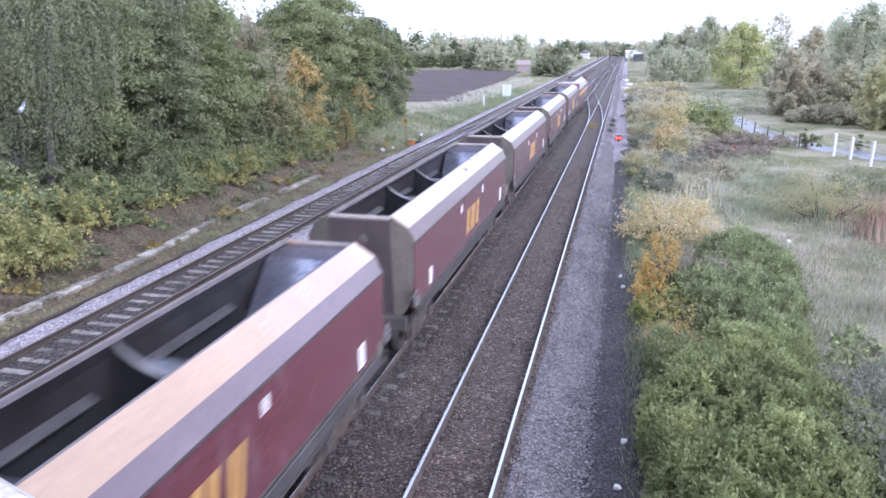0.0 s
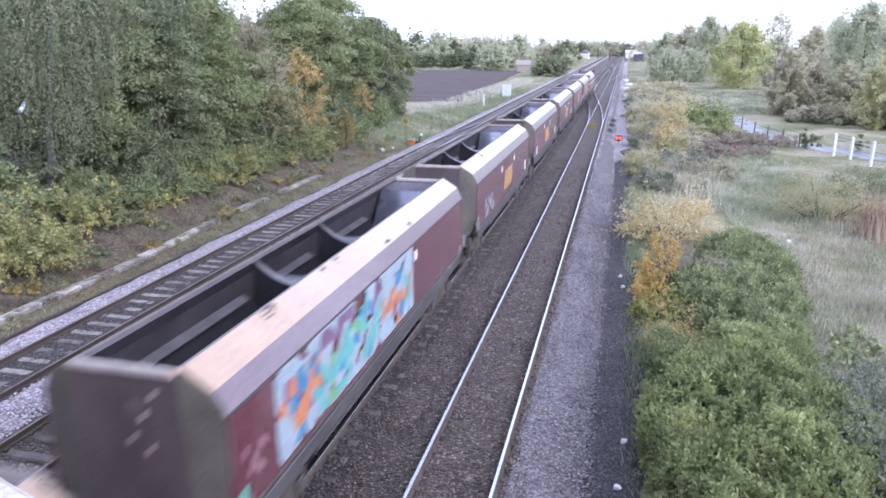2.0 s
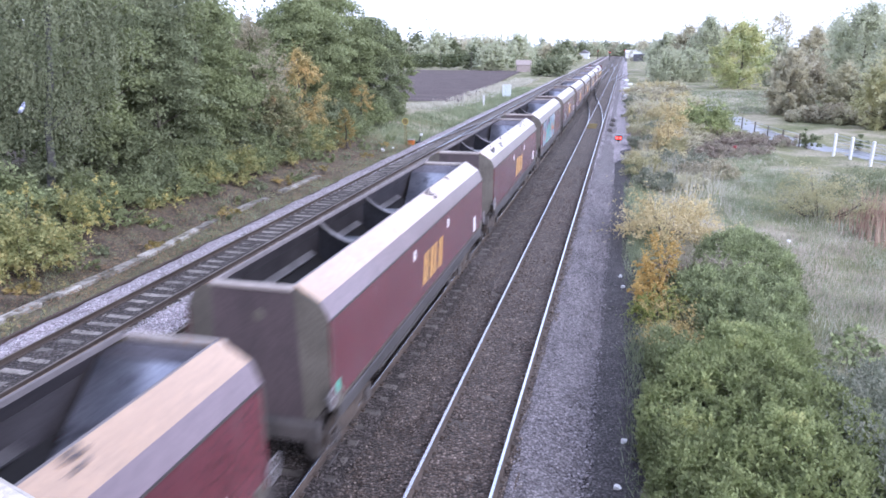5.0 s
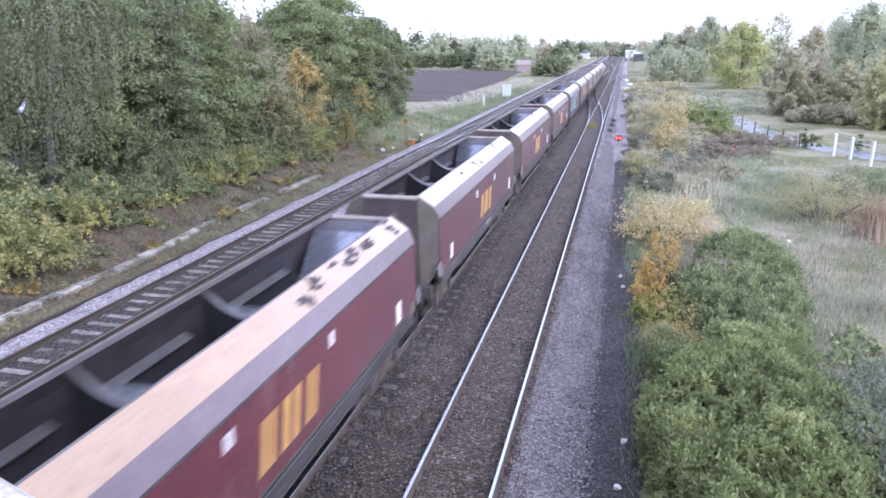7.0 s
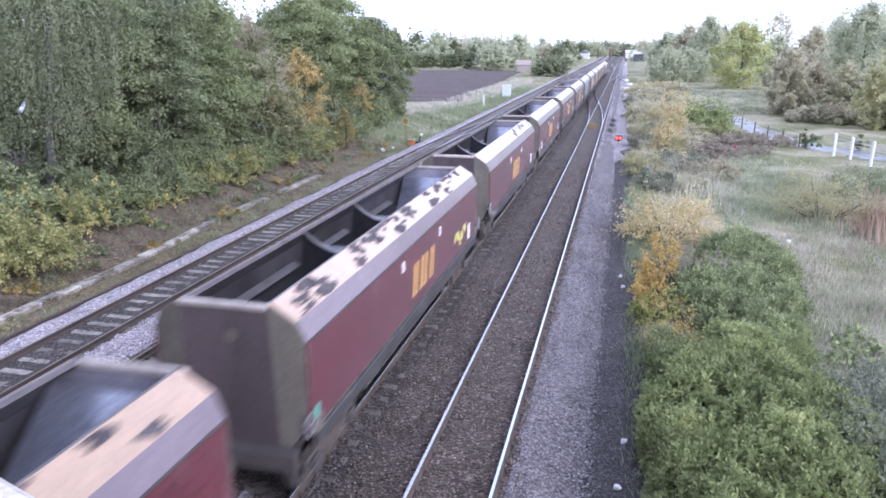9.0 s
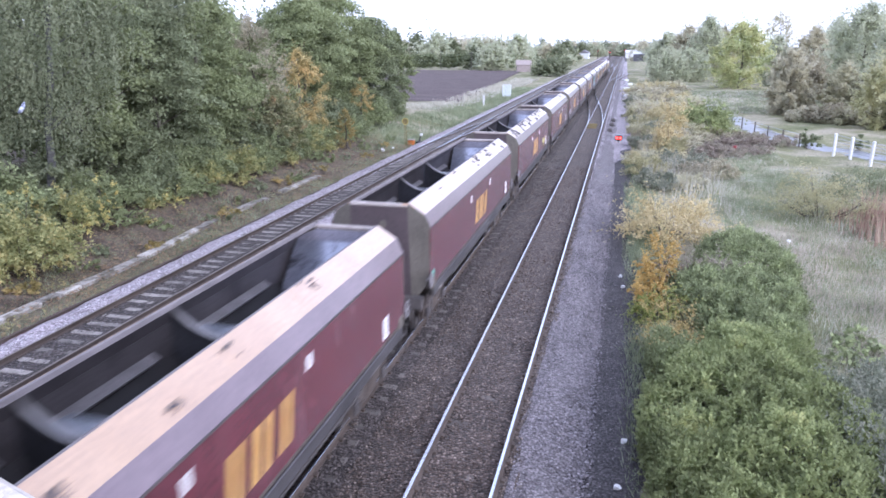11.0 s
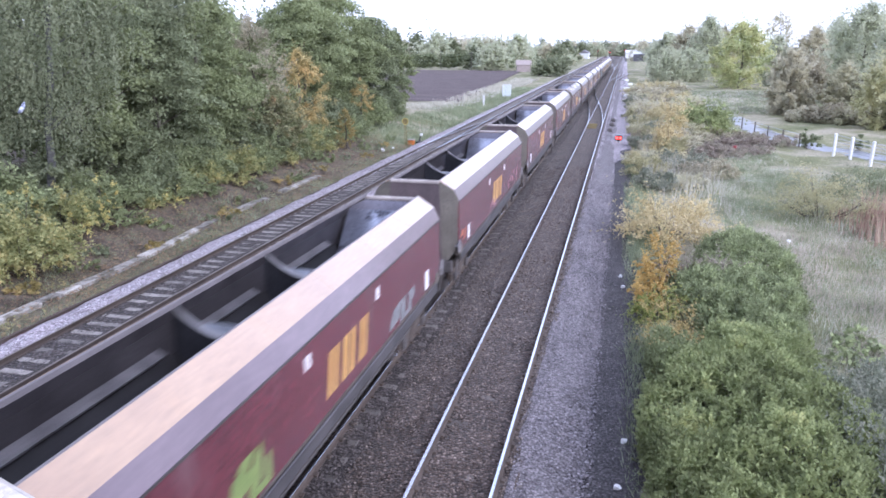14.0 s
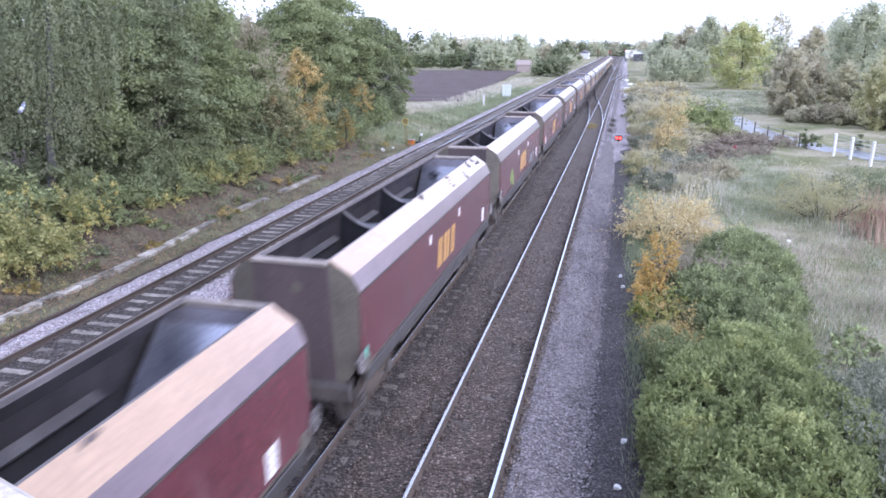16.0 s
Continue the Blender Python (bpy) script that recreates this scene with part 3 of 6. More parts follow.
def wagon(logo=True):
    w = empty("hopper_wagon")
    tagged(w, "maroon bogie coal hopper wagon with bleached shoulders, running empty", "wagon", "wagons of the coal train")
    ye = HALF - 0.12
    for s in (-1, 1):
        c = mirror(SECTION, s)
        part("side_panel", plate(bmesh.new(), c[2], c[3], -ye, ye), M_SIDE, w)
        part("upper_shoulder", plate(bmesh.new(), c[0], c[1], -ye, ye), M_SHOULDER, w, "bleached cream roof shoulder, sky light in its tone")
        part("lower_shoulder", plate(bmesh.new(), c[1], c[2], -ye, ye), M_LOWSH, w, "faded lilac shoulder panel, sky light in its tone")
        bm = prism(bmesh.new(), mirror([(1.4, 3.15), (1.416, 3.15), (1.416, 3.185), (1.4, 3.185)], s), -ye, ye)
        part("side_bead", bm, M_FRAME, w, "dark seam strip")
        bm = box(bmesh.new(), min(s * 0.735, s * 0.785), max(s * 0.735, s * 0.785), -ye, ye, 3.7, 3.806, 0.012)
        part("top_rail", bm, M_TOPRAIL, w, "worn grey top rail")
        # sills below the panel
        bm = box(bmesh.new(), min(s * 1.3, s * 1.405), max(s * 1.3, s * 1.405), -ye, ye, 1.47, 1.548, 0.012)
        part("sill", bm, M_BOGIE, w)
        bm = box(bmesh.new(), min(s * 1.27, s * 1.42), max(s * 1.27, s * 1.42), -HALF + 0.4, HALF - 0.4, 1.16, 1.44, 0.02)
        part("solebar", bm, M_SOLE, w)
        bm = box(bmesh.new(), min(s * 1.3, s * 1.35), max(s * 1.3, s * 1.35), -4.4, 4.4, 0.98, 1.05, 0.01)
        part("pipe_rail", bm, M_FRAME, w)
        for y in (-4.8, -2.4, 0.0, 2.4, 4.8):
            bm = plate(bmesh.new(), (s * 0.795, 3.803), (s * 1.245, 3.518), y - 0.015, y + 0.015, 0.015)
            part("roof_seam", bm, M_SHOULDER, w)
        # inner linings
        part("inner_wall", plate(bmesh.new(), (s * 1.34, 3.18), (s * 1.34, 2.5), -ye + 0.1, ye - 0.1, 0.02), M_INNER, w)
        part("inner_shoulder", plate(bmesh.new(), (s * 1.2, 3.48), (s * 1.34, 3.18), -ye + 0.1, ye - 0.1, 0.015), M_INNER, w)
        part("inner_roof", plate(bmesh.new(), (s * 0.78, 3.74), (s * 1.2, 3.48), -ye + 0.1, ye - 0.1, 0.015), M_INNER, w)
        for la, lb in ((2.75, 5.5), (-0.95, 1.45), (-5.5, -1.9)):
            part("ledge", plate(bmesh.new(), (s * 1.33, 2.79), (s * 1.16, 2.7), la, lb, 0.05), M_SHELF, w, "pale dusty ledge inside the hopper")
        part("hopper_slope", plate(bmesh.new(), (s * 1.33, 2.56), (s * 0.3, 1.0), -ye + 1.0, ye - 1.0, 0.03), M_COAL, w)
    part("floor", box(bmesh.new(), -0.34, 0.34, -ye + 1.0, ye - 1.0, 0.95, 1.0), M_INNER, w)
    part("centre_ridge", prism(bmesh.new(), [(-0.28, 1.0), (0.28, 1.0), (0.0, 1.5)], -ye + 1.0, ye - 1.0), M_INNER, w)
    for e in (-1, 1):
        # folded end: flat middle, wings turned back to the sides
        zt = 3.76 if e < 0 else 3.68
        bm = bmesh.new()
        a = [(-0.79, zt), (0.79, zt), (0.88, 1.25), (-0.88, 1.25)]
        f = [bm.verts.new((x, e * HALF, z)) for x, z in a] + [bm.verts.new((x, e * (HALF - 0.04), z)) for x, z in a]
        for q in ((0, 1, 2, 3), (7, 6, 5, 4), (0, 4, 5, 1), (1, 5, 6, 2), (2, 6, 7, 3), (3, 7, 4, 0)):
            bm.faces.new([f[i] for i in q])
        bmesh.ops.recalc_face_normals(bm, faces=bm.faces[:])
        end = part("end_plate", bm, M_END, w, "grimy dark end plate")
        for s in (-1, 1):
            bm = bmesh.new()
            rim = [(0.79, zt), (1.02, zt - 0.1), (1.24, 3.5), (1.36, 3.28), (1.41, 3.08), (1.41, 2.3), (1.36, 1.9), (1.24, 1.5), (1.08, 1.27), (0.88, 1.25)]
            dep = [HALF - d for d in (0, 0.04, 0.08, 0.11, 0.13, 0.13, 0.12, 0.09, 0.04, 0)]
            o = [bm.verts.new((s * x, e * y, z)) for (x, z), y in zip(rim, dep)]
            i2 = [bm.verts.new((s * x, e * (y - 0.04), z)) for (x, z), y in zip(rim, dep)]
            mid, mid2 = bm.verts.new((s * 0.84, e * HALF, 2.4)), bm.verts.new((s * 0.84, e * (HALF - 0.04), 2.4))
            for ring, m0 in ((o, mid), (i2, mid2)):
                for j in range(9):
                    bm.faces.new((ring[j], ring[j + 1], m0))
            for j in range(9):
                bm.faces.new((o[j], o[j + 1], i2[j + 1], i2[j]))
            bmesh.ops.recalc_face_normals(bm, faces=bm.faces[:])
            part("end_wing", bm, M_WING, end, "dusty turned-back end wing")
        bm = tube(bmesh.new(), (0.1, e * (HALF + 0.02), 3.22), (0.1, e * HALF, 3.22), 0.11, n=12)
        part("end_hatch", bm, M_WING, end, "round dusty hatch cover")
        bm = box(bmesh.new(), -0.8, 0.8, min(e * (HALF - 0.07), e * (HALF + 0.04)), max(e * (HALF - 0.07), e * (HALF + 0.04)), zt - 0.05, zt + 0.05, 0.02)
        part("end_rim", bm, M_RIM, w, "worn beige rim of the end plate")
        # scoured slope sheet inside the end
        bm = bmesh.new()
        q = [(-1.26, e * (HALF - 0.13), 3.35), (1.26, e * (HALF - 0.13), 3.35), (1.1, e * (HALF - 2.3), 1.7), (-1.1, e * (HALF - 2.3), 1.7)]
        t4 = [bm.verts.new(v) for v in q] + [bm.verts.new((x, y, z - 0.03)) for x, y, z in q]
        for k in ((0, 1, 2, 3), (7, 6, 5, 4), (0, 4, 5, 1), (1, 5, 6, 2), (2, 6, 7, 3), (3, 7, 4, 0)):
            bm.faces.new([t4[i] for i in k])
        bmesh.ops.recalc_face_normals(bm, faces=bm.faces[:])
        part("end_slope", bm, M_CHUTE, w, "scoured steel slope sheet")
        lin = [(-0.78, zt - 0.06), (0.78, zt - 0.06), (1.18, 3.44), (1.25, 3.34), (-1.25, 3.34), (-1.18, 3.44)]
        part("end_lining", prism(bmesh.new(), lin, e * (HALF - 0.12), e * (HALF - 0.1)), M_LINING, w, "grey inner end sheet above the slope")
        # headstock, coupler, buffing gear and the brake stand
        part("headstock", box(bmesh.new(), -1.25, 1.25, min(e * (HALF + 0.05), e * (HALF + 0.25)), max(e * (HALF + 0.05), e * (HALF + 0.25)), 0.95, 1.3, 0.02), M_FRAME, w)
        part("drawbar", box(bmesh.new(), -0.09, 0.09, min(e * (HALF + 0.2), e * (HALF + 0.97)), max(e * (HALF + 0.2), e * (HALF + 0.97)), 0.86, 1.04, 0.03), M_BOGIE, w)
        for s in (-1, 1):
            bm = bmesh.new()
            box(bm, min(s * 1.2, s * 1.42), max(s * 1.2, s * 1.42), e * (HALF - 0.42) - 0.18, e * (HALF - 0.42) + 0.18, 1.4, 1.72, 0.03)
            part("brake_box", bm, M_WING, w)
            bm = bmesh.new()
            n = 14
            for i in range(n):
                a0, a1 = 2 * math.pi * i / n, 2 * math.pi * (i + 1) / n
                y0 = e * (HALF - 0.02)
                tube(bm, (s * 1.44, y0 + 0.2 * math.cos(a0), 1.75 + 0.2 * math.sin(a0)), (s * 1.44, y0 + 0.2 * math.cos(a1), 1.75 + 0.2 * math.sin(a1)), 0.018, n=5)
            tube(bm, (s * 1.3, e * (HALF - 0.02), 1.75), (s * 1.44, e * (HALF - 0.02), 1.75), 0.03, n=6)
            for k in range(3):
                a0 = k * math.pi / 3
                tube(bm, (s * 1.44, e * (HALF - 0.02) - 0.2 * math.cos(a0), 1.75 - 0.2 * math.sin(a0)), (s * 1.44, e * (HALF - 0.02) + 0.2 * math.cos(a0), 1.75 + 0.2 * math.sin(a0)), 0.012, n=4)
            part("handbrake_wheel", bm, M_SHELF, w)
            bm = bmesh.new()
            for z in (0.45, 0.8, 1.1):
                tube(bm, (s * 1.36, e * (HALF - 0.35), z), (s * 1.36, e * (HALF + 0.1), z), 0.018, n=5)
            for dy in (-0.35, 0.1):
                tube(bm, (s * 1.36, e * (HALF + dy), 0.42), (s * 1.36, e * (HALF + dy), 1.35), 0.02, n=5)
            part("footstep", bm, M_FRAME, w)
        by = e * 5.55
        for s in (-1, 1):
            bogie_side(w, by, s)
        part("bogie_bolster", box(bmesh.new(), -0.95, 0.95, by - 0.2, by + 0.2, 0.45, 0.8, 0.02), M_BOGIE, w)
        for o in (-0.92, 0.92):
            wheelset(w, by + o)
    # partitions between the hoppers, hollowed at the top, with a pale flange along the hollow
    for y in RIBS:
        arc = [(1.22 * u, 2.93 + 0.5 * abs(u) ** 2.3) for u in [-1 + i / 12 for i in range(25)]]
        bm = prism(bmesh.new(), arc + [(1.3, 2.6), (0.35, 1.05), (-0.35, 1.05), (-1.3, 2.6)], y - 0.012, y + 0.012)
        wall = part("partition", bm, M_PART, w, "coal-stained partition plate")
        bm = bmesh.new()
        prev = None
        for a, z in arc:
            ring = [bm.verts.new((a, y + dy, z + dz)) for dy, dz in ((-0.07, 0.0), (-0.055, 0.03), (0.055, 0.03), (0.07, 0.0))]
            if prev:
                for k in range(4):
                    bm.faces.new((prev[k], prev[(k + 1) % 4], ring[(k + 1) % 4], ring[k]))
            prev = ring
        bmesh.ops.recalc_face_normals(bm, faces=bm.faces[:])
        part("rib_flange", bm, M_LEDGE, wall, "pale worn flange of the partition", smooth=True)
        cap = [(y + 0.08, 3.03), (y + 0.5, 2.99), (y + 0.85, 2.5), (y + 0.81, 2.48), (y + 0.48, 2.95), (y + 0.08, 2.99)]
        part("ridge_cap", prism(bmesh.new(), cap, -0.92, 0.92, axis="x"), M_CAP, wall, "bright scoured steel cap sheet")
    for y in RIDGES:
        bm = prism(bmesh.new(), [(y - 0.55, 1.2), (y + 0.55, 1.2), (y + 0.08, 2.3), (y - 0.08, 2.3)], -1.1, 1.1, axis="x")
        part("cross_ridge", bm, M_SHELF, w, "scoured bright steel ridge")
    # hopper doors and gear under the belly
    for y in (-2.6, 0.0, 2.6):
        bm = prism(bmesh.new(), [(-1.05, 1.2), (1.05, 1.2), (0.45, 0.55), (-0.45, 0.55)], y - 0.95, y + 0.95)
        part("discharge_hopper", bm, M_BOGIE, w)
    bm = tube(bmesh.new(), (0.8, -4.2, 0.8), (0.8, 4.2, 0.8), 0.05, n=8)
    part("air_pipe", bm, M_BOGIE, w)
    # painted panels on both sides
    for s in (-1, 1):
        for y, z, dy, dz, m, lb in ((1.8, 2.83, 0.09, 0.12, M_WHITE, "small pale inspection panel"), (-1.76, 2.83, 0.09, 0.12, M_WHITE, "small pale inspection panel")):
            data_panel(w, s, y, z, dy, dz, m, lb)
        if logo:
            x = s * 1.4 if s > 0 else -1.404
            for y0, wd, ln in ((-1.0, 0.44, 0.2), (-0.3, 0.6, 0.2), (0.6, 0.4, 0.2)):
                bm = bmesh.new()
                slanted(bm, y0, y0 + wd * 0.4, 1.8, 2.62, x, ln)
                slanted(bm, y0 + wd * 0.66, y0 + wd, 1.8, 2.62, x, ln)
                part("company_mark", bm, M_GOLD, w, "gold painted slanting bars")
    return w


RIBS, RIDGES = (-1.4, 2.05), (-2.1, 2.85)


def spray(name, c):
    """Flat spray paint that thins and drips in places."""
    return surface(name, [(0.3, tuple(0.75 * v for v in c)), (0.7, c)], scale=3, fine=20, rough=0.5, bump=0.0)


PIECE = [("pale blue", spray("pale_blue_spray_paint", (0.36, 0.43, 0.49)), -5.9, 1.5, 1.62, 3.16, 80, 0.66), ("mauve", spray("mauve_spray_paint", (0.22, 0.13, 0.22)), -5.6, 1.3, 1.7, 3.1, 26, 0.42),
         ("green", spray("green_spray_paint", (0.2, 0.42, 0.2)), -3.9, -1.4, 1.65, 2.9, 13, 0.5), ("orange", spray("warm_orange_spray_paint", (0.58, 0.23, 0.11)), -5.8, -4.2, 1.9, 2.9, 11, 0.42),
         ("orange", spray("warm_orange_spray_paint", (0.58, 0.23, 0.11)), -0.9, 1.4, 1.65, 2.6, 14, 0.4), ("blue", spray("blue_spray_paint", (0.09, 0.24, 0.42)), -5.4, 1.2, 1.7, 2.9, 18, 0.34),
         ("turquoise", spray("turquoise_spray_paint", (0.16, 0.44, 0.42)), -4.6, 1.3, 1.7, 3.1, 18, 0.4)]
GREYPAINT = surface("grey_spray_paint", [(0.3, (0.14, 0.145, 0.15)), (0.7, (0.27, 0.275, 0.28))], scale=3, fine=20, rough=0.6, bump=0.0)
LIMEPAINT = surface("lime_spray_paint", [(0.3, (0.16, 0.22, 0.07)), (0.7, (0.24, 0.3, 0.1))], scale=3, fine=20, rough=0.6, bump=0.0)
RUSTPAINT = surface("orange_spray_paint", [(0.3, (0.3, 0.08, 0.05)), (0.7, (0.42, 0.16, 0.1))], scale=3, fine=20, rough=0.6, bump=0.0)
PINKPAINT = surface("pink_spray_paint", [(0.3, (0.2, 0.09, 0.11)), (0.7, (0.34, 0.19, 0.21))], scale=3, fine=20, rough=0.6, bump=0.0)
YELLOWPAINT = surface("yellow_spray_paint", [(0.3, (0.45, 0.42, 0.12)), (0.7, (0.6, 0.55, 0.2))], scale=3, fine=20, rough=0.6, bump=0.0)


def sprayed(w, y0, y1, z0, z1, material, seed, n, size, label, lift=0.0):
    """Overlapping flat patches of spray paint on the wagon's side, of no readable form."""
    g = np.random.default_rng(seed)
    bm = bmesh.new()
    for i in range(n):
        f = (i + 0.5) / n
        cy, cz = y0 + (y1 - y0) * (f if n < 12 else g.random()), g.uniform(z0, z1)
        a, b, tilt = size * g.uniform(0.4, 1.0), size * g.uniform(0.24, 0.55), g.choice([0.9, 1.2, -0.7, 0.2]) + g.uniform(-0.25, 0.25)
        k = 9
        vs = []
        for j in range(k):
            th = 2 * math.pi * j / k
            r = g.uniform(0.7, 1.15)
            u, v = a * r * math.cos(th), b * r * math.sin(th)
            y, z = cy + u * math.cos(tilt) - v * math.sin(tilt), cz + u * math.sin(tilt) + v * math.cos(tilt)
            y, z = min(y1, max(y0, y)), min(z1, max(z0, z))
            x = 1.404 + lift + 0.0003 * (i % 40)
            vs.append(bm.verts.new((x, y, z)))
        bm.faces.new(vs)
    bmesh.ops.recalc_face_normals(bm, faces=bm.faces[:])
    for f in bm.faces:
        if f.normal.x < 0:
            f.normal_flip()
    return tagged(part("graffiti", bm, material, w, label), kind="stuff")


def locomotive():
    """The diesel at the head of the train, seen from behind at a distance."""
    l = tagged(empty("diesel_locomotive"), "maroon and gold diesel locomotive with a pale roof", "locomotive")
    H = 10.4
    for s in (-1, 1):
        part("body_side", plate(bmesh.new(), (s * 1.32, 3.0), (s * 1.32, 1.25), -H + 2.0, H - 2.0), M_SIDE, l)
        part("gold_band", box(bmesh.new(), min(s * 1.32, s * 1.33), max(s * 1.32, s * 1.33), -H + 2.0, H - 2.0, 2.3, 2.55), M_GOLD, l, "gold painted band")
        part("solebar", box(bmesh.new(), min(s * 1.15, s * 1.3), max(s * 1.15, s * 1.3), -H, H, 0.95, 1.25, 0.02), M_FRAME, l)
        part("fuel_tank", box(bmesh.new(), min(s * 0.4, s * 1.25), max(s * 0.4, s * 1.25), -2.6, 2.6, 0.3, 0.95, 0.08), M_BOGIE, l)
    part("roof", prism(bmesh.new(), [(-1.32, 3.0), (-1.1, 3.45), (-0.6, 3.82), (0.6, 3.82), (1.1, 3.45), (1.32, 3.0)], -H + 2.0, H - 2.0), M_LEDGE, l, "pale grey roof")
    for y in (-6.0, -3.0, 0.0, 3.0, 6.0):
        part("roof_grille", box(bmesh.new(), -0.55, 0.55, y - 0.9, y + 0.9, 3.82, 3.88, 0.02), M_FRAME, l)
    for e in (-1, 1):
        c = part("cab", prism(bmesh.new(), [(e * (H - 2.0), 1.0), (e * H, 1.0), (e * (H + 0.05), 2.1), (e * (H - 0.45), 3.35), (e * (H - 0.9), 3.75), (e * (H - 2.0), 3.8)], -1.3, 1.3, axis="x"), M_SIDE, l)
        part("windscreen", prism(bmesh.new(), [(e * (H + 0.02), 2.3), (e * (H - 0.36), 3.25), (e * (H - 0.33), 3.26), (e * (H + 0.06), 2.3)], -1.1, 1.1, axis="x"), M_INNER, c)
        part("warning_panel", box(bmesh.new(), -1.25, 1.25, min(e * (H + 0.05), e * (H + 0.07)), max(e * (H + 0.05), e * (H + 0.07)), 1.2, 2.0), M_GOLD, c, "yellow warning panel")
        for s in (-1, 1):
            part("buffer", tube(bmesh.new(), (s * 0.87, e * H, 1.05), (s * 0.87, e * (H + 0.55), 1.05), 0.2, n=12), M_BOGIE, l)
            bm = prism(bmesh.new(), [(e * 6.5 - 2.3, 0.75), (e * 6.5 - 2.2, 0.4), (e * 6.5 + 2.2, 0.4), (e * 6.5 + 2.3, 0.75)], min(s * 0.95, s * 1.1), max(s * 0.95, s * 1.1), axis="x")
            part("bogie_side_frame", bm, M_BOGIE, l)
        for o in (-1.8, 0.0, 1.8):
            wheelset(l, e * 6.5 + o)
    return l

# ---------------------------------------------------------------- vegetation


def leaf_mesh(name, centres, spread, count, size, material, droop=0.0, flat=0.0, seed=1, aspect=0.55, deep=0.5, airy=0.0, tiers=False, near=False):
    """count leaves scattered round each clump centre; every leaf is a small folded blade of its own."""
    g = np.random.default_rng(seed)
    C = np.asarray(centres, float)
    sp = np.broadcast_to(np.asarray(spread, float), (len(C),))
    n = len(C) * count
    base = np.repeat(C, count, 0)
    s = np.repeat(sp, count)[:, None]
    d = g.standard_normal((n, 3))
    d /= np.linalg.norm(d, axis=1, keepdims=True)
    rad = g.random((n, 1)) ** 0.45
    p = base + d * rad * s * np.array([1.1, 1.1, deep])
    if airy:
        # loose sprays that reach outward from each clump, thinning to their tips
        out = C - np.array([C[:, 0].mean(), C[:, 1].mean(), C[:, 2].min() + 0.35 * np.ptp(C[:, 2])])
        out /= np.linalg.norm(out, axis=1, keepdims=True) + 1e-6
        out = out + g.normal(0, 0.55, out.shape)
        p = base + d * np.abs(g.normal(0, 0.5, (n, 1))) * s * np.array([1.0, 1.0, 0.7]) + np.repeat(out, count, 0) * g.normal(0.1, 0.75, (n, 1)) * s * airy
    if tiers:
        # flat sprays that reach outward and bow at their tips, with dark gaps between the tiers
        out = C - np.array([C[:, 0].mean(), C[:, 1].mean(), 0])
        out[:, 2] = 0
        out /= np.linalg.norm(out, axis=1, keepdims=True) + 1e-6
        o = np.repeat(out, count, 0)
        across = np.stack([-o[:, 1], o[:, 0], 0 * o[:, 0]], -1)
        u1, u2 = g.uniform(-0.9, 1.4, (n, 1)), g.normal(0, 0.5, (n, 1))
        p = base + (o * u1 + across * u2 * (1.25 - 0.5 * u1)) * s + g.normal(0, 0.14, (n, 3)) * s
        p[:, 2] += (0.1 - 0.25 * np.maximum(0, u1[:, 0]) ** 2) * s[:, 0]
        d = (p - base) / s * np.array([0.8, 0.8, 3.0])
    if droop:
        # leaves hang along thin strands below each clump
        runs = -(-n // 34)
        off = np.repeat(g.standard_normal((runs, 3)) * np.array([1, 1, 0.5]), 34, 0)[:n]
        long = np.repeat(g.uniform(0.8, 3.6, runs), 34)[:n]
        p = base + off * s * 0.75 + g.standard_normal((n, 3)) * 0.05
        p[:, 2] -= droop * long * g.random(n)
    u = g.standard_normal((n, 3)) * np.array([1, 1, 0.6 if not droop else 2.0])
    u /= np.linalg.norm(u, axis=1, keepdims=True)
    nrm = d * 0.6 + g.standard_normal((n, 3)) * 0.6 + np.array([0, 0, 0.5 + flat])
    v = np.cross(nrm, u)
    v /= np.linalg.norm(v, axis=1, keepdims=True) + 1e-9
    k = (size * (0.55 + 0.9 * g.random(n)))[:, None]
    w = np.cross(u, v)
    V = np.stack([p - u * k * 0.5, p + v * k * aspect * 0.5 + w * k * 0.06, p + u * k * 0.5, p - v * k * aspect * 0.5 + w * k * 0.06], 1).reshape(-1, 3)
    if near:
        return sheet(name, V, np.arange(4 * n).reshape(-1, 4), material)
    # far off, a leaf is one pointed blade
    V = np.stack([p - u * k * 0.5, p + v * k * aspect * 1.1, p + u * k * 0.5], 1).reshape(-1, 3)
    return sheet(name, V, np.arange(3 * n).reshape(-1, 3), material)


def limb(bm, a, b, r0, r1, g, n=5, bends=3, sway=0.04):
    a, b = Vector(a), Vector(b)
    prev, pr = a, r0
    for i in range(1, bends + 1):
        f = i / bends
        p = a.lerp(b, f) + Vector(g.standard_normal(3)) * (b - a).length * sway * (i < bends)
        r = r0 + (r1 - r0) * f
        tube(bm, prev, p, pr, r, n=n, cap=i == bends)
        prev, pr = p, r


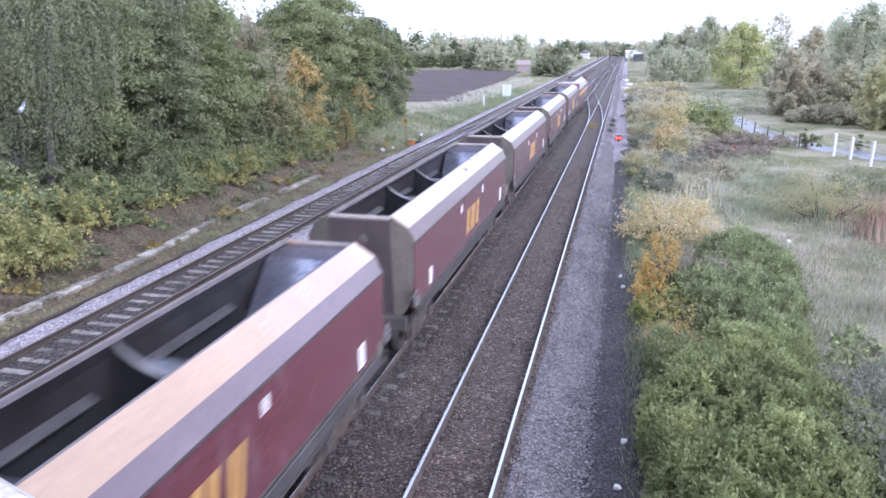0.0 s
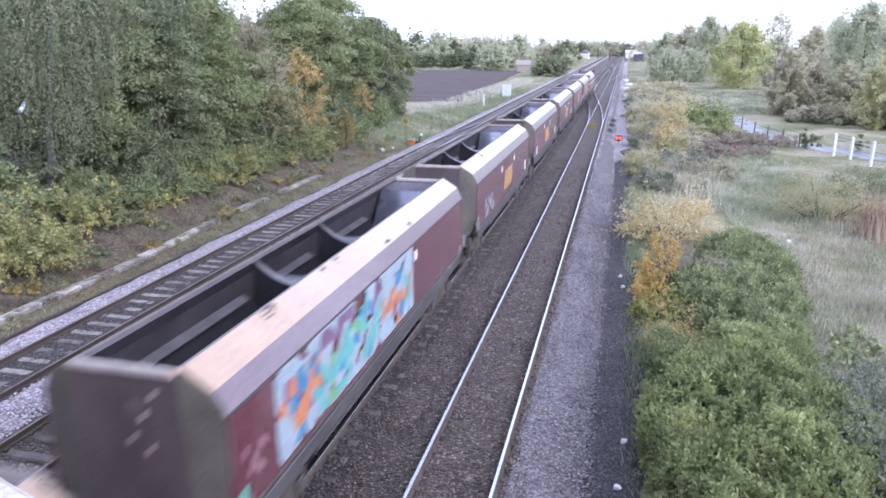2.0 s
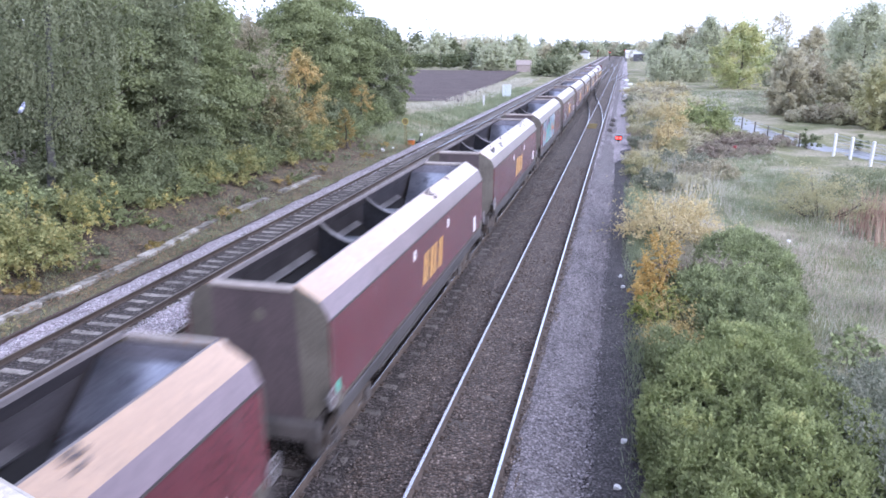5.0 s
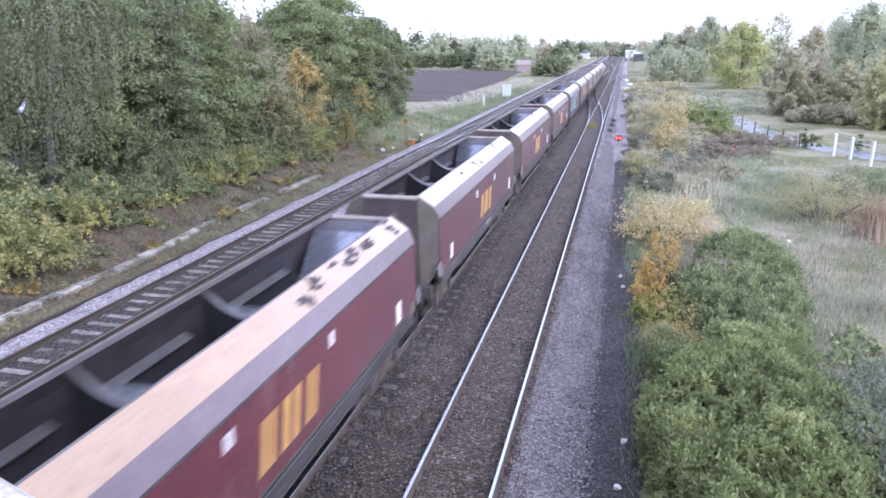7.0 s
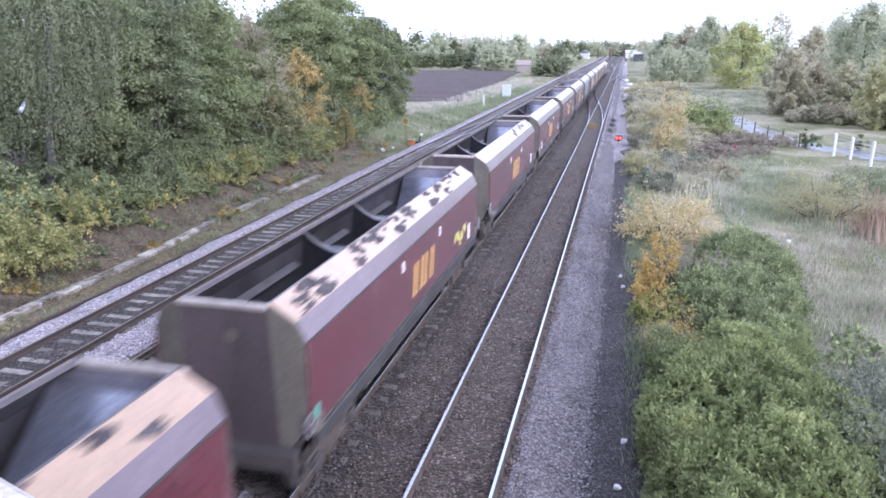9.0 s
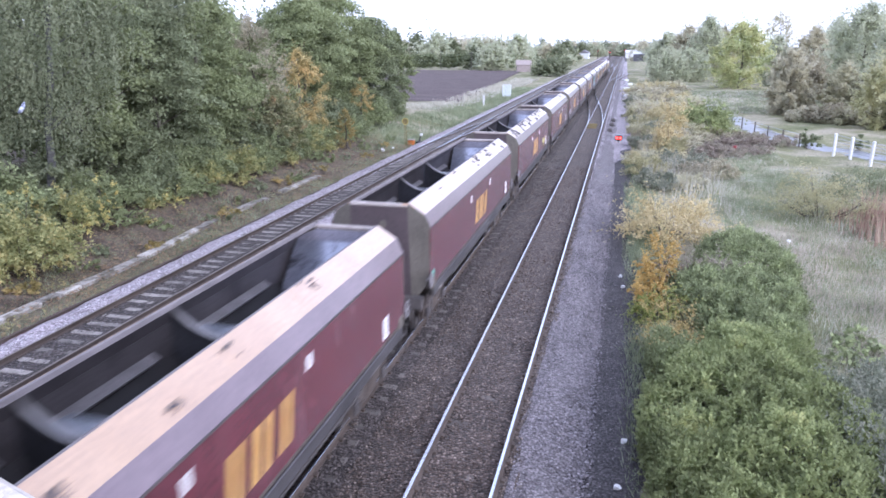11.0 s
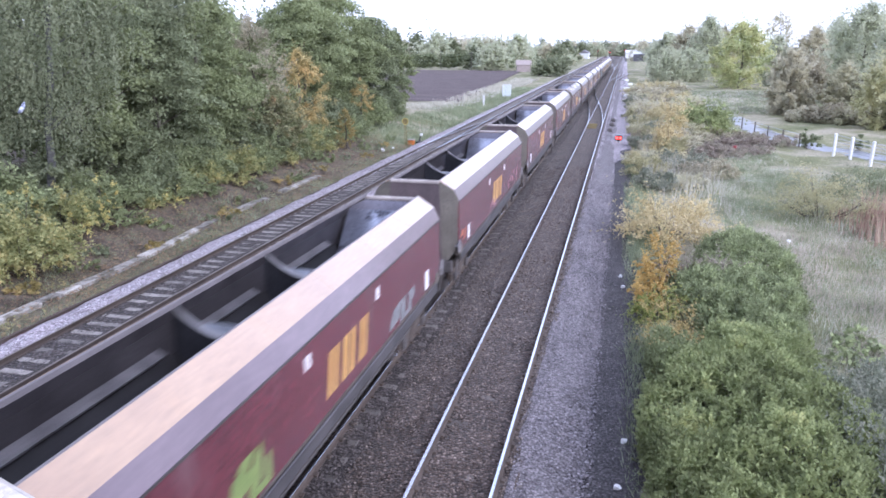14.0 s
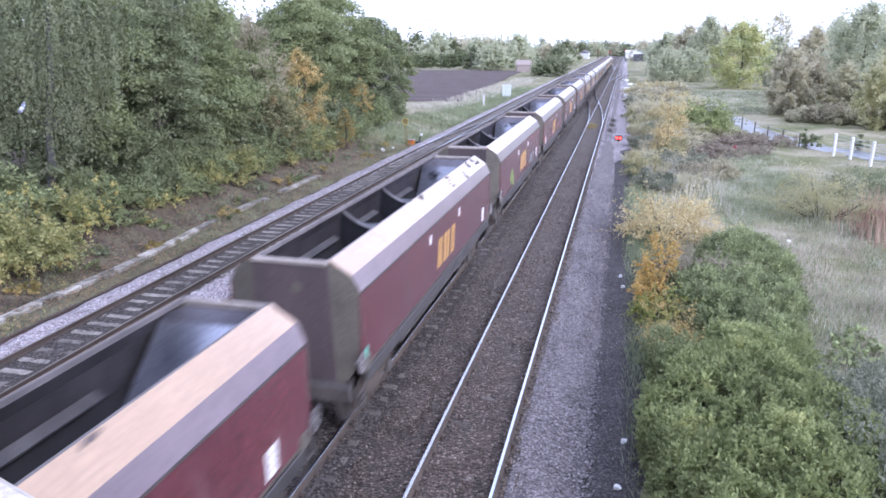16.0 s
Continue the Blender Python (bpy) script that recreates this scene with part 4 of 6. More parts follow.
def tree(kind, x, y, height, radius, material, label, seed, low=0.2, clumps=120, leaves=110, size=0.2, droop=0.0, bark=None, z=None, lean=0.0, category="tree", group="", top=0.95, spread=0.17, trunk_r=None, airy=1.0, tiers=False):
    """A tapered trunk with limbs, and a crown of many leaf clumps with an uneven outline."""
    g = np.random.default_rng(seed)
    bark = bark or M_BARK
    z = float(lie(x, y)) - 0.08 if z is None else z
    t = tagged(empty(kind, pose(x, y, z)), label, category, group)
    bm = bmesh.new()
    tr = trunk_r or height * 0.014 + 0.03
    limb(bm, (0, 0, 0), (lean, 0, height * 0.86), tr, tr * 0.25, g, n=8, bends=6, sway=0.012)
    cs, sp = [], []
    lobes = [(g.uniform(0, 6.283), g.uniform(low, 1.0), g.uniform(0.75, 1.2)) for _ in range(9)]
    while len(cs) < clumps:
        f = low + (1 - low) * g.random() ** 0.85
        a = g.uniform(0, 6.283)
        # envelope: widest a little below the middle, broken by lobes
        k = math.sin(math.pi * min(1, max(0.04, (f - low + 0.06) / (1.06 - low))) ** top) ** 0.8
        for la, lf, ls in lobes:
            da = math.cos(a - la)
            if abs(f - lf) < 0.16 and da > 0.3:
                k *= 1 + (ls - 1) * da
        r = radius * k * (0.3 + 0.7 * g.random() ** 0.5)
        cs.append((lean * f + r * math.cos(a), r * math.sin(a), f * height + g.normal(0, height * 0.015)))
        sp.append(radius * spread * g.uniform(0.6, 1.4))
    part("trunk", bm, bark, t)
    bm = bmesh.new()
    for i in range(0, len(cs), 5):
        c = cs[i]
        zb = max(height * 0.12, c[2] - 0.35 * math.hypot(c[0], c[1]) - 0.05 * height)
        limb(bm, (lean * zb / height, 0, zb), c, max(0.018, tr * 0.32 * (1 - zb / height)), 0.01, g, n=4, bends=2)
    tagged(part("branchwork", bm, bark, t), kind="stuff")
    if y > 110 or x < -30:
        # far off, and in the back row, fewer and larger leaf sprays
        leaves, size = leaves // 2, size * 1.4
    me = leaf_mesh("crown", cs, sp, leaves, size, material, droop, seed=seed, airy=airy, tiers=tiers)
    cr = new("crown", me)
    cr.parent = t
    return t


def shrub(kind, x, y, height, radius, material, label, seed, clumps=40, leaves=90, size=0.11, z=None, category="shrub", stems=9, group="", ry=None, fill=0.35, tuft=1.0, airy=0.0):
    """Many stems from the ground and a low, ragged dome of leaf clumps."""
    g = np.random.default_rng(seed)
    z = float(lie(x, y)) - 0.05 if z is None else z
    t = tagged(empty(kind, pose(x, y, z)), label, category, group)
    ry = ry or radius
    cs, sp = [], []
    ph = g.uniform(0, 6.283, 3)
    for _ in range(clumps):
        a = g.uniform(0, 6.283)
        e = 1 + 0.18 * math.sin(2 * a + ph[0]) + 0.12 * math.sin(5 * a + ph[1])
        f = g.random() ** 0.6
        k = (fill + (1 - fill) * g.random() ** 0.5)
        el = math.acos(1 - f) / 1.5708
        r = math.sin(min(1, el + 0.12) * 1.5708) * k
        h = height * (0.12 + 0.86 * math.cos(el * 1.5) * (0.55 + 0.45 * k)) * g.uniform(0.85, 1.1)
        cs.append((radius * e * r * math.cos(a), ry * e * r * math.sin(a), max(0.1, h)))
        sp.append(min(radius, height) * g.uniform(0.16, 0.3) * tuft)
    bm = bmesh.new()
    for i in range(stems):
        c = cs[int(g.integers(len(cs)))]
        limb(bm, (c[0] * 0.2, c[1] * 0.2, 0), c, 0.02, 0.008, g, n=4, bends=2)
    tagged(part("stemwork", bm, M_BARK, t), kind="stuff")
    if y > 75:
        leaves, size = leaves // 2, size * 1.4
    cr = new("foliage", leaf_mesh("foliage", cs, sp, leaves, size, material, seed=seed, deep=0.85, airy=airy, near=x > -5 and y < 45))
    cr.parent = t
    return t


def thicket(x, y, rx, ry, height, material, label, seed, sprigs=5000, leaves=10, size=0.06, long=0.26, hump=0.2, kind="privet_thicket", tuft=0.36):
    """A dense low thicket: a humped dome covered with upright sprigs, each a short shoot with its leaves."""
    g = np.random.default_rng(seed)
    z0 = float(lie(x, y)) - 0.05
    t = tagged(empty(kind, pose(x, y, z0)), label, "shrub")
    a, r = g.uniform(0, 6.283, sprigs), np.sqrt(g.random(sprigs))
    edge = 1 + 0.12 * np.sin(3 * a + seed) + 0.09 * np.sin(7 * a + 2 * seed)
    px_, py_ = rx * edge * r * np.cos(a), ry * edge * r * np.sin(a)
    wave = np.sin(2.1 * px_ + seed) * np.cos(1.7 * py_ + 0.6 * px_) + 0.6 * np.sin(4.3 * py_ - 2.2 * px_ + seed) + 0.45 * np.sin(6.5 * px_ + 5.1 * py_)
    dome = np.sqrt(np.clip(1 - r ** 2.6, 0, 1))
    top = height * (0.1 + 0.9 * dome) * (1 + hump * 0.5 * wave)
    # the sprigs stand in tufts with hollows between them
    m = int(math.pi * rx * ry / tuft ** 2 * 0.75)
    ta, tr = g.uniform(0, 6.283, m), np.sqrt(g.random(m))
    T = np.stack([rx * tr * np.cos(ta), ry * tr * np.sin(ta)], -1)
    P2 = np.stack([px_, py_], -1)
    near = np.concatenate([((c[:, None] - T[None]) ** 2).sum(-1).argmin(1) for c in np.array_split(P2, 20)])
    away = (P2 - T[near]) / tuft
    tall = g.uniform(-0.5, 1.0, m)[near]
    away *= np.minimum(1, 0.62 / (np.linalg.norm(away, axis=1, keepdims=True) + 1e-6)) ** 0.8
    px_, py_ = T[near, 0] + away[:, 0] * tuft, T[near, 1] + away[:, 1] * tuft
    top = top + tuft * (0.6 * tall + 0.9 * (1 - 2.0 * (away ** 2).sum(1)))
    depth = np.where(g.random(sprigs) < 0.25, g.uniform(0.3, 0.9, sprigs), 1.0)
    B = np.stack([px_, py_, np.maximum(0.03, top * depth - 0.6 * long)], -1)
    D = np.stack([0.25 * np.cos(a) * r + 0.7 * away[:, 0], 0.25 * np.sin(a) * r + 0.7 * away[:, 1], np.ones(sprigs)], -1) + g.normal(0, 0.28, (sprigs, 3))
    D /= np.linalg.norm(D, axis=1, keepdims=True)
    n = sprigs * leaves
    f = g.random((sprigs, leaves, 1)) ** 0.8
    ln = long * g.uniform(0.6, 1.5, (sprigs, 1, 1))
    P = (B[:, None] + D[:, None] * f * ln).reshape(-1, 3)
    U = D[:, None] * 0.75 + g.standard_normal((sprigs, leaves, 3)) * (0.75 - 0.35 * f)
    U = U.reshape(-1, 3)
    U /= np.linalg.norm(U, axis=1, keepdims=True)
    V = np.cross(U, g.standard_normal((n, 3)) * 0.7 + np.array([0, 0, 1.0]))
    V = np.cross(V, U) * 0.35 + V
    V /= np.linalg.norm(V, axis=1, keepdims=True) + 1e-9
    Wn = np.cross(U, V)
    k = (size * g.uniform(0.6, 1.4, n))[:, None]
    Q = np.stack([P, P + U * k * 0.55 + V * k * 0.24 + Wn * k * 0.06, P + U * k, P + U * k * 0.55 - V * k * 0.24 + Wn * k * 0.06], 1).reshape(-1, 3)
    bm = bmesh.new()
    for i in range(0, sprigs, max(1, sprigs // 60)):
        limb(bm, (B[i, 0] * 0.8, B[i, 1] * 0.8, 0), tuple(B[i]), 0.016, 0.006, g, n=4, bends=2)
    tagged(part("stemwork", bm, M_BARK, t), kind="stuff")
    fo = new("foliage", sheet("foliage", Q, np.arange(4 * n).reshape(-1, 4), material))
    fo.parent = t
    return t


M_BARK = surface("brown_bark", [(0.3, (0.06, 0.05, 0.04)), (0.7, (0.14, 0.12, 0.1))], scale=4, fine=30, rough=0.95, bump=0.6, stretch=(1, 1, 0.2))
M_BIRCH = surface("birch_bark", [(0.3, (0.05, 0.05, 0.05)), (0.5, (0.1, 0.1, 0.095)), (0.7, (0.17, 0.165, 0.16))], scale=4, fine=30, rough=0.85, bump=0.4, stretch=(0.4, 0.4, 2))
LEAF_GREEN = leaf("leaf_green", [(0.051, 0.071, 0.033), (0.086, 0.117, 0.054), (0.126, 0.164, 0.076), (0.180, 0.201, 0.103)])
LEAF_DEEP = leaf("leaf_deep_green", [(0.040, 0.060, 0.033), (0.070, 0.099, 0.053), (0.105, 0.139, 0.076), (0.145, 0.170, 0.097)])
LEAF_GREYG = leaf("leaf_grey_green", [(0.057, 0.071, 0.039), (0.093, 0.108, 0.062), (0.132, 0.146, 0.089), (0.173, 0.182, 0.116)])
LEAF_YG = leaf("leaf_yellow_green", [(0.06, 0.09, 0.02), (0.12, 0.15, 0.035), (0.19, 0.2, 0.05), (0.28, 0.25, 0.06)])
LEAF_ORANGE = leaf("leaf_orange", [(0.1, 0.09, 0.03), (0.24, 0.17, 0.045), (0.35, 0.225, 0.055), (0.41, 0.245, 0.06)], drift=2.5)
LEAF_OCHRE = leaf("leaf_ochre", [(0.12, 0.11, 0.05), (0.21, 0.175, 0.07), (0.29, 0.215, 0.08), (0.3, 0.195, 0.07)], drift=1.0)
LEAF_KHAKI = leaf("leaf_khaki", [(0.117, 0.114, 0.065), (0.182, 0.174, 0.096), (0.252, 0.233, 0.133), (0.317, 0.289, 0.174)], drift=1.2, trans=0.58)
LEAF_SALLOW = leaf("leaf_sallow", [(0.254, 0.254, 0.149), (0.369, 0.363, 0.214), (0.471, 0.452, 0.279), (0.560, 0.528, 0.343)], drift=0.9, trans=0.6)
LEAF_WEED = leaf("leaf_undergrowth", [(0.076, 0.086, 0.036), (0.133, 0.144, 0.053), (0.202, 0.194, 0.071), (0.328, 0.245, 0.091)], drift=1.4)
LEAF_LEMON = leaf("leaf_lemon", [(0.14, 0.15, 0.05), (0.24, 0.22, 0.07), (0.34, 0.28, 0.08), (0.4, 0.29, 0.08)], drift=2.0)
LEAF_RUST = leaf("leaf_rust", [(0.1, 0.09, 0.035), (0.16, 0.13, 0.045), (0.22, 0.165, 0.055), (0.24, 0.16, 0.055)])
LEAF_GOLD = leaf("leaf_pale_gold", [(0.245, 0.199, 0.0978), (0.337, 0.276, 0.14), (0.418, 0.344, 0.187), (0.49, 0.407, 0.238)])
LEAF_LIME = leaf("leaf_lime_yellow", [(0.13, 0.16, 0.08), (0.22, 0.245, 0.115), (0.34, 0.335, 0.15), (0.46, 0.42, 0.2)], drift=0.3)
LEAF_MIXED = leaf("leaf_mixed_autumn", [(0.06, 0.075, 0.04), (0.11, 0.115, 0.06), (0.17, 0.16, 0.08), (0.24, 0.12, 0.06)], drift=1.2)
LEAF_BROWN = leaf("leaf_brown_grey", [(0.106, 0.096, 0.067), (0.169, 0.150, 0.109), (0.225, 0.204, 0.149), (0.200, 0.204, 0.127)])
LEAF_BRAMBLE = leaf("leaf_bramble", [(0.079, 0.064, 0.054), (0.133, 0.106, 0.092), (0.186, 0.159, 0.138), (0.160, 0.166, 0.108)])
LEAF_FRESH = leaf("leaf_fresh_green", [(0.039, 0.062, 0.030), (0.084, 0.123, 0.061), (0.151, 0.197, 0.094), (0.256, 0.290, 0.139)], drift=2.0)
LEAF_SPRIG = leaf("leaf_sprig_green", [(0.057, 0.081, 0.036), (0.104, 0.140, 0.057), (0.162, 0.191, 0.078), (0.254, 0.255, 0.097)], drift=0.9)
LEAF_DULL = leaf("leaf_dull_green", [(0.06, 0.068, 0.054), (0.105, 0.118, 0.0864), (0.15, 0.155, 0.124), (0.2, 0.195, 0.162)], drift=1.6)

# The palettes below carry distant haze as extra paleness over the leaf colour
LEAF_STRAW = leaf("leaf_straw", [(0.215, 0.189, 0.109), (0.332, 0.294, 0.175), (0.445, 0.399, 0.246), (0.547, 0.491, 0.310)], trans=0.58)
LEAF_OLIVE = leaf("leaf_olive", [(0.195, 0.188, 0.136), (0.293, 0.281, 0.195), (0.407, 0.384, 0.284), (0.520, 0.485, 0.370)], trans=0.58)
LEAF_HAZEG = leaf("leaf_haze_grey_green", [(0.166, 0.184, 0.136), (0.255, 0.270, 0.200), (0.345, 0.356, 0.271), (0.422, 0.430, 0.337)], trans=0.58)
LEAF_DIM = leaf("leaf_dim_brown", [(0.200, 0.181, 0.137), (0.292, 0.274, 0.213), (0.400, 0.374, 0.285), (0.455, 0.440, 0.332)], trans=0.58)

# belt of trees beyond the outer line
BELT = "belt of trees along the line"


def belt(rows):
    for i, (kind, x, y, h, r, m, label, low, clumps, leaves, size, droop) in enumerate(rows):
        tree(kind, x, y, h, r, m, label, 11 + i, low=low, clumps=int(clumps * 0.75) if label == GREENT else int(clumps * (0.7 if droop else 1.0)), leaves=int(leaves * 2.1) if label == GREENT else int(leaves * (2.6 if droop else 1.3)), size=size * (0.9 if droop == 0 else 0.66), droop=droop, bark=M_BIRCH if kind == "birch_tree" and i == 0 else M_BARK, group=BELT, trunk_r=0.2 if i == 0 else None, lean=2.1 if i == 0 else 0.0, airy=0.55, tiers=label == GREENT, spread=0.27 if label == GREENT else 0.17)


WEEP = "weeping birch with drooping grey-green sprays"
GREENT = "dense green broadleaf tree in the belt"
belt([
    ("birch_tree", -24.7, 26.7, 14.0, 3.4, LEAF_GREYG, "weeping birch with drooping sprays and a dark trunk", 0.32, 200, 170, 0.15, 0.9),
    ("birch_tree", -26.5, 23.0, 13.0, 3.4, LEAF_GREYG, WEEP, 0.2, 190, 170, 0.15, 0.8),
    ("tree", -28.0, 33.0, 13.5, 3.8, LEAF_DEEP, GREENT, 0.08, 220, 150, 0.18, 0),
    ("tree", -25.0, 30.3, 12.5, 2.8, LEAF_GREEN, GREENT, 0.12, 190, 150, 0.17, 0),
    ("birch_tree", -26.0, 37.0, 14.0, 3.0, LEAF_GREYG, WEEP, 0.25, 200, 170, 0.15, 0.9),
    ("tree", -24.5, 35.0, 9.0, 2.6, LEAF_DEEP, GREENT, 0.05, 170, 140, 0.17, 0),
    ("tree", -24.8, 40.0, 10.4, 3.0, LEAF_GREEN, GREENT, 0.08, 200, 150, 0.18, 0),
    ("tree", -24.6, 46.0, 8.9, 2.6, LEAF_BROWN, "half-bare grey-brown tree in the belt", 0.2, 170, 90, 0.1, 0),
    ("tree", -26.0, 47.0, 8.6, 2.8, LEAF_GREEN, GREENT, 0.05, 180, 140, 0.18, 0),
    ("tree", -23.4, 51.0, 6.9, 2.3, LEAF_OCHRE, "small tree turning golden ochre", 0.1, 150, 110, 0.12, 0),
    ("tree", -22.6, 45.4, 4.6, 2.2, LEAF_MIXED, "small tree with green, olive and reddening leaves", 0.05, 150, 110, 0.12, 0),
    ("tree", -27.5, 61.0, 10.9, 4.2, LEAF_GREEN, GREENT, 0.06, 260, 150, 0.21, 0),
    ("tree", -27.5, 67.5, 11.8, 4.2, LEAF_GREEN, GREENT, 0.05, 250, 150, 0.21, 0),
    ("tree", -25.5, 73.0, 9.8, 3.4, LEAF_DEEP, GREENT, 0.03, 210, 140, 0.2, 0),
    ("tree", -25.0, 79.5, 8.4, 2.6, LEAF_GREEN, "small green tree at the end of the belt", 0.03, 150, 130, 0.2, 0),
    ("tree", -22.9, 62.8, 4.4, 1.2, LEAF_OCHRE, "small tree turning ochre and orange", 0.3, 50, 80, 0.14, 0),
    ("tree", -20.6, 53.0, 3.1, 0.8, LEAF_RUST, "slender rust-orange sapling at the belt's edge", 0.03, 70, 80, 0.1, 0),
])
g0 = np.random.default_rng(5)
for i in range(9):
    tree("tree", -33.0 - g0.uniform(0, 3), 30.0 + i * 6.5, g0.uniform(10.5, 12.5) if i < 4 else g0.uniform(8.6, 9.6), 4.2, [LEAF_DEEP, LEAF_GREEN, LEAF_GREYG][i % 3], "tall broadleaf tree in the depth of the belt", 40 + i, low=0.05, clumps=150, leaves=130, size=0.28, group=BELT)

# undergrowth at the foot of the belt
for i in range(22):
    y = 19.0 + i * 2.0
    m = [LEAF_GREEN, LEAF_WEED, LEAF_FRESH, LEAF_WEED, LEAF_GREEN, LEAF_FRESH, LEAF_DEEP][i % 7]
    shrub("undergrowth_shrub", -22.3 + g0.uniform(-0.7, 0.4), y + g0.uniform(-0.5, 0.5), g0.uniform(1.4, 2.5), g0.uniform(1.1, 1.7), m, "leafy undergrowth shrub with some yellowing leaves", 60 + i, clumps=80, leaves=80, size=0.11, airy=0.7, group="undergrowth")
shrub("undergrowth_shrub", -20.4, 20.6, 2.3, 1.5, LEAF_WEED, "bright yellow-green leafy shrub at the foot of the belt", 85, clumps=110, leaves=90, size=0.11, airy=0.7, group="undergrowth")
for i, (x, y, z, r) in enumerate(((-21.5, 22.1, 3.0, 0.5), (-21.2, 24.4, 1.5, 0.5), (-22.0, 27.2, 2.5, 0.55), (-21.3, 30.9, 0.6, 0.6), (-20.6, 27.9, 0.1, 0.4), (-21.9, 36.0, 0.8, 0.4), (-20.9, 22.8, 1.2, 0.35), (-21.4, 26.0, 0.9, 0.4))):
    shrub("yellow_sapling", x, y, z + 0.6 - float(lie(x, y)), r, LEAF_LEMON, "thin sapling of yellow autumn leaves in the undergrowth", 720 + i, clumps=16, leaves=18, size=0.12, airy=1.0, stems=6, fill=0.5, group="yellow saplings", category="sapling")
for i in range(16):
    y = 20.0 + i * 3.6
    shrub("undergrowth_shrub", -24.0 + g0.uniform(-0.6, 0.6), y, g0.uniform(2.6, 3.8), g0.uniform(1.6, 2.2), [LEAF_GREEN, LEAF_FRESH, LEAF_GREYG, LEAF_DEEP][i % 4], "tall leafy undergrowth shrub", 90 + i, clumps=70, leaves=110, size=0.16, group="undergrowth")
for i in range(9):
    shrub("undergrowth_shrub", -21.4 + g0.uniform(-0.4, 0.4), 23.5 + i * 3.4, g0.uniform(0.6, 1.1), g0.uniform(0.7, 1.1), [LEAF_WEED, LEAF_GREEN][i % 2], "low ragged shrub at the foot of the belt", 700 + i, clumps=36, leaves=50, size=0.11, airy=0.9, group="undergrowth")
for i in range(22):
    shrub("bank_weed", -19.6 + g0.uniform(-0.6, 0.7), 15 + i * 2.2 + g0.uniform(-0.6, 0.6), g0.uniform(0.3, 0.7), g0.uniform(0.5, 0.9), [LEAF_GREEN, LEAF_GREYG, LEAF_RUST][i % 3], "low weeds growing through leaf litter", 110 + i, clumps=14, leaves=28, size=0.13, stems=4, group="bank weeds", category="weed")

# bushes beside the near line
thicket(3.3, 15.4, 2.35, 4.7, 1.2, LEAF_SPRIG, "broad humped thicket of bright green sprigs", 130, sprigs=13000, size=0.078, long=0.22, tuft=0.31)
thicket(1.9, 12.4, 1.0, 2.6, 0.85, LEAF_SPRIG, "low thicket of green leaves beside the cess", 127, sprigs=3600, size=0.075, long=0.28)
thicket(6.1, 14.2, 2.3, 4.2, 0.95, LEAF_DULL, "straggling thicket of dull green leaves and brambles", 131, sprigs=7000, leaves=9, size=0.07, long=0.3)
thicket(4.0, 23.2, 1.9, 3.7, 0.8, LEAF_FRESH, "low dark green thicket beside the cess", 132, sprigs=8000, size=0.085, long=0.3)
thicket(4.9, 28.6, 1.6, 3.1, 0.7, LEAF_FRESH, "low dark green mound of broom", 135, sprigs=6000, size=0.09, long=0.34, kind="green_bush")
thicket(1.7, 17.8, 0.75, 2.2, 0.7, LEAF_GREEN, "low thicket of green leaves beside the cess", 126, sprigs=1800, size=0.07)
shrub("yellow_bush", 1.9, 20.4, 1.1, 1.0, LEAF_OCHRE, "low yellowing thicket beside the cess", 128, clumps=80, leaves=44, size=0.075, airy=1.0, stems=30, ry=2.4, fill=0.1)
shrub("yellow_bush", 2.5, 21.8, 1.0, 0.9, LEAF_MIXED, "low bush with reddening leaves beside the cess", 121, clumps=60, leaves=40, size=0.07, airy=1.0, stems=30, ry=1.6, fill=0.1)
shrub("broad_leaved_weed", 6.9, 19.6, 0.6, 1.3, LEAF_FRESH, "patch of broad-leaved weeds in the rough grass", 120, clumps=60, leaves=22, size=0.15, airy=0.9, ry=2.4, fill=0.1, category="weed")
shrub("yellow_bush", 1.55, 25.2, 2.1, 0.65, LEAF_ORANGE, "slender bush of orange-yellow autumn leaves", 133, clumps=80, leaves=34, size=0.1, tuft=0.9, airy=1.0)
shrub("yellow_bush", 1.25, 23.4, 1.3, 0.55, LEAF_ORANGE, "slender bush of orange-yellow autumn leaves", 119, clumps=50, leaves=30, size=0.1, tuft=0.9, airy=1.0)
shrub("yellow_bush", 1.9, 28.0, 1.7, 0.7, LEAF_ORANGE, "slender bush of orange-yellow autumn leaves", 125, clumps=60, leaves=30, size=0.08, tuft=0.9, airy=1.0)
shrub("yellow_bush", 1.5, 22.2, 1.2, 0.9, LEAF_YG, "small yellowing bush at the edge of the cess", 124, clumps=60, leaves=40, size=0.075, tuft=0.9, airy=1.0)
shrub("yellow_bush", 2.4, 32.8, 2.1, 2.1, LEAF_GOLD, "pale yellow autumn bush in leaf", 134, clumps=190, leaves=55, size=0.095, tuft=0.8, airy=1.0, stems=30)
shrub("heather_bush", 2.9, 25.6, 1.5, 1.3, LEAF_BRAMBLE, "dull purple-brown bush of half-dead stems", 129, clumps=70, leaves=70, size=0.07, fill=0.2, airy=1.0, stems=30)
shrub("bramble_patch", 8.8, 63.5, 0.8, 3.4, LEAF_BRAMBLE, "low mauve-brown tangle of brambles", 123, clumps=120, leaves=90, size=0.11, fill=0.1)
shrub("bramble_patch", 6.6, 67.0, 0.9, 2.6, LEAF_BROWN, "low grey-brown tangle of dead stems", 122, clumps=90, leaves=90, size=0.11, fill=0.1)
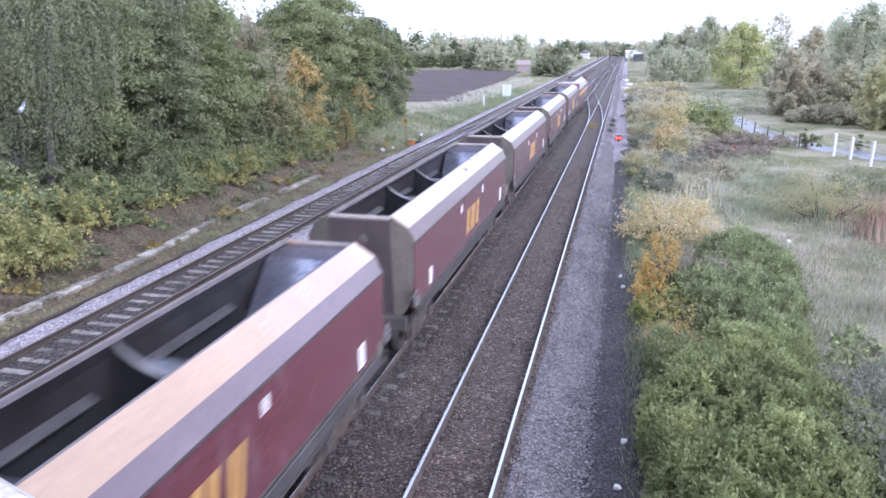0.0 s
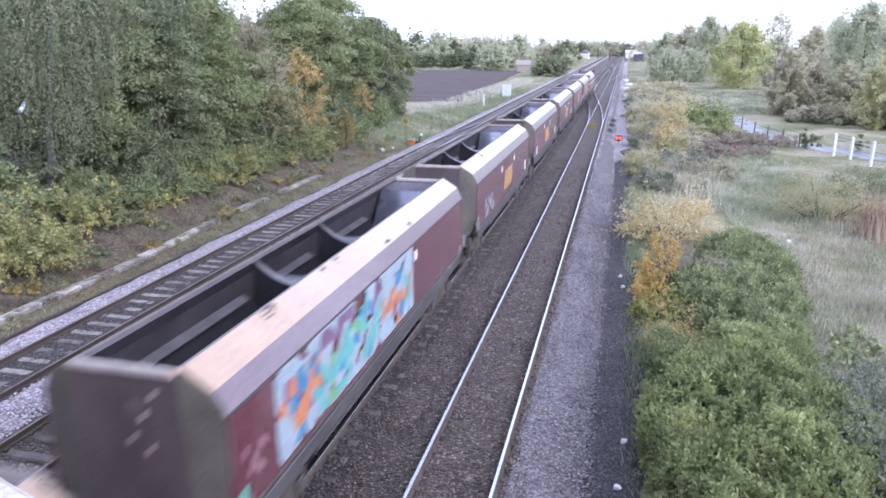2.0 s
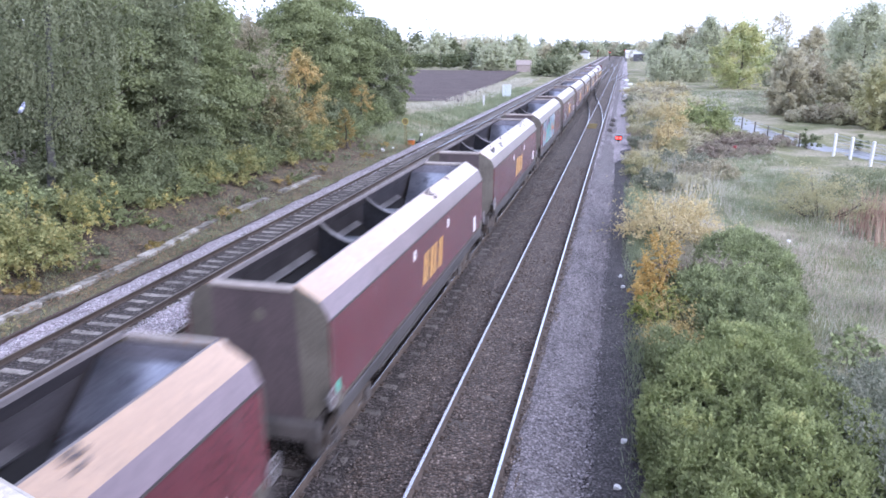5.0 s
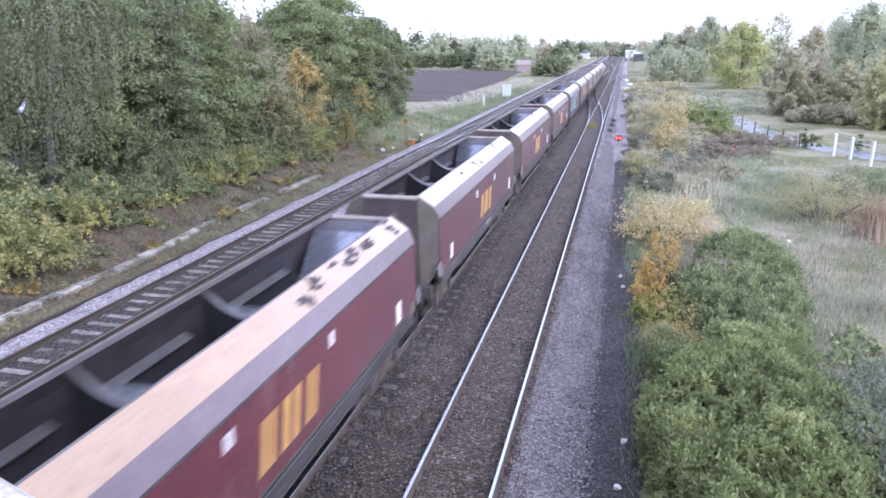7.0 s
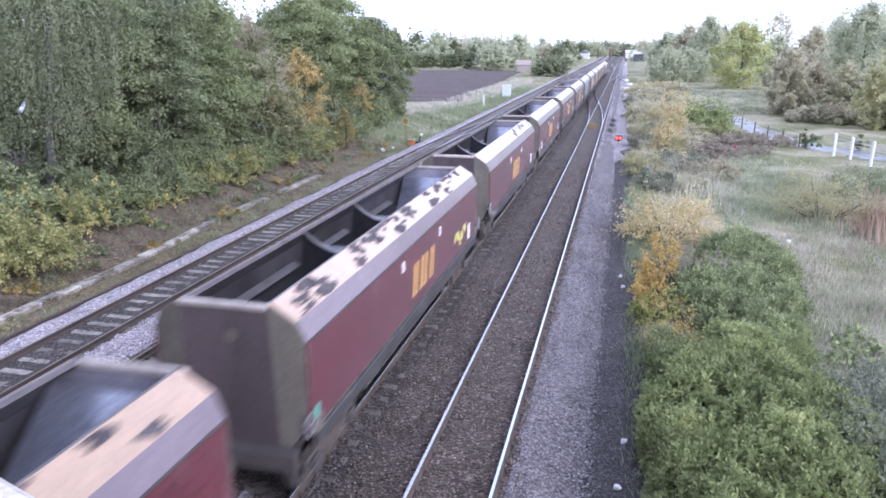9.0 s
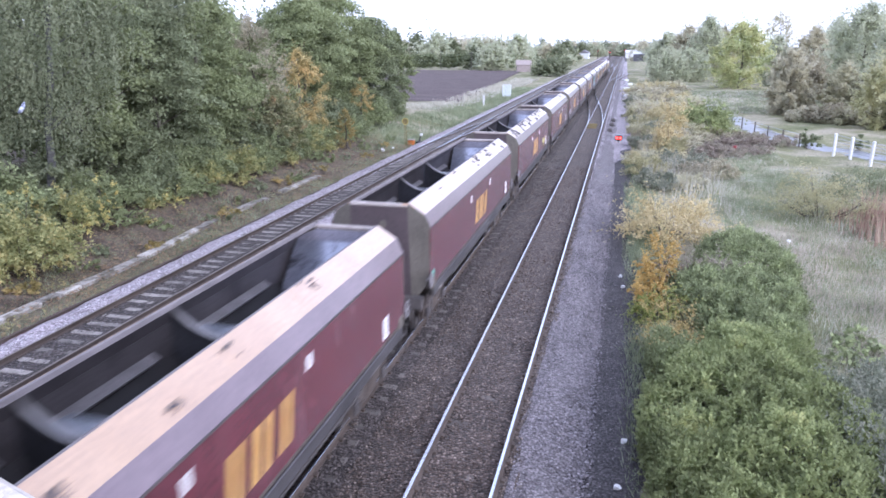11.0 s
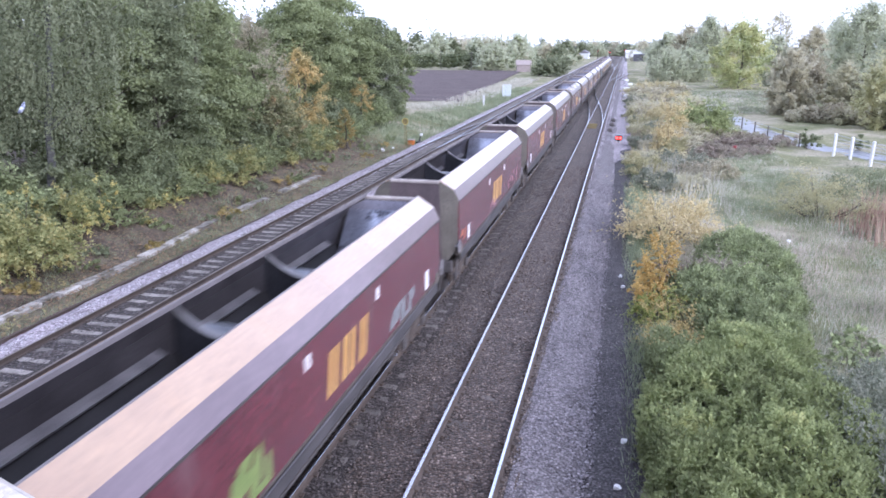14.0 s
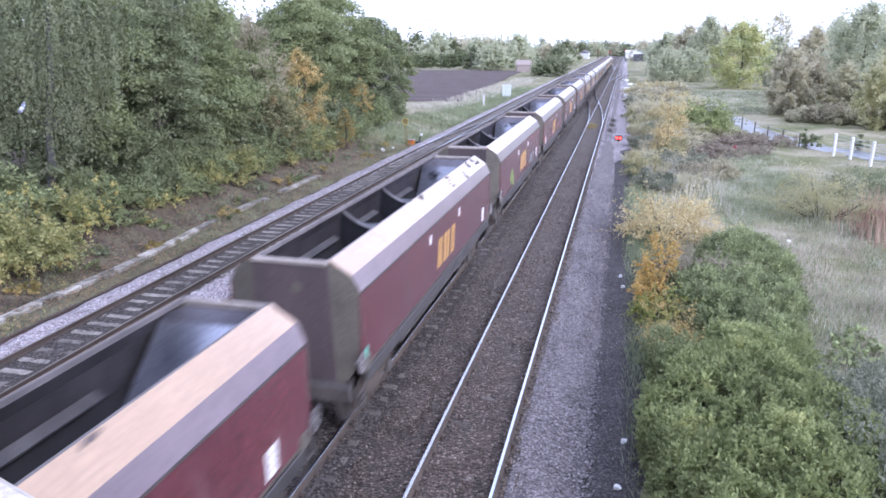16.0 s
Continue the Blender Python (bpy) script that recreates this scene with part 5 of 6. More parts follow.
shrub("bramble_patch", 7.3, 60.0, 1.0, 2.7, LEAF_BRAMBLE, "dark red-brown bramble patch", 136, clumps=90, leaves=110, size=0.12, fill=0.1)
shrub("bramble_patch", 12.4, 69.5, 0.8, 3.4, LEAF_BRAMBLE, "low mauve-brown tangle of brambles", 118, clumps=90, leaves=100, size=0.12, fill=0.1)
shrub("bramble_patch", 9.6, 72.5, 0.7, 3.2, LEAF_BROWN, "low grey-brown tangle of dead stems", 117, clumps=80, leaves=90, size=0.12, fill=0.1)
shrub("bramble_patch", 10.6, 66.5, 1.0, 3.2, LEAF_BRAMBLE, "dark red-brown bramble patch", 137, clumps=90, leaves=110, size=0.12, fill=0.1)
shrub("pale_bush", 9.9, 38.6, 2.9, 2.2, LEAF_KHAKI, "thin olive-yellow bush among dead grass", 138, clumps=110, leaves=70, size=0.09, airy=1.0, stems=30)
shrub("pale_bush", 14.5, 45.0, 2.0, 2.6, LEAF_GREYG, "thin grey-green bush among dead grass", 139, clumps=80, leaves=80, size=0.1)
for i in range(30):
    shrub("lineside_bush", 3.4 + g0.uniform(-1.6, 2.4), 46 + i * 3.3, g0.uniform(0.8, 1.8), g0.uniform(1.2, 2.0), [LEAF_OLIVE, LEAF_BROWN, LEAF_DULL, LEAF_STRAW, LEAF_KHAKI, LEAF_DIM][i % 6], "pale lineside bush in autumn colour", 440 + i, clumps=80, leaves=80, size=0.12, airy=0.9, group="lineside bushes")
shrub("sapling", 4.2, 63.0, 5.4, 1.0, LEAF_GOLD, "tall thin yellowing sapling by the line", 480, clumps=80, leaves=44, size=0.13, airy=1.0, tuft=1.3)
shrub("sapling", 3.2, 59.0, 3.2, 0.9, LEAF_GOLD, "thin yellowing sapling by the line", 481, clumps=60, leaves=44, size=0.12, airy=1.0, tuft=1.2)
shrub("olive_bush", 7.9, 76.0, 3.0, 2.6, LEAF_SPRIG, "tall olive-green bush beside the rough grass", 482, clumps=220, leaves=90, size=0.16, airy=0.9)
shrub("olive_bush", 5.2, 83.0, 2.4, 2.2, LEAF_STRAW, "dry straw-coloured bush beside the rough grass", 483, clumps=160, leaves=90, size=0.16, airy=0.9)
for i in range(6):
    shrub("lineside_bush", 7.6 + g0.uniform(-0.8, 1.0), 74 + i * 9, g0.uniform(1.3, 2.2), g0.uniform(1.8, 2.6), [LEAF_OLIVE, LEAF_BROWN, LEAF_STRAW][i % 3], "pale lineside bush in autumn colour", 350 + i, clumps=70, leaves=90, size=0.18, group="lineside bushes")
for i in range(18):
    shrub("lineside_bush", 1.9 + g0.uniform(-0.3, 0.7), 45 + i * 4.9, g0.uniform(0.9, 1.7), g0.uniform(0.9, 1.4), [LEAF_DULL, LEAF_KHAKI, LEAF_OLIVE, LEAF_DIM][i % 4], "straggling lineside bush at the edge of the cess", 500 + i, clumps=50, leaves=70, size=0.12, group="lineside bushes")
tree("tree", 22.7, 160.0, 11.9, 5.8, LEAF_LIME, "yellowing rounded broadleaf tree", 160, low=0.04, clumps=170, leaves=260, size=0.26, spread=0.2, top=0.95, airy=0.8)
tree("willow_tree", 10.6, 188.0, 7.4, 5.2, LEAF_HAZEG, "broad pale willow near the line", 161, low=0.02, clumps=220, leaves=120, size=0.36, droop=1.0)
tree("willow_tree", 15.2, 194.0, 7.8, 5.4, LEAF_HAZEG, "broad pale willow near the line", 162, low=0.02, clumps=220, leaves=120, size=0.36, droop=1.0)
for i, (x, y, h, r, m, n) in enumerate([
        (20.0, 99, 7.4, 2.7, LEAF_DIM, 200), (23.0, 104, 6.4, 2.6, LEAF_BROWN, 150), (25.4, 97, 5.6, 2.6, LEAF_OLIVE, 170), (28.6, 94, 5.4, 2.4, LEAF_OLIVE, 160),
        (26.4, 84, 7.0, 3.0, LEAF_SALLOW, 190), (32.0, 96, 8.2, 3.0, LEAF_SALLOW, 160),
        (36.5, 130, 13.6, 5.4, LEAF_HAZEG, 320), (39.5, 117, 14.6, 5.2, LEAF_HAZEG, 320), (38, 170, 11.0, 4.6, LEAF_DIM, 200), (31.5, 172, 9.6, 4.0, LEAF_HAZEG, 180),
        (22, 220, 14.6, 5.4, LEAF_HAZEG, 260), (17.8, 232, 13.0, 5.2, LEAF_DIM, 220), (13.5, 262, 11.2, 6.0, LEAF_HAZEG, 200), (26.5, 226, 12.5, 5.0, LEAF_DIM, 200), (47, 190, 13.0, 7, LEAF_HAZEG, 200), (60, 205, 14, 8, LEAF_HAZEG, 200)]):
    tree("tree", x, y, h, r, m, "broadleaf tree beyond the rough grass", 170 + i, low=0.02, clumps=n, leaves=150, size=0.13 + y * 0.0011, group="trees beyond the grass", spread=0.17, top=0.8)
tree("tree", 33.2, 182.0, 15.0, 4.0, LEAF_DIM, "tall nearly bare tree behind the yellow one", 190, low=0.35, clumps=90, leaves=34, size=0.34, spread=0.2)
for i in range(16):
    shrub("brush_mound", 2.6 + i * 0.5 + g0.uniform(-0.5, 0.5), 124 + g0.uniform(-8, 16) + i, g0.uniform(1.2, 2.4), g0.uniform(1.5, 2.4), [LEAF_STRAW, LEAF_OLIVE, LEAF_DIM, LEAF_BROWN][i % 4], "dry straw-coloured brush in the rough ground", 520 + i, clumps=80, leaves=80, size=0.2, group="brush", airy=0.9)
for i in range(9):
    shrub("hedgerow_bush", 20.5 + i * 1.7, 92 + g0.uniform(-3, 3) - i * 1.5, g0.uniform(1.4, 2.6), 2.2, [LEAF_DIM, LEAF_BROWN, LEAF_OLIVE][i % 3], "tangled brown hedgerow bush behind the lane", 330 + i, clumps=70, leaves=90, size=0.2, group="hedgerow")
# far woods, their haze put into pale leaf colours
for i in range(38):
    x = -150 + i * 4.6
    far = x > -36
    tree("far_tree", x, (620 if far else 300) + g0.uniform(-15, 60), g0.uniform(7, 10) if far else g0.uniform(8.5, 12), g0.uniform(6, 9), [LEAF_HAZEG, LEAF_GREYG, LEAF_HAZEG, LEAF_DIM][i % 4], "distant broadleaf tree beyond the ploughed field", 200 + i, low=0.0, clumps=80, leaves=60, size=0.85, group="far trees", z=-0.3, top=0.7, spread=0.22)
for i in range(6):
    shrub("far_bush", -24 - g0.uniform(0, 9), 290 + i * 26, g0.uniform(3.0, 5.5), g0.uniform(3, 5), [LEAF_HAZEG, LEAF_GREYG, LEAF_OLIVE][i % 3], "large bush between field and railway", 260 + i, clumps=80, leaves=80, size=0.4, group="far bushes", airy=0.9)
tree("tree", -46.0, 263.0, 8.0, 6.4, LEAF_HAZEG, "broad grey-green tree at the field's end", 270, low=0.0, clumps=220, leaves=100, size=0.5, top=0.7)
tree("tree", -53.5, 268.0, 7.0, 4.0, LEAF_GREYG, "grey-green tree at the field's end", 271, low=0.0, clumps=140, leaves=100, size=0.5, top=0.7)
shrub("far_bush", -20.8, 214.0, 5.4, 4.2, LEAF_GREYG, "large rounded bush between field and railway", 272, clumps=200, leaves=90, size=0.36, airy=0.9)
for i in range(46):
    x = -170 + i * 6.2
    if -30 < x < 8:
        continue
    tree("far_tree", x, 430 + g0.uniform(-30, 60), g0.uniform(8.0, 11.0), g0.uniform(6, 8), [LEAF_HAZEG, LEAF_GREYG, LEAF_DIM][i % 3], "distant broadleaf tree along the skyline", 600 + i, low=0.0, clumps=64, leaves=50, size=1.0, group="far trees", z=-0.5, top=0.7, spread=0.22)
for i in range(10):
    tree("far_tree", -52 + i * 4.4, 700 + g0.uniform(-30, 60), g0.uniform(8.0, 11.0), g0.uniform(6, 8), [LEAF_HAZEG, LEAF_GREYG, LEAF_DIM][i % 3], "distant broadleaf tree along the skyline", 660 + i, low=0.0, clumps=80, leaves=60, size=1.0, group="far trees", z=-0.5, top=0.7, spread=0.22)

# ---------------------------------------------------------------- loose stones and grass (stuff)


def pebbles(name, n, box_xy, zf, size, material, label, seed):
    """Broken stones lying on the bed, each an eight-sided lump."""
    g = np.random.default_rng(seed)
    x0, x1, y0, y1 = box_xy
    x = g.uniform(x0, x1, n)
    y = y0 + (y1 - y0) * g.random(n) ** 1.5
    z = zf(x) + g.uniform(-0.01, 0.02, n)
    base = np.array([(1, 0, 0), (0, 1, 0), (-1, 0, 0), (0, -1, 0), (0, 0, 1), (0, 0, -1)], float)
    F0 = np.array([(0, 1, 4), (1, 2, 4), (2, 3, 4), (3, 0, 4), (2, 1, 5), (0, 3, 5)])
    r = (size * g.uniform(0.5, 1.3, (n, 1, 1))) * base[None] * g.uniform(0.6, 1.2, (n, 6, 1))
    a = g.uniform(0, 6.283, n)
    c, s = np.cos(a)[:, None], np.sin(a)[:, None]
    tilt = g.normal(0, 0.5, n)[:, None]
    X = r[..., 0] * c - r[..., 1] * s
    Y = r[..., 0] * s + r[..., 1] * c
    Z = r[..., 2] * 0.8 + X * tilt * 0.5
    V = np.stack([X + x[:, None], Y + y[:, None], Z + z[:, None]], -1).reshape(-1, 3)
    F = (F0[None] + 6 * np.arange(n)[:, None, None]).reshape(-1, 3)
    return tagged(new(name, sheet(name, V, F, material)), label, "stones", kind="stuff")


def stone_mat(name, cols):
    m, t = nodes_of(name)
    g = nd(t, "ShaderNodeNewGeometry")
    r = ramp(t, cols)
    t.links.new(g.outputs["Random Per Island"], r.inputs["Fac"])
    b = nd(t, "ShaderNodeBsdfPrincipled", Roughness=0.85)
    t.links.new(r.outputs[0], b.inputs["Base Color"])
    o = nd(t, "ShaderNodeOutputMaterial")
    t.links.new(b.outputs[0], o.inputs["Surface"])
    return m


ST_BROWN = stone_mat("loose_brown_stone", [(0.0, (0.04, 0.028, 0.022)), (0.6, (0.094, 0.07, 0.056)), (0.88, (0.17, 0.13, 0.108)), (1.0, (0.36, 0.295, 0.25))])
ST_DEEP = stone_mat("deep_brown_stone", [(0.0, (0.045, 0.036, 0.031)), (0.6, (0.09, 0.074, 0.066)), (1.0, (0.2, 0.17, 0.155))])
ST_GREY = stone_mat("loose_grey_stone", [(0.0, (0.1, 0.09, 0.096)), (0.6, (0.175, 0.16, 0.174)), (1.0, (0.32, 0.3, 0.32))])
ST_PALE = stone_mat("loose_pale_stone", [(0.0, (0.24, 0.22, 0.24)), (0.6, (0.44, 0.41, 0.44)), (1.0, (0.68, 0.64, 0.68))])
ST_DARK = stone_mat("loose_cinder", [(0.0, (0.03, 0.028, 0.03)), (0.7, (0.09, 0.085, 0.09)), (1.0, (0.3, 0.28, 0.28))])
pebbles("loose_stones", 5000, (-5.6, -4.6, 8, 50), lambda x: np.full_like(x, BED), 0.025, ST_DEEP, "dark stones beside the train", 8)
pebbles("loose_stones", 20000, (-4.8, -1.55, 8, 50), lambda x: lerp(x, [(-5.35, BED), (-5.05, BED - 0.03), (-4.5, BED - 0.05), (-3.95, BED - 0.02), (-3.6, BED), (-1.75, BED), (-1.2, BED - 0.06)]), 0.025, ST_BROWN, "loose brown ballast stones about the sleepers", 1)
pebbles("loose_stones", 10000, (-1.65, -0.15, 8, 45), lambda x: lerp(x, [(-1.65, BED), (-1.25, BED - 0.02), (-0.9, -0.27), (-0.15, -0.46)]), 0.032, ST_GREY, "loose grey ballast stones on the shoulder", 2)
pebbles("loose_stones", 7000, (-0.3, 0.9, 8, 45), lambda x: np.full_like(x, -0.51), 0.022, ST_DARK, "dark loose cinders along the cess", 3)
pebbles("loose_stones", 9000, (-16.3, -15.35, 11, 60), lambda x: lerp(x, [(-16.3, BED - 0.06), (-15.45, BED + 0.03), (-15.35, BED)]), 0.036, ST_PALE, "pale fresh stones on the outer shoulder", 4)
pebbles("loose_stones", 7000, (-13.6, -12.2, 8, 45), lambda x: np.full_like(x, BED + 0.03), 0.036, ST_PALE, "pale fresh stones between two tracks", 5)
pebbles("loose_stones", 8000, (-15.1, -13.75, 8, 45), lambda x: np.full_like(x, BED), 0.026, ST_DARK, "loose dark stones between the outer rails", 6)
pebbles("loose_stones", 4000, (-0.9, -0.1, 8, 45), lambda x: lerp(x, [(-0.9, -0.3), (-0.6, -0.45), (-0.1, -0.5)]), 0.03, ST_GREY, "grey stones spilt onto the cess", 7)


def blades(name, n, area, height, material, label, seed, width=0.012, patch=None, lean=0.35, power=1.0):
    """Grass: single tapering blades, thick in patches."""
    g = np.random.default_rng(seed)
    x0, x1, y0, y1 = area
    x = g.uniform(x0, x1, 3 * n)
    y = y0 + (y1 - y0) * g.random(3 * n) ** power
    w = 0.5 + 0.5 * np.sin(x * 0.9 + 1.3 * np.sin(y * 0.31) + seed) * np.cos(y * 0.53 - 0.4 * x)
    keep = g.random(3 * n) < 0.25 + 0.75 * w
    if patch is not None:
        keep &= patch(x, y)
    x, y, w = x[keep][:n], y[keep][:n], w[keep][:n]
    n = len(x)
    z = lie(x, y)
    h = height * (0.45 + 0.9 * g.random(n)) * (0.6 + 0.6 * w)
    a = g.uniform(0, 6.283, n)
    dx, dy = np.cos(a) * width, np.sin(a) * width
    lx, ly = g.normal(0, lean, n) * h, g.normal(0, lean, n) * h
    k = 1 + 0.012 * np.maximum(0, y - 15)
    V = np.stack([np.stack([x - dx * k, y - dy * k, z - 0.03], -1), np.stack([x + dx * k, y + dy * k, z - 0.03], -1), np.stack([x + lx, y + ly, z + h], -1)], 1).reshape(-1, 3)
    return tagged(new(name, sheet(name, V, np.arange(3 * n).reshape(-1, 3), material)), label, "grass", kind="stuff")


G_STRAW = leaf("straw_grass", [(0.14, 0.135, 0.108), (0.22, 0.21, 0.18), (0.3, 0.285, 0.264), (0.38, 0.36, 0.348)], 0.3, 0.8)
G_GREEN = leaf("green_grass", [(0.068, 0.090, 0.054), (0.108, 0.138, 0.081), (0.149, 0.179, 0.117), (0.203, 0.228, 0.162)], 0.3, 0.8)
G_PINKISH = leaf("pinkish_grass", [(0.15, 0.125, 0.11), (0.22, 0.185, 0.165), (0.29, 0.25, 0.225), (0.36, 0.32, 0.3)], 0.3, 0.8)
G_RED = leaf("dead_dock", [(0.1, 0.062, 0.05), (0.16, 0.1, 0.08), (0.2, 0.14, 0.11), (0.3, 0.24, 0.19)], 0.2, 0.9)
lane_free = lambda x, y: (x < 12.0) | (y < 52) | (y > 100)
blades("grass", 80000, (5, 24, 11, 62), 0.24, G_GREEN, "rough green grass across the waste ground", 21, patch=lane_free, power=1.2)
blades("dead_grass", 45000, (5.5, 26, 13, 62), 0.27, G_STRAW, "pale dead grass stalks standing in the green", 22, width=0.009, patch=lane_free, lean=0.4, power=1.2)
blades("grass", 24000, (4, 34, 60, 150), 0.26, G_GREEN, "rough green grass in the distance", 23, width=0.02, patch=lane_free)
blades("dead_grass", 12000, (4, 34, 60, 150), 0.32, G_STRAW, "pale dead grass in the distance", 24, width=0.02, patch=lane_free)
blades("dead_weeds", 650, (9.5, 15.5, 31, 42), 1.2, G_RED, "tall rust-red dead dock stems", 25, width=0.028, lean=0.16, patch=lambda x, y: ((x - 12.7) / 2.7) ** 2 + ((y - 36.5) / 4.6) ** 2 < 1)
blades("dead_grass", 13000, (6.6, 15, 16, 36), 0.3, G_PINKISH, "pinkish dead grass standing in tufts", 33, width=0.011, lean=0.4, power=1.1)
blades("dead_weeds", 2500, (1.6, 6.0, 38, 110), 1.2, G_STRAW, "tall dry stalks among the lineside bushes", 30, width=0.016, lean=0.12)
blades("verge_grass", 16000, (-20.5, -17.0, 12, 70), 0.14, G_GREEN, "thin weeds and grass on the litter beside the trough", 26, lean=0.6)
blades("verge_grass", 16000, (-23, -16.4, 60, 150), 0.4, G_GREEN, "grass verge beyond the trees", 27, width=0.02)
blades("dead_grass", 6000, (-27, -21, 85, 190), 0.6, G_STRAW, "pale dead grass along the edge of the field", 28, width=0.03)
blades("verge_grass", 16000, (0.5, 2.4, 8, 60), 0.32, G_GREEN, "weeds at the edge of the cess", 29, lean=0.5)

# ---------------------------------------------------------------- the ploughed field and what lies beyond
M_SOIL = surface("ploughed_soil", [(0.3, (0.066, 0.05, 0.048)), (0.7, (0.125, 0.094, 0.09))], scale=0.35, fine=3.0, rough=0.95, bump=0.8, dist=0.15, stretch=(0.25, 3.0, 1))


def ribbon(name, pts, width, z, material, label, category, lift=0.05):
    P = np.asarray(pts, float)
    t = np.linspace(0, len(P) - 1, 12 * (len(P) - 1) + 1)
    x, y = np.interp(t, range(len(P)), P[:, 0]), np.interp(t, range(len(P)), P[:, 1])
    k = np.ones(9) / 9
    xp, yp = np.pad(x, 4, mode="edge"), np.pad(y, 4, mode="edge")
    x, y = np.convolve(xp, k, "valid"), np.convolve(yp, k, "valid")
    dx, dy = np.gradient(x), np.gradient(y)
    l = np.hypot(dx, dy)
    nx, ny = -dy / l * width / 2, dx / l * width / 2
    rows = []
    for f in (-1, -0.4, 0.4, 1):
        X, Y = x + nx * f, y + ny * f
        rows.append(np.stack([X, Y, lie(X, Y) + lift + (0.02 if abs(f) < 0.9 else -0.06)], -1))
    V = np.stack(rows, 1).reshape(-1, 3)
    idx = np.arange(len(V)).reshape(-1, 4)
    F = np.stack([idx[:-1, :-1], idx[:-1, 1:], idx[1:, 1:], idx[1:, :-1]], -1).reshape(-1, 4)
    return tagged(new(name, sheet(name, V, F, material)), label, category, kind="structure")


def field():
    """Bare soil in long furrows."""
    g = np.random.default_rng(9)
    ys = np.arange(110, 252, 0.8)
    rows = []
    for i, y in enumerate(ys):
        e = -24.4 - 9.2 * (y - 112) / 138
        xs = np.linspace(-135, e, 60)
        rows.append(np.stack([xs, np.full(60, y), lie(xs, y) + 0.12 + 0.1 * (i % 2) + g.normal(0, 0.03, 60)], -1))
    V = np.concatenate(rows)
    idx = np.arange(len(V)).reshape(len(ys), 60)
    F = np.stack([idx[:-1, :-1], idx[:-1, 1:], idx[1:, 1:], idx[1:, :-1]], -1).reshape(-1, 4)
    tagged(new("ploughed_field", sheet("ploughed_field", V, F, M_SOIL)), "bare dark brown ploughed field", "field", kind="structure")


field()
M_LANE = surface("wet_lane", [(0.3, (0.15, 0.16, 0.185)), (0.7, (0.3, 0.315, 0.36))], scale=0.8, fine=12, rough=0.3, bump=0.1, spec=0.6)
ribbon("lane", [(10.5, 118), (12.2, 100), (12.9, 88), (13.9, 76), (16.6, 67), (21.0, 60), (28, 53), (40, 46)], 3.0, 0, M_LANE, "pale wet lane curving behind the rough grass", "lane")

# ---------------------------------------------------------------- lineside things on the outer side


def trough():
    """Concrete cable trough: short lids laid end to end."""
    t = tagged(empty("cable_trough"), "weathered pale concrete cable trough with separate lids", "cable trough", kind="structure")
    me = None
    g = np.random.default_rng(4)
    for i in range(44):
        y = 10 + i * 0.92
        if 36.6 < y < 38.4 or y > 43.5 or i == 23:
            continue
        x = lerp(y, [(10, -18.2), (23, -18.32), (27, -18.55), (32, -18.95), (60, -18.9)])
        m = pose(x + 0.03 * math.sin(i * 0.5) + g.normal(0, 0.012), y, lie(x, y) + 0.09 + g.normal(0, 0.008), g.normal(0, 0.5), g.normal(0, 1), lerp(y, [(10, 0.6), (22, 0.6), (24, 4.0), (31, 4.0), (33, 0)]) + g.normal(0, 0.6))
        if me is None:
            ob = part("trough_lid", box(bmesh.new(), -0.2, 0.2, -0.45, 0.45, -0.14, 0.05, 0.015), M_LID, t)
            me = ob.data
            ob.matrix_basis = m
        else:
            share("trough_lid", me, t, m)


trough()
strip("rusty_earth", [(-17.4, -0.52), (-17.2, -0.45), (-16.75, -0.44), (-16.6, -0.5)], M_RUSTEARTH, "dark rust-stained earth along the ballast", "ground", y0=5, y1=60, rough=0.015)
old = tagged(empty("spare_rail", pose(-17.0, 0, -0.33)), "rusty spare rail lying beside the ballast", "rail")
rail_along("rail", [(0.05 * math.sin(y), y) for y in (8, 20, 26, 32, 38, 44, 50)], old, M_RUST, "")

M_YELLOW = surface("yellow_enamel", [(0.3, (0.42, 0.36, 0.09)), (0.7, (0.55, 0.48, 0.14))], scale=3, fine=20, rough=0.5, bump=0.05)
M_OCHRE = surface("dirty_yellow_paint", [(0.3, (0.16, 0.13, 0.05)), (0.7, (0.26, 0.2, 0.08))], scale=3, fine=20, rough=0.7, bump=0.1)
M_ORANGE = surface("orange_plastic", [(0.3, (0.5, 0.15, 0.04)), (0.7, (0.6, 0.22, 0.06))], scale=3, fine=20, rough=0.5, bump=0.05)
M_BLACK = surface("black_paint", [(0.3, (0.015, 0.015, 0.017)), (0.7, (0.035, 0.035, 0.04))], scale=3, fine=20, rough=0.5, bump=0.05)
M_CAB = surface("pale_cabinet", [(0.3, (0.6, 0.66, 0.68)), (0.7, (0.72, 0.77, 0.78))], scale=1.5, fine=20, rough=0.5, bump=0.05, wear=((0.25, 0.25, 0.22), 0.6, 0.8, 2.0, (1, 1, 0.3)))
M_BAG = surface("plastic_bag", [(0.42, (0.07, 0.08, 0.14)), (0.5, (0.3, 0.33, 0.42)), (0.62, (0.6, 0.63, 0.7))], scale=4, fine=20, rough=0.4, bump=0.3)
M_BRICK = surface("brown_brick", [(0.3, (0.26, 0.15, 0.11)), (0.7, (0.38, 0.24, 0.18))], scale=2, fine=14, rough=0.9, bump=0.3)
M_ROOF = surface("slate_roof", [(0.3, (0.16, 0.15, 0.17)), (0.7, (0.26, 0.25, 0.27))], scale=2, fine=14, rough=0.8, bump=0.3)
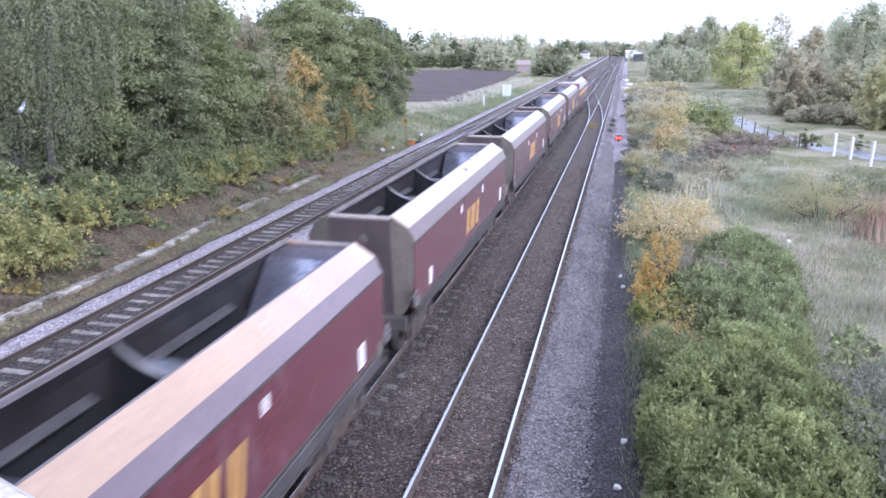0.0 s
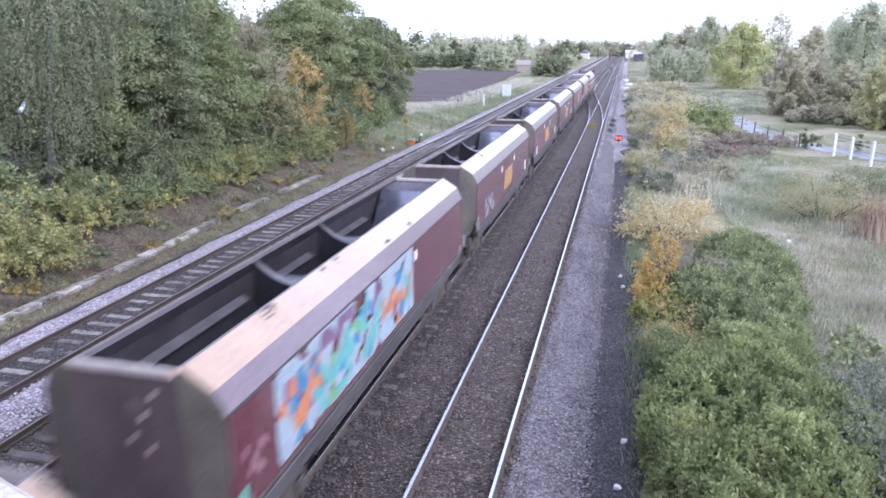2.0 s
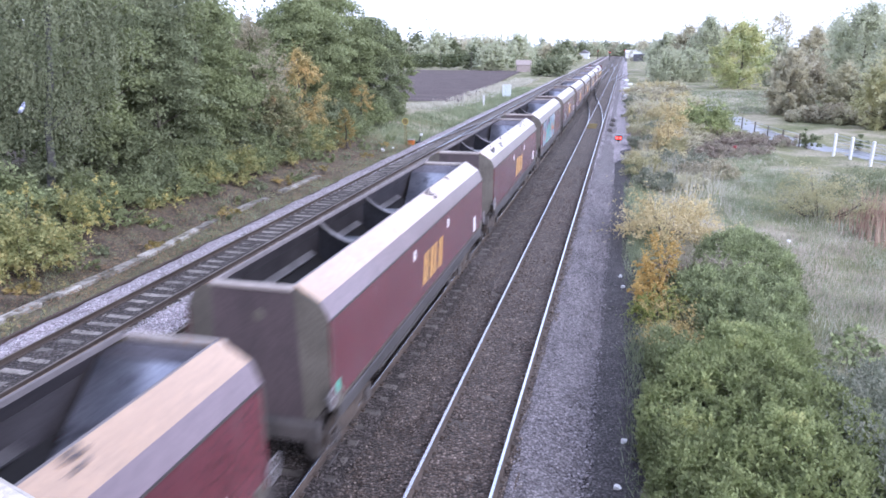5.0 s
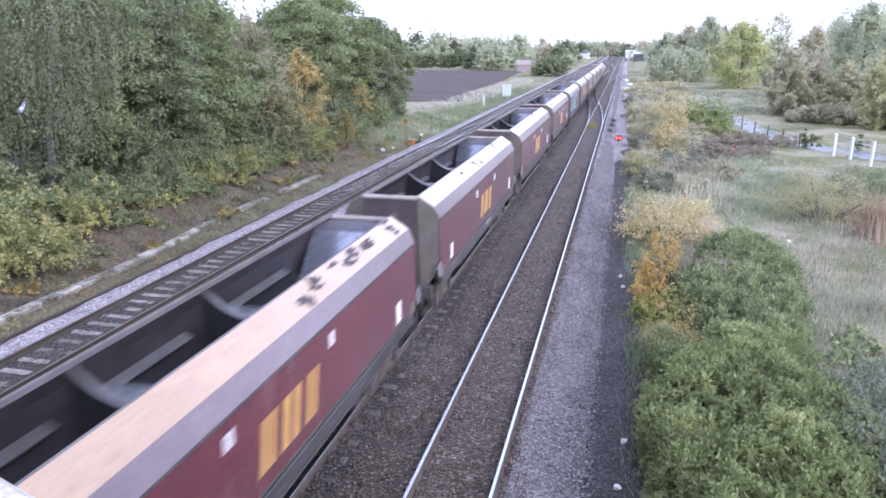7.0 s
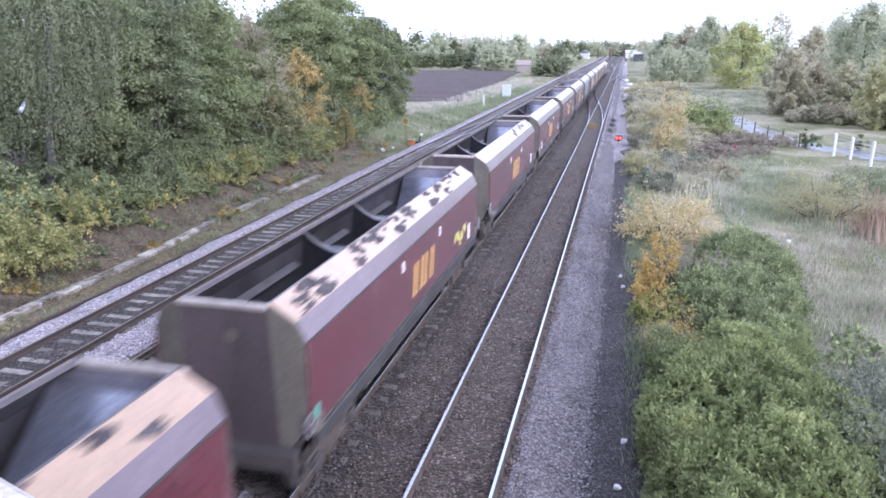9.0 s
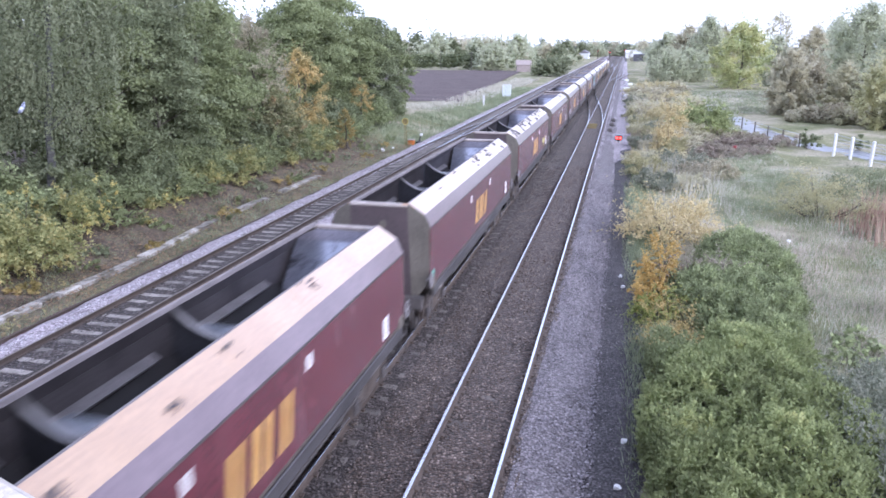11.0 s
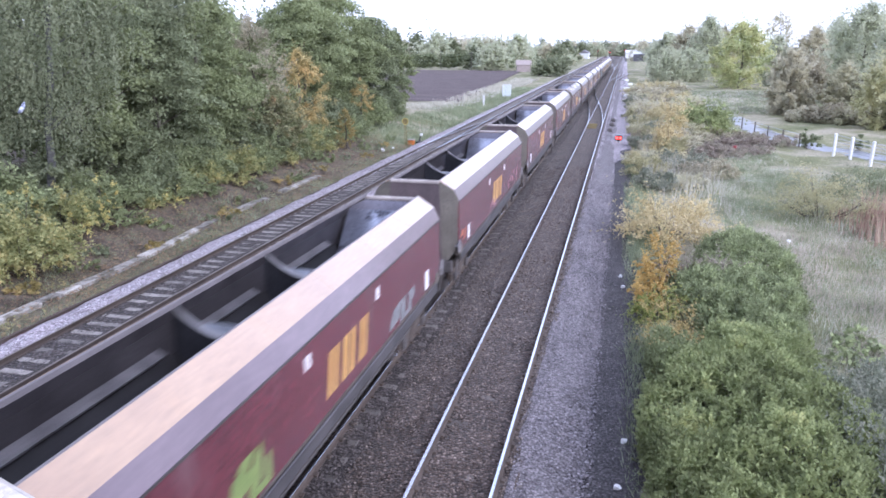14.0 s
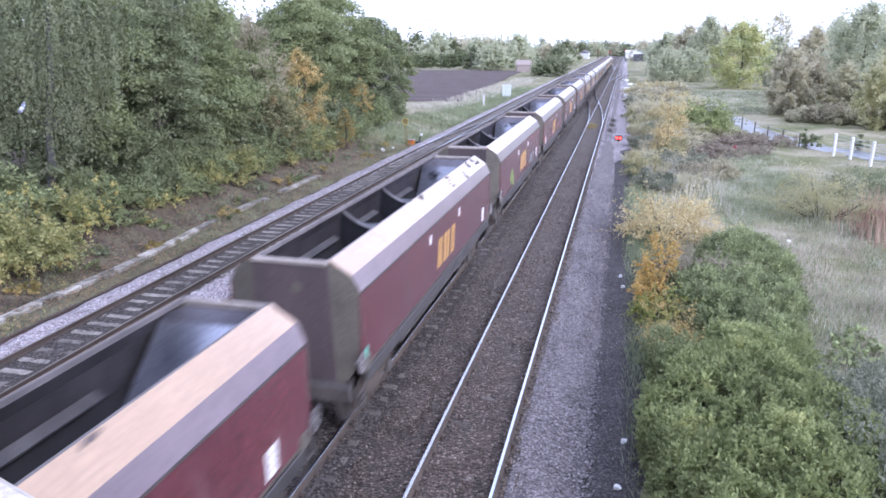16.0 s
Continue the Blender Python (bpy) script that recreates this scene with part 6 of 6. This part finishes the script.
M_PALEWALL = surface("pale_render", [(0.3, (0.62, 0.63, 0.65)), (0.7, (0.75, 0.76, 0.78))], scale=1, fine=10, rough=0.8, bump=0.1)
M_POSTS = surface("white_concrete_post", [(0.3, (0.62, 0.63, 0.64)), (0.7, (0.78, 0.79, 0.8))], scale=3, fine=20, rough=0.75, bump=0.2)
M_WIRE = surface("galvanised_wire", [(0.3, (0.4, 0.42, 0.45)), (0.7, (0.55, 0.57, 0.6))], scale=3, fine=20, rough=0.4, metal=0.6, bump=0.0)


def lamp_mat(name, colour, strength):
    m, t = nodes_of(name)
    e = nd(t, "ShaderNodeEmission", Strength=strength)
    e.inputs["Color"].default_value = (*colour, 1)
    o = nd(t, "ShaderNodeOutputMaterial")
    t.links.new(e.outputs[0], o.inputs["Surface"])
    return m


M_REDLAMP = lamp_mat("red_lamp", (1.0, 0.06, 0.04), 4.0)

sg = tagged(empty("lineside_sign", pose(-18.0, 60.3, -0.46)), "round yellow-rimmed sign on a lattice post", "sign")
bm = bmesh.new()
for o in (-0.07, 0.07):
    tube(bm, (o, 0, 0), (o, 0, 1.8), 0.022, n=6)
for i in range(8):
    tube(bm, (-0.07, 0, 0.1 + i * 0.2), (0.07, 0, 0.3 + i * 0.2), 0.01, n=4)
part("post", bm, M_OCHRE, sg)
bm = bmesh.new()
n = 20
for i in range(n):
    a0, a1 = 2 * math.pi * i / n, 2 * math.pi * (i + 1) / n
    tube(bm, (0.26 * math.cos(a0), 0, 2.05 + 0.26 * math.sin(a0)), (0.26 * math.cos(a1), 0, 2.05 + 0.26 * math.sin(a1)), 0.035, n=6)
part("ring", bm, M_YELLOW, sg)
bm = tube(bmesh.new(), (0, 0.02, 2.05), (0, -0.02, 2.05), 0.24, n=20)
part("disc", bm, M_OCHRE, sg)

ob = tagged(empty("junction_box", pose(-17.62, 60.8, -0.47)), "small orange plastic junction box on the verge", "box")
part("case", box(bmesh.new(), -0.28, 0.28, -0.2, 0.2, 0, 0.42, 0.05), M_ORANGE, ob)
part("lid", box(bmesh.new(), -0.3, 0.3, -0.22, 0.22, 0.42, 0.48, 0.02), M_CONC, ob)
pm = tagged(empty("point_lever", pose(-17.0, 61.0, -0.48)), "black hand point lever with a white-tipped weight", "point lever")
part("stand", box(bmesh.new(), -0.2, 0.2, -0.3, 0.3, 0, 0.3, 0.03), M_BLACK, pm)
part("arm", tube(bmesh.new(), (0, 0, 0.2), (0.18, 0, 0.85), 0.06, 0.05, n=8), M_BLACK, pm)
part("tip", box(bmesh.new(), 0.1, 0.34, -0.1, 0.1, 0.78, 1.0, 0.04), M_WHITE, pm, "white painted tip")
for i, (x, y) in enumerate(((-18.9, 56.6), (-18.3, 57.6), (-18.6, 55.9))):
    bm = bmesh.new()
    bmesh.ops.create_icosphere(bm, subdivisions=2, radius=0.17)
    for v in bm.verts:
        v.co *= 0.8 + 0.35 * noise.noise(v.co * 5 + Vector((i * 7, 0, 0)))
        v.co.z *= 0.7
    st = mesh_ob("white_stone", bm, M_WHITE)
    st.matrix_world = pose(x, y, float(lie(x, y)) + 0.07)
    tagged(st, "whitewashed marker stone on the verge", "stone", "whitewashed stones")


def cabinet(x, y, w, d, h):
    c = tagged(empty("relay_cabinet", pose(x, y, float(lie(x, y)))), "pale blue-grey steel relay cabinet with two doors", "cabinet")
    part("plinth", box(bmesh.new(), -w / 2 - 0.05, w / 2 + 0.05, -d / 2 - 0.05, d / 2 + 0.05, -0.1, 0.12), M_CONC, c)
    part("case", box(bmesh.new(), -w / 2, w / 2, -d / 2, d / 2, 0.12, h, 0.03), M_CAB, c)
    part("cap", box(bmesh.new(), -w / 2 - 0.06, w / 2 + 0.06, -d / 2 - 0.06, d / 2 + 0.06, h, h + 0.07, 0.02), M_CAB, c)
    for s in (-1, 1):
        dr = part("door", box(bmesh.new(), s * w / 4 - w / 4 + 0.03, s * w / 4 + w / 4 - 0.03, -d / 2 - 0.025, -d / 2, 0.2, h - 0.06, 0.008), M_CAB, c)
        part("handle", box(bmesh.new(), s * 0.08 - 0.02, s * 0.08 + 0.02, -d / 2 - 0.06, -d / 2 - 0.025, h * 0.5, h * 0.5 + 0.16), M_BLACK, dr)


cabinet(-18.9, 122.8, 1.35, 0.8, 2.0)


def post(x, y, h, r, m, label):
    p = tagged(mesh_ob("marker_post", box(bmesh.new(), -r, r, -r, r, 0, h, r * 0.3), m), label, "post")
    p.matrix_world = pose(x, y, float(lie(x, y)) - 0.05, 0, RNG.normal(0, 1.5), 0)


post(-19.5, 105.1, 1.5, 0.11, M_POSTS, "short white marker post beside the field")
post(-20.5, 240.0, 2.6, 0.25, M_POSTS, "white post beside the distant tracks")


def bag(x, y, z):
    bm = bmesh.new()
    bmesh.ops.create_icosphere(bm, subdivisions=3, radius=0.16)
    for v in bm.verts:
        k = 0.7 + 0.7 * noise.noise(v.co * 4)
        v.co = Vector((v.co.x * 0.7 * k, v.co.y * 0.7 * k, v.co.z * 1.5 * (0.8 + 0.4 * k)))
    ob = mesh_ob("plastic_bag", bm, M_BAG)
    ob.matrix_world = pose(x, y, z, 0, 35, 20)
    tagged(ob, "torn blue-white plastic bag caught in branches", "bag")


bag(-21.5, 22.67, 5.63)

# ---------------------------------------------------------------- signals, points and cables by the near line
sh = tagged(empty("shunting_signal", pose(-0.12, 66.4, -0.56)), "ground shunting signal showing two red lights", "signal")
part("base", box(bmesh.new(), -0.3, 0.3, -0.25, 0.25, 0, 0.15, 0.02), M_CONC, sh)
part("stem", tube(bmesh.new(), (0, 0, 0.1), (0, 0, 0.35), 0.06, n=8), M_BLACK, sh)
hd = part("head", box(bmesh.new(), -0.3, 0.3, -0.12, 0.15, 0.3, 0.75, 0.06), M_BLACK, sh)
for o in (-0.14, 0.14):
    part("lens", tube(bmesh.new(), (o, -0.12, 0.53), (o, -0.17, 0.53), 0.11, n=14), M_REDLAMP, hd, "lit red lens")
tp = tagged(empty("yellow_loop_frame", pose(-2.9, 75.0, BED)), "three yellow train-stop loop bars between the rails", "track equipment")
for i in range(3):
    part("bar", box(bmesh.new(), -0.5, 0.5, i * 1.7 - 0.15, i * 1.7 + 0.15, 0.02, 0.14, 0.02), M_OCHRE, tp)
for i, (x, y) in enumerate(((-1.05, 73.5), (-0.95, 79.0), (-0.9, 84.0))):
    b = tagged(empty("point_motor_box", pose(x, y, -0.34)), "grey cast point motor case beside the rail", "point motor", "point motors")
    part("case", box(bmesh.new(), -0.25, 0.25, -0.6, 0.6, 0, 0.28, 0.05), M_FRAME, b)
    part("lid", box(bmesh.new(), -0.2, 0.2, -0.25, 0.5, 0.28, 0.34, 0.03), M_BOGIE, b)


def turnout(x0, x1, y0, y1, label):
    """A connection between two lines: two rails that swing over in an easy curve."""
    t = tagged(empty("crossover_track", pose(0, 0, 0.004)), label, "railway track", "crossovers", "structure")
    for s in (-0.7525, 0.7525):
        path = []
        for i in range(25):
            f = i / 24
            path.append((x0 + (x1 - x0) * (f * f * (3 - 2 * f)) + s, y0 + (y1 - y0) * f))
        rail_along("rail", path, t, M_RAILTOP, "")


turnout(TRACKS["near"], TRACKS["train"], 73, 153, "crossover leaving the near line for the train's line")
turnout(TRACKS["train"], TRACKS["hidden"], 150, 215, "crossover towards the outer lines")
turnout(TRACKS["near"], TRACKS["near"] + 3.2, 170, 230, "siding leaving the near line")
turnout(TRACKS["near"], TRACKS["train"], 300, 240, "crossover back to the near line")
turnout(TRACKS["far"] - 0.33, TRACKS["hidden"], 56, 108, "crossover between the outer lines")
br = tagged(empty("railway_track", pose(TRACKS["far"], 0, 0.003)), "bright worn rails of the outer line beyond the crossover", "railway track", "tracks of the main line", "structure")
for s in (-0.7525, 0.7525):
    rail_along("rail", [(s + float(drift(y)), y) for y in (57, 80, 120, 200, 400, 900)], br, M_RAILTOP, "")
for i, (x, y) in enumerate(((0.38, 12.8), (0.5, 14.6), (0.35, 26.6), (0.45, 25.4), (7.4, 33.0))):
    bm = bmesh.new()
    bmesh.ops.create_icosphere(bm, subdivisions=2, radius=0.09)
    for v in bm.verts:
        v.co *= 0.6 + 0.9 * abs(noise.noise(v.co * 12 + Vector((i * 5, 0, 0))))
    p = mesh_ob("litter", bm, M_WHITE)
    p.matrix_world = pose(x, y, -0.47 if x < 2 else float(lie(x, y)) + 0.12, 20 * i, 30, 50 * i)
    tagged(p, "crumpled piece of white paper litter", "litter", "litter along the cess")

# ---------------------------------------------------------------- fence along the lane


def fence_run(points, h, r, material, label, wires, post_label=""):
    f = tagged(empty("fence", pose(0, 0, 0)), label, "fence")
    me = None
    for i, (x, y) in enumerate(points):
        m = pose(x, y, float(lie(x, y)) - 0.1, RNG.normal(0, 0.8), RNG.normal(0, 0.8), 20)
        if me is None:
            p = part("fence_post", box(bmesh.new(), -r, r, -r, r, 0, h, r * 0.35), material, f)
            me = p.data
            p.matrix_basis = m
        else:
            share("fence_post", me, f, m)
    for k in range(wires):
        z = h * (0.25 + 0.68 * k / max(1, wires - 1))
        bm = bmesh.new()
        prev = None
        for x, y in points:
            ring = [bm.verts.new((x + dx, y, float(lie(x, y)) - 0.1 + z + dz)) for dx, dz in ((-0.02, 0), (0, 0.02), (0.02, 0), (0, -0.02))]
            if prev:
                for q in range(4):
                    bm.faces.new((prev[q], prev[(q + 1) % 4], ring[(q + 1) % 4], ring[q]))
            prev = ring
        part("wire", bm, M_WIRE, f)


fence_run([(16.35, 62.4), (16.95, 60.2), (17.6, 57.6), (18.25, 55.2), (18.9, 52.8), (19.6, 50.2)], 1.85, 0.095, M_POSTS, "fence of white concrete posts with steel wires", 6)
fence_run([(11.2, 98), (11.6, 92), (11.9, 86), (12.2, 81), (12.7, 76.5), (13.3, 73), (14.0, 69.8), (14.8, 67)], 1.3, 0.05, M_BARK, "old fence of thin dark wooden posts and wire", 3)
shrub("ivy_stump", 15.2, 65.6, 2.1, 0.8, LEAF_DEEP, "dark ivy-grown stump beside the fence", 300, clumps=30, leaves=70, size=0.13)
shrub("ivy_stump", 19.2, 66.0, 2.2, 0.6, LEAF_DEEP, "small dark evergreen bush by the lane", 301, clumps=18, leaves=60, size=0.13)

# ---------------------------------------------------------------- buildings far down the line


def hut(name, x, y, w, d, h, ridge, wall, roof, label, turn=0, doors=1, windows=2):
    b = tagged(empty(name, pose(x, y, float(lie(x, y)) - 0.1, 0, 0, turn)), label, "building")
    part("wall", box(bmesh.new(), -w / 2, w / 2, -d / 2, d / 2, 0, h), wall, b)
    part("roof", prism(bmesh.new(), [(-d / 2 - 0.3, h), (d / 2 + 0.3, h), (0, h + ridge)], -w / 2 - 0.3, w / 2 + 0.3, axis="x"), roof, b)
    for i in range(windows):
        xo = -w / 2 + w * (i + 1) / (windows + 1)
        wd = part("window", box(bmesh.new(), xo - 0.5, xo + 0.5, -d / 2 - 0.06, -d / 2 - 0.002, h * 0.35, h * 0.75), M_WHITE, b)
        part("pane", box(bmesh.new(), xo - 0.42, xo + 0.42, -d / 2 - 0.08, -d / 2 - 0.06, h * 0.39, h * 0.71), M_INNER, wd)
    return b


M_PINK = surface("faded_pink_brick", [(0.3, (0.27, 0.225, 0.21)), (0.7, (0.36, 0.31, 0.285))], scale=2, fine=14, rough=0.9, bump=0.3)
hut("low_barn", -33.0, 250, 4.6, 4.0, 2.4, 1.5, M_PINK, M_PINK, "low faded pink-brown barn at the field's end", 12, windows=0)
hut("goods_shed", 9.2, 440, 9.5, 16, 4.0, 1.6, M_ROOF, M_PALEWALL, "long white-roofed shed beside the line", 0, windows=3)
hut("goods_shed", 8.0, 560, 16, 10, 4.0, 1.5, M_PALEWALL, M_PALEWALL, "pale station building with a white roof", 0, windows=4)
hut("station_house", -27, 520, 5.5, 6, 3.6, 2.2, M_PALEWALL, M_ROOF, "pale gabled station house", 80, windows=3)
hut("station_house", -42, 620, 12, 9, 5.0, 3.0, M_BRICK, M_ROOF, "brick house with a grey roof beyond the station", 20, windows=3)


def signal(x, y, h, label):
    s = tagged(empty("signal_post", pose(x, y, -0.5)), label, "signal")
    part("mast", tube(bmesh.new(), (0, 0, 0), (0, 0, h), 0.1, 0.08, n=8), M_FRAME, s)
    hd = part("head", box(bmesh.new(), -0.35, 0.35, -0.1, 0.12, h, h + 1.5, 0.05), M_BLACK, s)
    part("lens", tube(bmesh.new(), (0, -0.1, h + 0.4), (0, -0.16, h + 0.4), 0.22, n=14), M_REDLAMP, hd, "lit red lens")
    part("ladder", box(bmesh.new(), -0.2, 0.2, 0.15, 0.2, 0.2, h), M_FRAME, s)


signal(-8.6, 430, 4.4, "colour light signal at red")
signal(-0.6, 520, 5.0, "colour light signal at red")
signal(-16.9, 480, 4.6, "colour light signal at red")


def hedge(x0, x1, y, h, d, material, label, seed, n=60):
    g = np.random.default_rng(seed)
    cs = [(g.uniform(x0, x1), y + g.uniform(-d, d), g.uniform(0.3, h)) for _ in range(n)]
    ob = tagged(new("hedge", leaf_mesh("hedge", cs, 1.3, 60, 0.6, material, seed=seed)), label, "hedge", kind="stuff")
    return ob


hedge(-98, -40, 272, 4.6, 1.5, LEAF_DEEP, "dark clipped hedge beyond the ploughed field", 400, 330)

# ---------------------------------------------------------------- the bridge under the camera
M_COPING = surface("lichened_stone", [(0.3, (0.4, 0.36, 0.31)), (0.7, (0.66, 0.6, 0.54))], scale=14.0, fine=120, rough=0.9, bump=0.5, dist=0.004, wear=((0.2, 0.18, 0.14), 0.55, 0.7, 30.0, (1, 1, 1)))
bg_ob = tagged(empty("road_bridge", pose(0, 0, 0, 0, 0, -19.1)), "road bridge with a pale weathered stone parapet", "bridge", kind="structure")
for i in range(12):
    part("coping_stone", box(bmesh.new(), -9 + i * 1.5 + 0.004, -7.5 + i * 1.5 - 0.004, -0.08, 0.271, 7.3, 7.45, 0.012), M_COPING, bg_ob, "pale lichened coping stone")
part("parapet", box(bmesh.new(), -24, 9, -0.03, 0.21, 5.6, 7.3), M_BRICK, bg_ob)
part("deck", box(bmesh.new(), -24, 9, -7.5, 0.21, 5.1, 5.6), M_CONC, bg_ob)
for x0, x1 in ((-24, -19.5), (3.5, 9)):
    part("abutment", box(bmesh.new(), x0, x1, -7.4, 0.15, -1.0, 5.1), M_BRICK, bg_ob)


def fallen(name, n, area, size, material, label, seed):
    """Fallen leaves lying singly on the ground."""
    g = np.random.default_rng(seed)
    x0, x1, y0, y1 = area
    x, y = g.uniform(x0, x1, n), y0 + (y1 - y0) * g.random(n) ** 1.3
    z = lie(x, y) + 0.09 + g.uniform(0, 0.05, n)
    a, k = g.uniform(0, 6.283, n), size * g.uniform(0.5, 1.3, n)
    c, s = np.cos(a) * k, np.sin(a) * k
    t = g.normal(0, 0.35, n) * k
    V = np.stack([np.stack([x + c, y + s, z + t], -1), np.stack([x - s * 0.6, y + c * 0.6, z], -1), np.stack([x - c, y - s, z - t * 0.3], -1), np.stack([x + s * 0.6, y - c * 0.6, z + 0.01], -1)], 1).reshape(-1, 3)
    return tagged(new(name, sheet(name, V, np.arange(4 * n).reshape(-1, 4), material)), label, "leaves", kind="stuff")


LITTER_LEAF = leaf("fallen_leaf", [(0.05, 0.035, 0.025), (0.1, 0.065, 0.04), (0.16, 0.1, 0.06), (0.12, 0.12, 0.05), (0.26, 0.19, 0.08)], 0.1, 0.8)
fallen("leaf_litter", 16000, (-22.5, -17.2, 12, 60), 0.06, LITTER_LEAF, "brown and yellow fallen leaves on the bank", 31)

M_RED = surface("red_plastic", [(0.3, (0.22, 0.035, 0.04)), (0.7, (0.34, 0.06, 0.06))], scale=3, fine=20, rough=0.5, bump=0.05)
bm = bmesh.new()
bmesh.ops.create_icosphere(bm, subdivisions=3, radius=0.17)
for v in bm.verts:
    v.co *= 0.7 + 0.7 * abs(noise.noise(v.co * 6))
    v.co.z *= 0.8
rb = mesh_ob("red_bag", bm, M_RED)
rb.matrix_world = pose(8.6, 59.5, 0.35)
tagged(rb, "red plastic bag caught on the brambles", "bag")
for i, (x, y, h) in enumerate(((-66.0, 268.0, 7.0), (-52.5, 258.0, 6.4))):
    p = tagged(empty("lamp_pole", pose(x, y, float(lie(x, y)) - 0.2)), "thin grey pole beyond the ploughed field", "pole", "poles beyond the field")
    part("shaft", tube(bmesh.new(), (0, 0, 0), (0, 0, h), 0.08, 0.05, n=8), M_FRAME, p)
    part("crossarm", box(bmesh.new(), -0.7, 0.7, -0.06, 0.06, h - 0.5, h - 0.4), M_FRAME, p)
for i, (x, y) in enumerate(((0.7, 128.0), (1.4, 141.0), (0.5, 150.0), (1.1, 168.0), (0.4, 186.0))):
    cb = tagged(empty("concrete_block", pose(x, y, -0.5, 0, 0, 12 * i)), "pale concrete block lying beside the line", "block", "blocks beside the line")
    part("body", box(bmesh.new(), -0.6, 0.6, -0.5, 0.5, 0, 0.5, 0.05), M_POSTS, cb)

# ---------------------------------------------------------------- the train stands in its place
# wagon, from, to, lowest, highest, paint, patches, size, label
TAGS = [(0, -5.6, -3.6, 1.6, 2.3, GREYPAINT, 9, 0.5, "grey graffiti"), (10, -4.4, -3.2, 1.6, 2.35, LIMEPAINT, 6, 0.5, "lime green graffiti"),
        (10, 2.6, 4.6, 1.58, 2.1, GREYPAINT, 7, 0.5, "grey graffiti"), (9, 2.9, 5.8, 1.6, 2.3, PINKPAINT, 14, 0.25, "faint pink graffiti"),
        (6, 3.6, 5.3, 1.6, 2.25, YELLOWPAINT, 7, 0.3, "yellow graffiti"), (9, -1.6, -0.3, 1.6, 2.0, PINKPAINT, 5, 0.3, "faint pink graffiti"),
        (9, -7.0, -6.1, 1.6, 2.25, RUSTPAINT, 6, 0.22, "faint orange graffiti"), (1, -6.9, -6.2, 1.9, 2.5, PINKPAINT, 4, 0.25, "faint pink graffiti")]
# wagon, smears, from, to, size
SMEARS = [(-2, 4, -6, 6, 0.1), (-1, 3, -2, 5, 0.1), (0, 3, -6, -3, 0.1), (1, 6, -6.5, 3, 0.09), (2, 13, -6, 5.5, 0.13), (3, 5, 1, 6, 0.12), (4, 5, -3, 6, 0.1), (5, 10, 1.5, 6.8, 0.17),
          (6, 40, -6.8, 6.8, 0.2), (7, 12, -5, 6.5, 0.15), (8, 5, -5, 4, 0.11), (9, 2, 0, 2, 0.1), (11, 8, -1, 6.8, 0.13), (12, 1, -2, 3, 0.1)]
BASE = wagon()
PLAIN = wagon(logo=False)
WAGONS = []
for k in range(-4, 14):
    m = pose(TRACKS["train"], LEAD - PITCH * k, 0)
    src = PLAIN if k == 1 else BASE
    if k in (-4, 1):
        w = src
        w.matrix_basis = m
    else:
        w = copy_thing(src, m)
    WAGONS.append((w, LEAD - PITCH * k))
for k, (w, _) in zip(range(-4, 14), WAGONS):
    if k == 1:
        for q, (hue, paint, y0, y1, z0, z1, n, size) in enumerate(PIECE):
            sprayed(w, y0, y1, z0, z1, paint, 30 + q, n, size, hue + " strokes of a large graffiti", 0.003 * q)
        tagged(w, "maroon bogie coal hopper wagon covered with bright graffiti")
    for kk, y0, y1, z0, z1, mat, n, size, lb in TAGS:
        if kk == k:
            sprayed(w, y0, y1, z0, z1, mat, 50 + k, n, size, lb)
            tagged(w, "maroon bogie coal hopper wagon with small patches of graffiti")
    for sd in (-1, 1):
        if k not in (1, 9):
            data_panel(w, sd, 5.8, 1.86, 0.17, 0.24, M_WHITE, "white data panel")
        if k in (-4, -1, 4, 8, 9):
            data_panel(w, sd, -5.68, 1.86, 0.15, 0.22, M_WHITE, "white data panel")
        else:
            data_panel(w, sd, -6.95, 1.8, 0.08, 0.13, M_MINT, "mint green panel")
    if k == 1:
        for x, z in ((0.42, 3.42), (0.25, 3.1), (0.05, 2.75), (0.3, 2.6)):
            bm = bmesh.new()
            bm.faces.new([bm.verts.new((x + r * math.cos(a), -HALF - 0.003, z + 1.3 * r * math.sin(a))) for a, r in ((0.0, 0.05), (0.9, 0.09), (2.0, 0.05), (2.9, 0.06), (3.9, 0.09), (5.2, 0.04))])
            part("chalk_smudge", bm, M_RIM, w, "pale chalky smudge")
    for kk, n, y0, y1, size in SMEARS:
        if kk == k:
            coal_smears(w, n, 900 + k, y0, y1, size)
LOCO_Y = LEAD + 4 * PITCH + PITCH / 2 + 10.95
LOCO = locomotive()
LOCO.matrix_basis = pose(TRACKS["train"], LOCO_Y, 0)


def motions():
    """The train leaves along the line at a steady pace, its wheels turning."""
    beats = [i * 0.05 for i in range(321)]
    for w, y0 in WAGONS + [(LOCO, LOCO_Y)]:
        walk(w, [(t, pose(TRACKS["train"], y0 + SPEED * t, 0)) for t in (0.0, 4.0, 8.0, 12.0, 16.0)])
        for ws in [c for c in w.children if c.name.startswith("wheelset")]:
            y = ws.matrix_basis.translation.y
            walk(ws, [(t, pose(0, y, 0.46, -math.degrees(SPEED * t / 0.46))) for t in beats])


motions()
